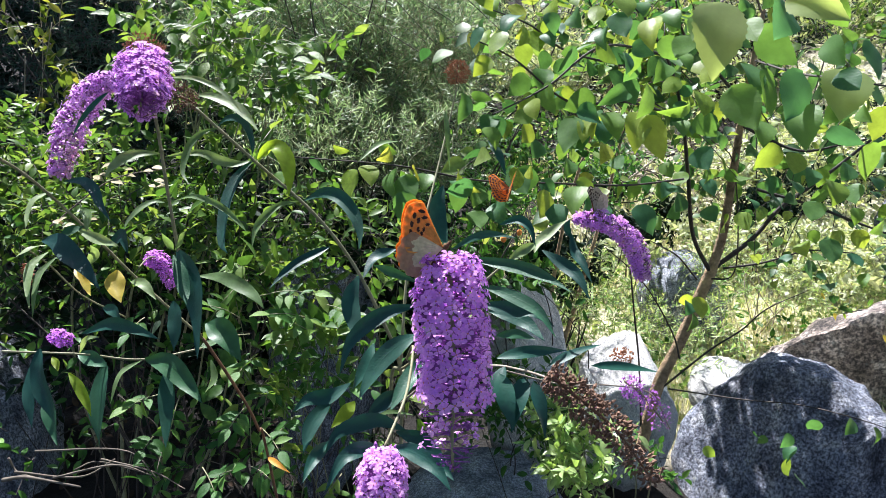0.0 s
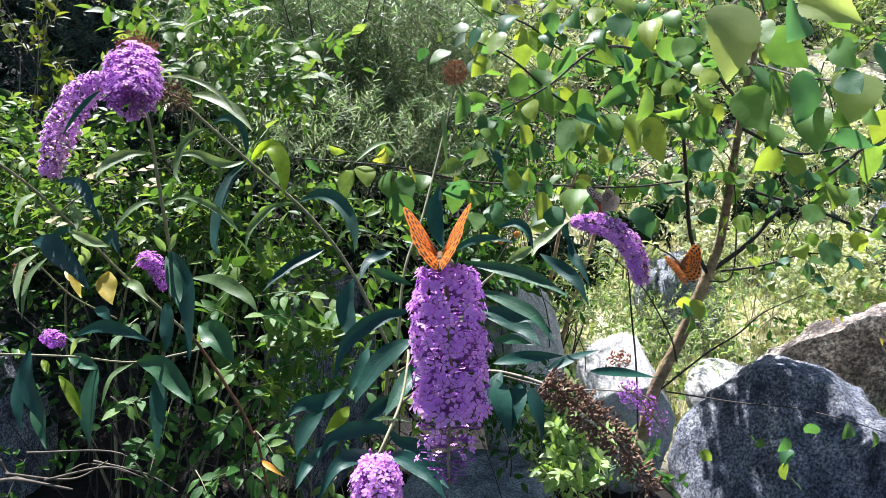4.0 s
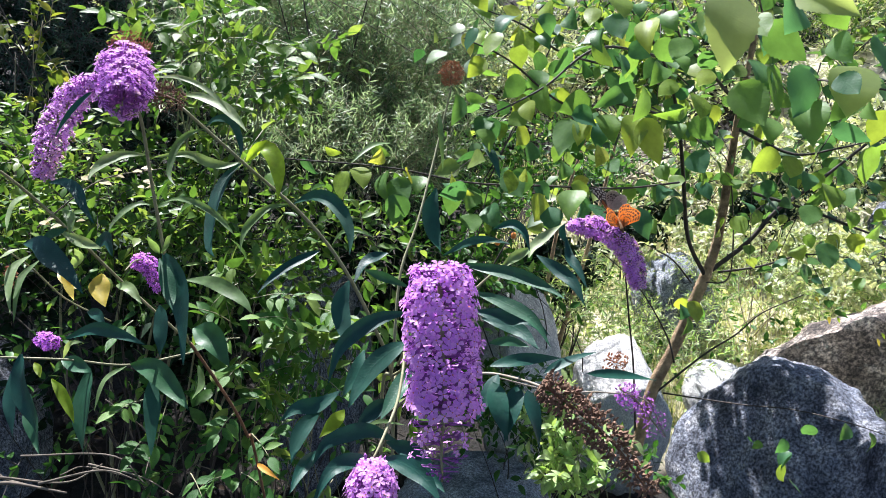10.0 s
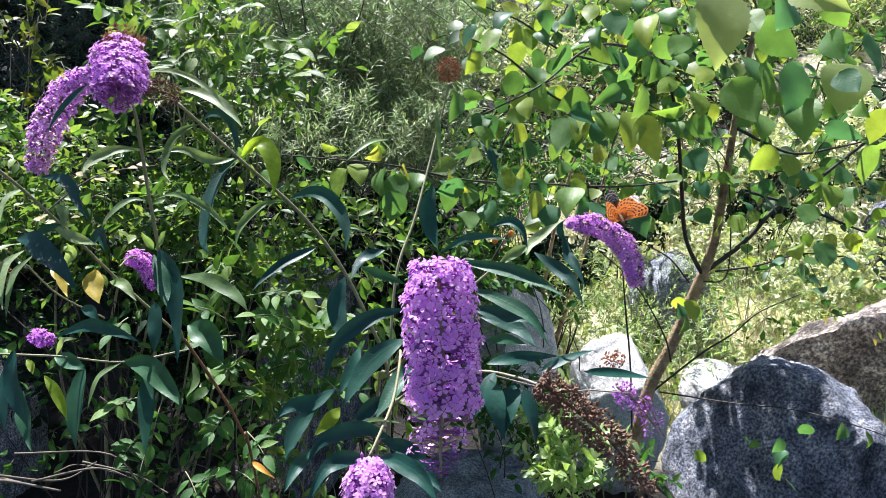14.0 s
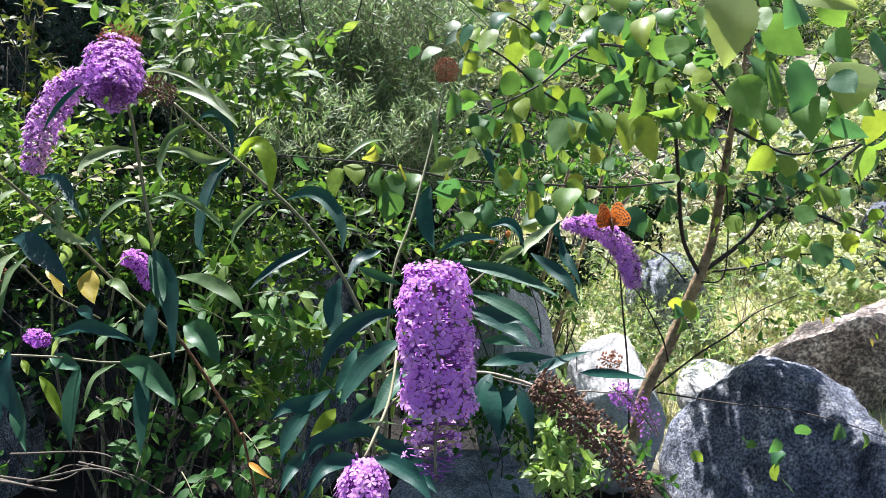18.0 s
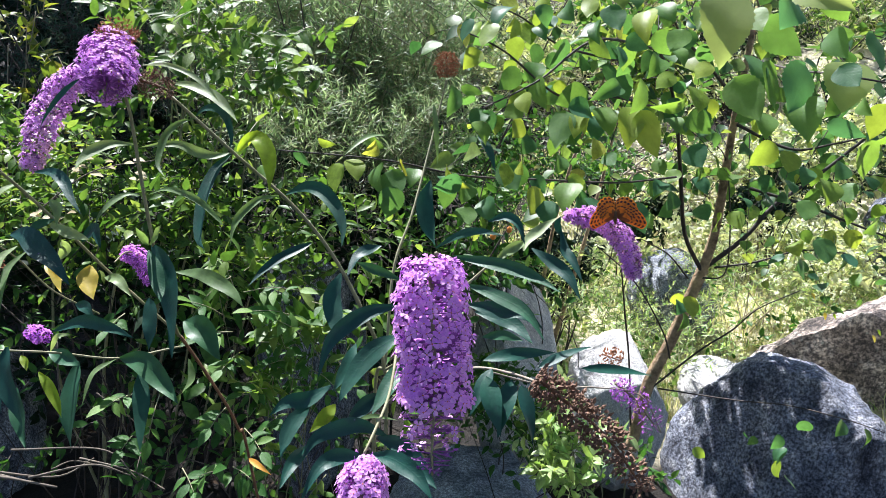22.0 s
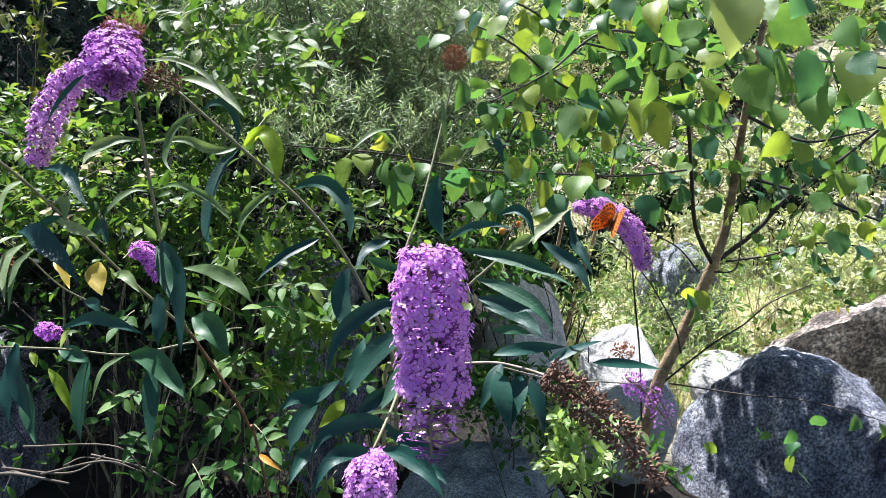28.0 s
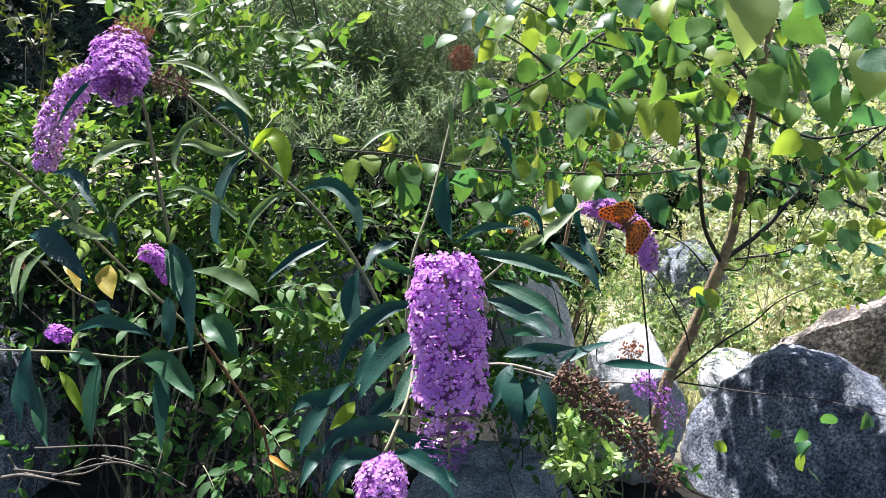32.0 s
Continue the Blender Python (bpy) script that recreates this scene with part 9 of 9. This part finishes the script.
    walk(LONG_HEAD, [
        (0, offset(LONG_HEAD, 0.0124, -0.0224, 0.0033)),
        (0.5, offset(LONG_HEAD, 0.012, -0.0217, 0.0031)),
        (1, offset(LONG_HEAD, 0.0107, -0.0189, 0.0022)),
        (1.5, offset(LONG_HEAD, 0.0063, -0.0172, 0.0048)),
        (2, offset(LONG_HEAD, 0.0067, -0.0159, 0.0045)),
        (2.5, offset(LONG_HEAD, 0.0074, -0.015, 0.0035)),
        (3, offset(LONG_HEAD, 0.007, -0.0136, 0.0019)),
        (3.5, offset(LONG_HEAD, 0.0064, -0.0123, 0.0017)),
        (5.5, offset(LONG_HEAD, 0.0047, -0.0086, 0.0016)),
        (6, offset(LONG_HEAD, 0.0041, -0.0076, 0.0005)),
        (6.5, offset(LONG_HEAD, 0.003, -0.0056, 0.001)),
        (7, offset(LONG_HEAD, 0.0019, -0.0039, 0.0004)),
        (7.5, offset(LONG_HEAD, 0.0019, -0.0038, 0.0002)),
        (8, offset(LONG_HEAD, 0.0027, -0.0039, 0.0004)),
        (8.5, offset(LONG_HEAD, 0.0026, -0.004, 0.0006)),
        (9, offset(LONG_HEAD, 0.0029, -0.0046, 0.0009)),
        (9.5, offset(LONG_HEAD, 0.0027, -0.0042, 0.0011)),
        (10, offset(LONG_HEAD, 0.0026, -0.005, 0.0003)),
        (10.5, offset(LONG_HEAD, 0.0021, -0.0038, 0.0)),
        (11, offset(LONG_HEAD, 0.0014, -0.003, 0.0003)),
        (11.5, offset(LONG_HEAD, 0.0015, -0.0024, 0.0002)),
        (12, offset(LONG_HEAD, 0.0009, -0.0015, 0.0008)),
        (12.5, offset(LONG_HEAD, 0.0008, -0.0005, -0.0004)),
        (13, offset(LONG_HEAD, 0.0, 0.0, 0.0)),
        (13.5, offset(LONG_HEAD, -0.0007, 0.0019, 0.0001)),
        (14, offset(LONG_HEAD, -0.0008, 0.0021, 0.0005)),
        (14.5, offset(LONG_HEAD, -0.0005, 0.0019, 0.0001)),
        (16.5, offset(LONG_HEAD, -0.0019, 0.0049, -0.0007)),
        (17, offset(LONG_HEAD, -0.0014, 0.0039, -0.0002)),
        (17.5, offset(LONG_HEAD, -0.0011, 0.0039, 0.0001)),
        (18, offset(LONG_HEAD, -0.0016, 0.0044, 0.0001)),
        (18.5, offset(LONG_HEAD, -0.0022, 0.0047, -0.0009)),
        (19, offset(LONG_HEAD, -0.0019, 0.0043, -0.0011)),
        (19.5, offset(LONG_HEAD, -0.0012, 0.0038, -0.0011)),
        (20, offset(LONG_HEAD, -0.0027, 0.0045, -0.0015)),
        (20.5, offset(LONG_HEAD, -0.0026, 0.0049, -0.001)),
        (21, offset(LONG_HEAD, -0.0034, 0.0062, -0.0016)),
        (21.5, offset(LONG_HEAD, -0.0034, 0.0077, -0.0023)),
        (22, offset(LONG_HEAD, -0.0029, 0.0073, -0.003)),
        (22.5, offset(LONG_HEAD, -0.0029, 0.0075, -0.003)),
        (23, offset(LONG_HEAD, -0.0037, 0.0074, -0.0025)),
        (23.5, offset(LONG_HEAD, -0.004, 0.007, -0.0015)),
        (24, offset(LONG_HEAD, -0.0034, 0.0063, -0.002)),
        (24.5, offset(LONG_HEAD, -0.0034, 0.0057, -0.0008)),
        (25, offset(LONG_HEAD, -0.0044, 0.0065, -0.0021)),
        (25.5, offset(LONG_HEAD, -0.0051, 0.0067, -0.0019)),
        (27.5, offset(LONG_HEAD, -0.007, 0.0086, -0.0024)),
        (28, offset(LONG_HEAD, -0.0061, 0.0081, -0.0021)),
        (28.5, offset(LONG_HEAD, -0.0067, 0.0081, -0.0022)),
        (29, offset(LONG_HEAD, -0.0062, 0.0074, -0.0028)),
        (29.5, offset(LONG_HEAD, -0.0065, 0.0062, -0.0023)),
        (30, offset(LONG_HEAD, -0.0056, 0.0059, -0.0025)),
        (30.5, offset(LONG_HEAD, -0.0061, 0.0056, -0.0032)),
        (31, offset(LONG_HEAD, -0.0055, 0.005, -0.0026)),
        (31.5, offset(LONG_HEAD, -0.0062, 0.005, -0.0026)),
        (32, offset(LONG_HEAD, -0.0066, 0.0052, -0.0029)),
    ])
    walk(RIGHT_HEAD, [
        (0, offset(RIGHT_HEAD, 0.0, -0.0013, 0.0039)),
        (7.5, offset(RIGHT_HEAD, 0.0, -0.0013, 0.0039)),
        (8, offset(RIGHT_HEAD, -0.0008, -0.0026, 0.0018)),
        (8.5, offset(RIGHT_HEAD, -0.0016, -0.0028, 0.0018)),
        (9, offset(RIGHT_HEAD, -0.0008, -0.0035, 0.0003)),
        (9.5, offset(RIGHT_HEAD, -0.001, -0.0027, 0.0016)),
        (10, offset(RIGHT_HEAD, -0.001, -0.0032, 0.0009)),
        (10.5, offset(RIGHT_HEAD, -0.0005, -0.0026, 0.0001)),
        (11, offset(RIGHT_HEAD, -0.0011, -0.0017, 0.0009)),
        (11.5, offset(RIGHT_HEAD, 0.0001, -0.0014, 0.0003)),
        (12, offset(RIGHT_HEAD, -0.0002, -0.0008, 0.0008)),
        (12.5, offset(RIGHT_HEAD, -0.0001, -0.0002, 0.0006)),
        (13, offset(RIGHT_HEAD, 0.0, 0.0, 0.0)),
        (13.5, offset(RIGHT_HEAD, 0.0002, 0.0012, -0.0002)),
        (14, offset(RIGHT_HEAD, 0.0004, 0.001, 0.0004)),
        (14.5, offset(RIGHT_HEAD, 0.0009, 0.0003, -0.0001)),
        (16.5, offset(RIGHT_HEAD, 0.0005, 0.0011, -0.0011)),
        (17, offset(RIGHT_HEAD, 0.0005, 0.0005, -0.0006)),
        (17.5, offset(RIGHT_HEAD, 0.0004, 0.0004, -0.0014)),
        (18, offset(RIGHT_HEAD, 0.0009, 0.0014, -0.0005)),
        (18.5, offset(RIGHT_HEAD, 0.0007, 0.0021, 0.0002)),
        (19, offset(RIGHT_HEAD, -0.0015, 0.0035, 0.0052)),
        (19.5, offset(RIGHT_HEAD, 0.0008, 0.0021, 0.0015)),
        (20, offset(RIGHT_HEAD, -0.0009, 0.004, 0.0046)),
        (20.5, offset(RIGHT_HEAD, 0.0007, 0.0039, 0.0022)),
        (21, offset(RIGHT_HEAD, -0.0002, 0.0056, 0.0037)),
        (21.5, offset(RIGHT_HEAD, 0.0009, 0.0066, 0.0023)),
        (22, offset(RIGHT_HEAD, 0.0013, 0.0068, 0.0026)),
        (22.5, offset(RIGHT_HEAD, 0.0007, 0.0072, 0.0028)),
        (23, offset(RIGHT_HEAD, 0.0014, 0.0073, 0.0031)),
        (23.5, offset(RIGHT_HEAD, 0.001, 0.0068, 0.0021)),
        (24, offset(RIGHT_HEAD, 0.0013, 0.0073, 0.0024)),
        (24.5, offset(RIGHT_HEAD, 0.0017, 0.0074, 0.0023)),
        (25, offset(RIGHT_HEAD, 0.0022, 0.0092, 0.0021)),
        (25.5, offset(RIGHT_HEAD, 0.0019, 0.0097, 0.0012)),
        (27.5, offset(RIGHT_HEAD, 0.0027, 0.0144, 0.0025)),
        (28, offset(RIGHT_HEAD, 0.0021, 0.0152, 0.0028)),
        (28.5, offset(RIGHT_HEAD, 0.0019, 0.0157, 0.0025)),
        (29, offset(RIGHT_HEAD, 0.0023, 0.016, 0.0017)),
        (29.5, offset(RIGHT_HEAD, 0.0013, 0.0157, 0.0027)),
        (30, offset(RIGHT_HEAD, 0.0018, 0.0158, 0.002)),
        (30.5, offset(RIGHT_HEAD, 0.0012, 0.0162, 0.0012)),
        (31, offset(RIGHT_HEAD, 0.0008, 0.0164, 0.0017)),
        (31.5, offset(RIGHT_HEAD, 0.0009, 0.0172, 0.0009)),
        (32, offset(RIGHT_HEAD, -0.0003, 0.0178, 0.0009)),
    ])
    walk(NEAR, [
        (0, offset(NEAR, -0.0111, -0.0175, -0.0065)),
        (0.5, offset(NEAR, -0.0096, -0.0163, -0.0043)),
        (1, offset(NEAR, -0.0092, -0.0144, -0.005)),
        (1.5, offset(NEAR, -0.0022, -0.0142, -0.0066)),
        (2, offset(NEAR, -0.0038, -0.0133, -0.0049)),
        (2.5, offset(NEAR, -0.0015, -0.0125, -0.0067)),
        (3, offset(NEAR, 0.0022, -0.0109, -0.0066)),
        (3.5, offset(NEAR, 0.0016, -0.0096, -0.0065)),
        (5.5, offset(NEAR, 0.007, -0.0067, -0.0043)),
        (6, offset(NEAR, 0.008, -0.0056, -0.0019)),
        (6.5, offset(NEAR, 0.0103, -0.0043, -0.0026)),
        (7, offset(NEAR, 0.0111, -0.0031, -0.0039)),
        (7.5, offset(NEAR, 0.0088, -0.0025, -0.0023)),
        (8, offset(NEAR, 0.0064, -0.0035, -0.0022)),
        (8.5, offset(NEAR, 0.0083, -0.0032, 0.0004)),
        (9, offset(NEAR, 0.0069, -0.0042, -0.0016)),
        (9.5, offset(NEAR, 0.0058, -0.004, -0.0025)),
        (10, offset(NEAR, 0.004, -0.0035, 0.0003)),
        (10.5, offset(NEAR, 0.0067, -0.0025, 0.0009)),
        (11, offset(NEAR, 0.0068, -0.0019, 0.0005)),
        (11.5, offset(NEAR, 0.0033, -0.001, 0.0021)),
        (12, offset(NEAR, 0.0034, -0.0001, 0.0028)),
        (12.5, offset(NEAR, 0.0024, 0.0, 0.0007)),
        (13, offset(NEAR, 0.0, 0.0, 0.0)),
        (13.5, offset(NEAR, 0.0001, 0.0018, 0.002)),
        (14, offset(NEAR, -0.0014, 0.0009, 0.0007)),
        (14.5, offset(NEAR, -0.0019, -0.0001, -0.0002)),
        (16.5, offset(NEAR, 0.0052, 0.0016, 0.0035)),
        (17, offset(NEAR, -0.0031, 0.0016, 0.0066)),
        (17.5, offset(NEAR, 0.0017, 0.0019, 0.0083)),
        (18, offset(NEAR, 0.0088, 0.0018, 0.0031)),
        (18.5, offset(NEAR, 0.0126, 0.0007, -0.0047)),
        (19, offset(NEAR, 0.0122, 0.0023, 0.0002)),
        (19.5, offset(NEAR, 0.0077, 0.0014, -0.0022)),
        (20, offset(NEAR, 0.0063, 0.0019, -0.0053)),
        (20.5, offset(NEAR, 0.0089, 0.0026, -0.0046)),
        (21, offset(NEAR, 0.008, 0.0045, -0.0033)),
        (21.5, offset(NEAR, 0.008, 0.0053, -0.0061)),
        (22, offset(NEAR, 0.0051, 0.0062, -0.0031)),
        (22.5, offset(NEAR, 0.0008, 0.0078, 0.0015)),
        (23, offset(NEAR, 0.0027, 0.0076, 0.0001)),
        (23.5, offset(NEAR, 0.0041, 0.0068, -0.0024)),
        (24, offset(NEAR, 0.0021, 0.0078, 0.0002)),
        (24.5, offset(NEAR, -0.0004, 0.0076, -0.0024)),
        (25, offset(NEAR, 0.0004, 0.01, -0.0004)),
        (25.5, offset(NEAR, -0.0002, 0.0112, 0.0005)),
        (27.5, offset(NEAR, 0.0086, 0.0163, -0.0022)),
        (28, offset(NEAR, 0.008, 0.017, -0.004)),
        (28.5, offset(NEAR, 0.011, 0.0175, -0.0053)),
        (29, offset(NEAR, 0.0134, 0.0182, -0.0053)),
        (29.5, offset(NEAR, 0.0123, 0.0178, -0.005)),
        (30, offset(NEAR, 0.0132, 0.0174, -0.0081)),
        (30.5, offset(NEAR, 0.007, 0.0196, -0.0022)),
        (31, offset(NEAR, 0.0075, 0.0192, -0.0048)),
        (31.5, offset(NEAR, 0.0104, 0.0205, -0.0051)),
        (32, offset(NEAR, 0.0134, 0.0213, -0.005)),
    ])


motions()
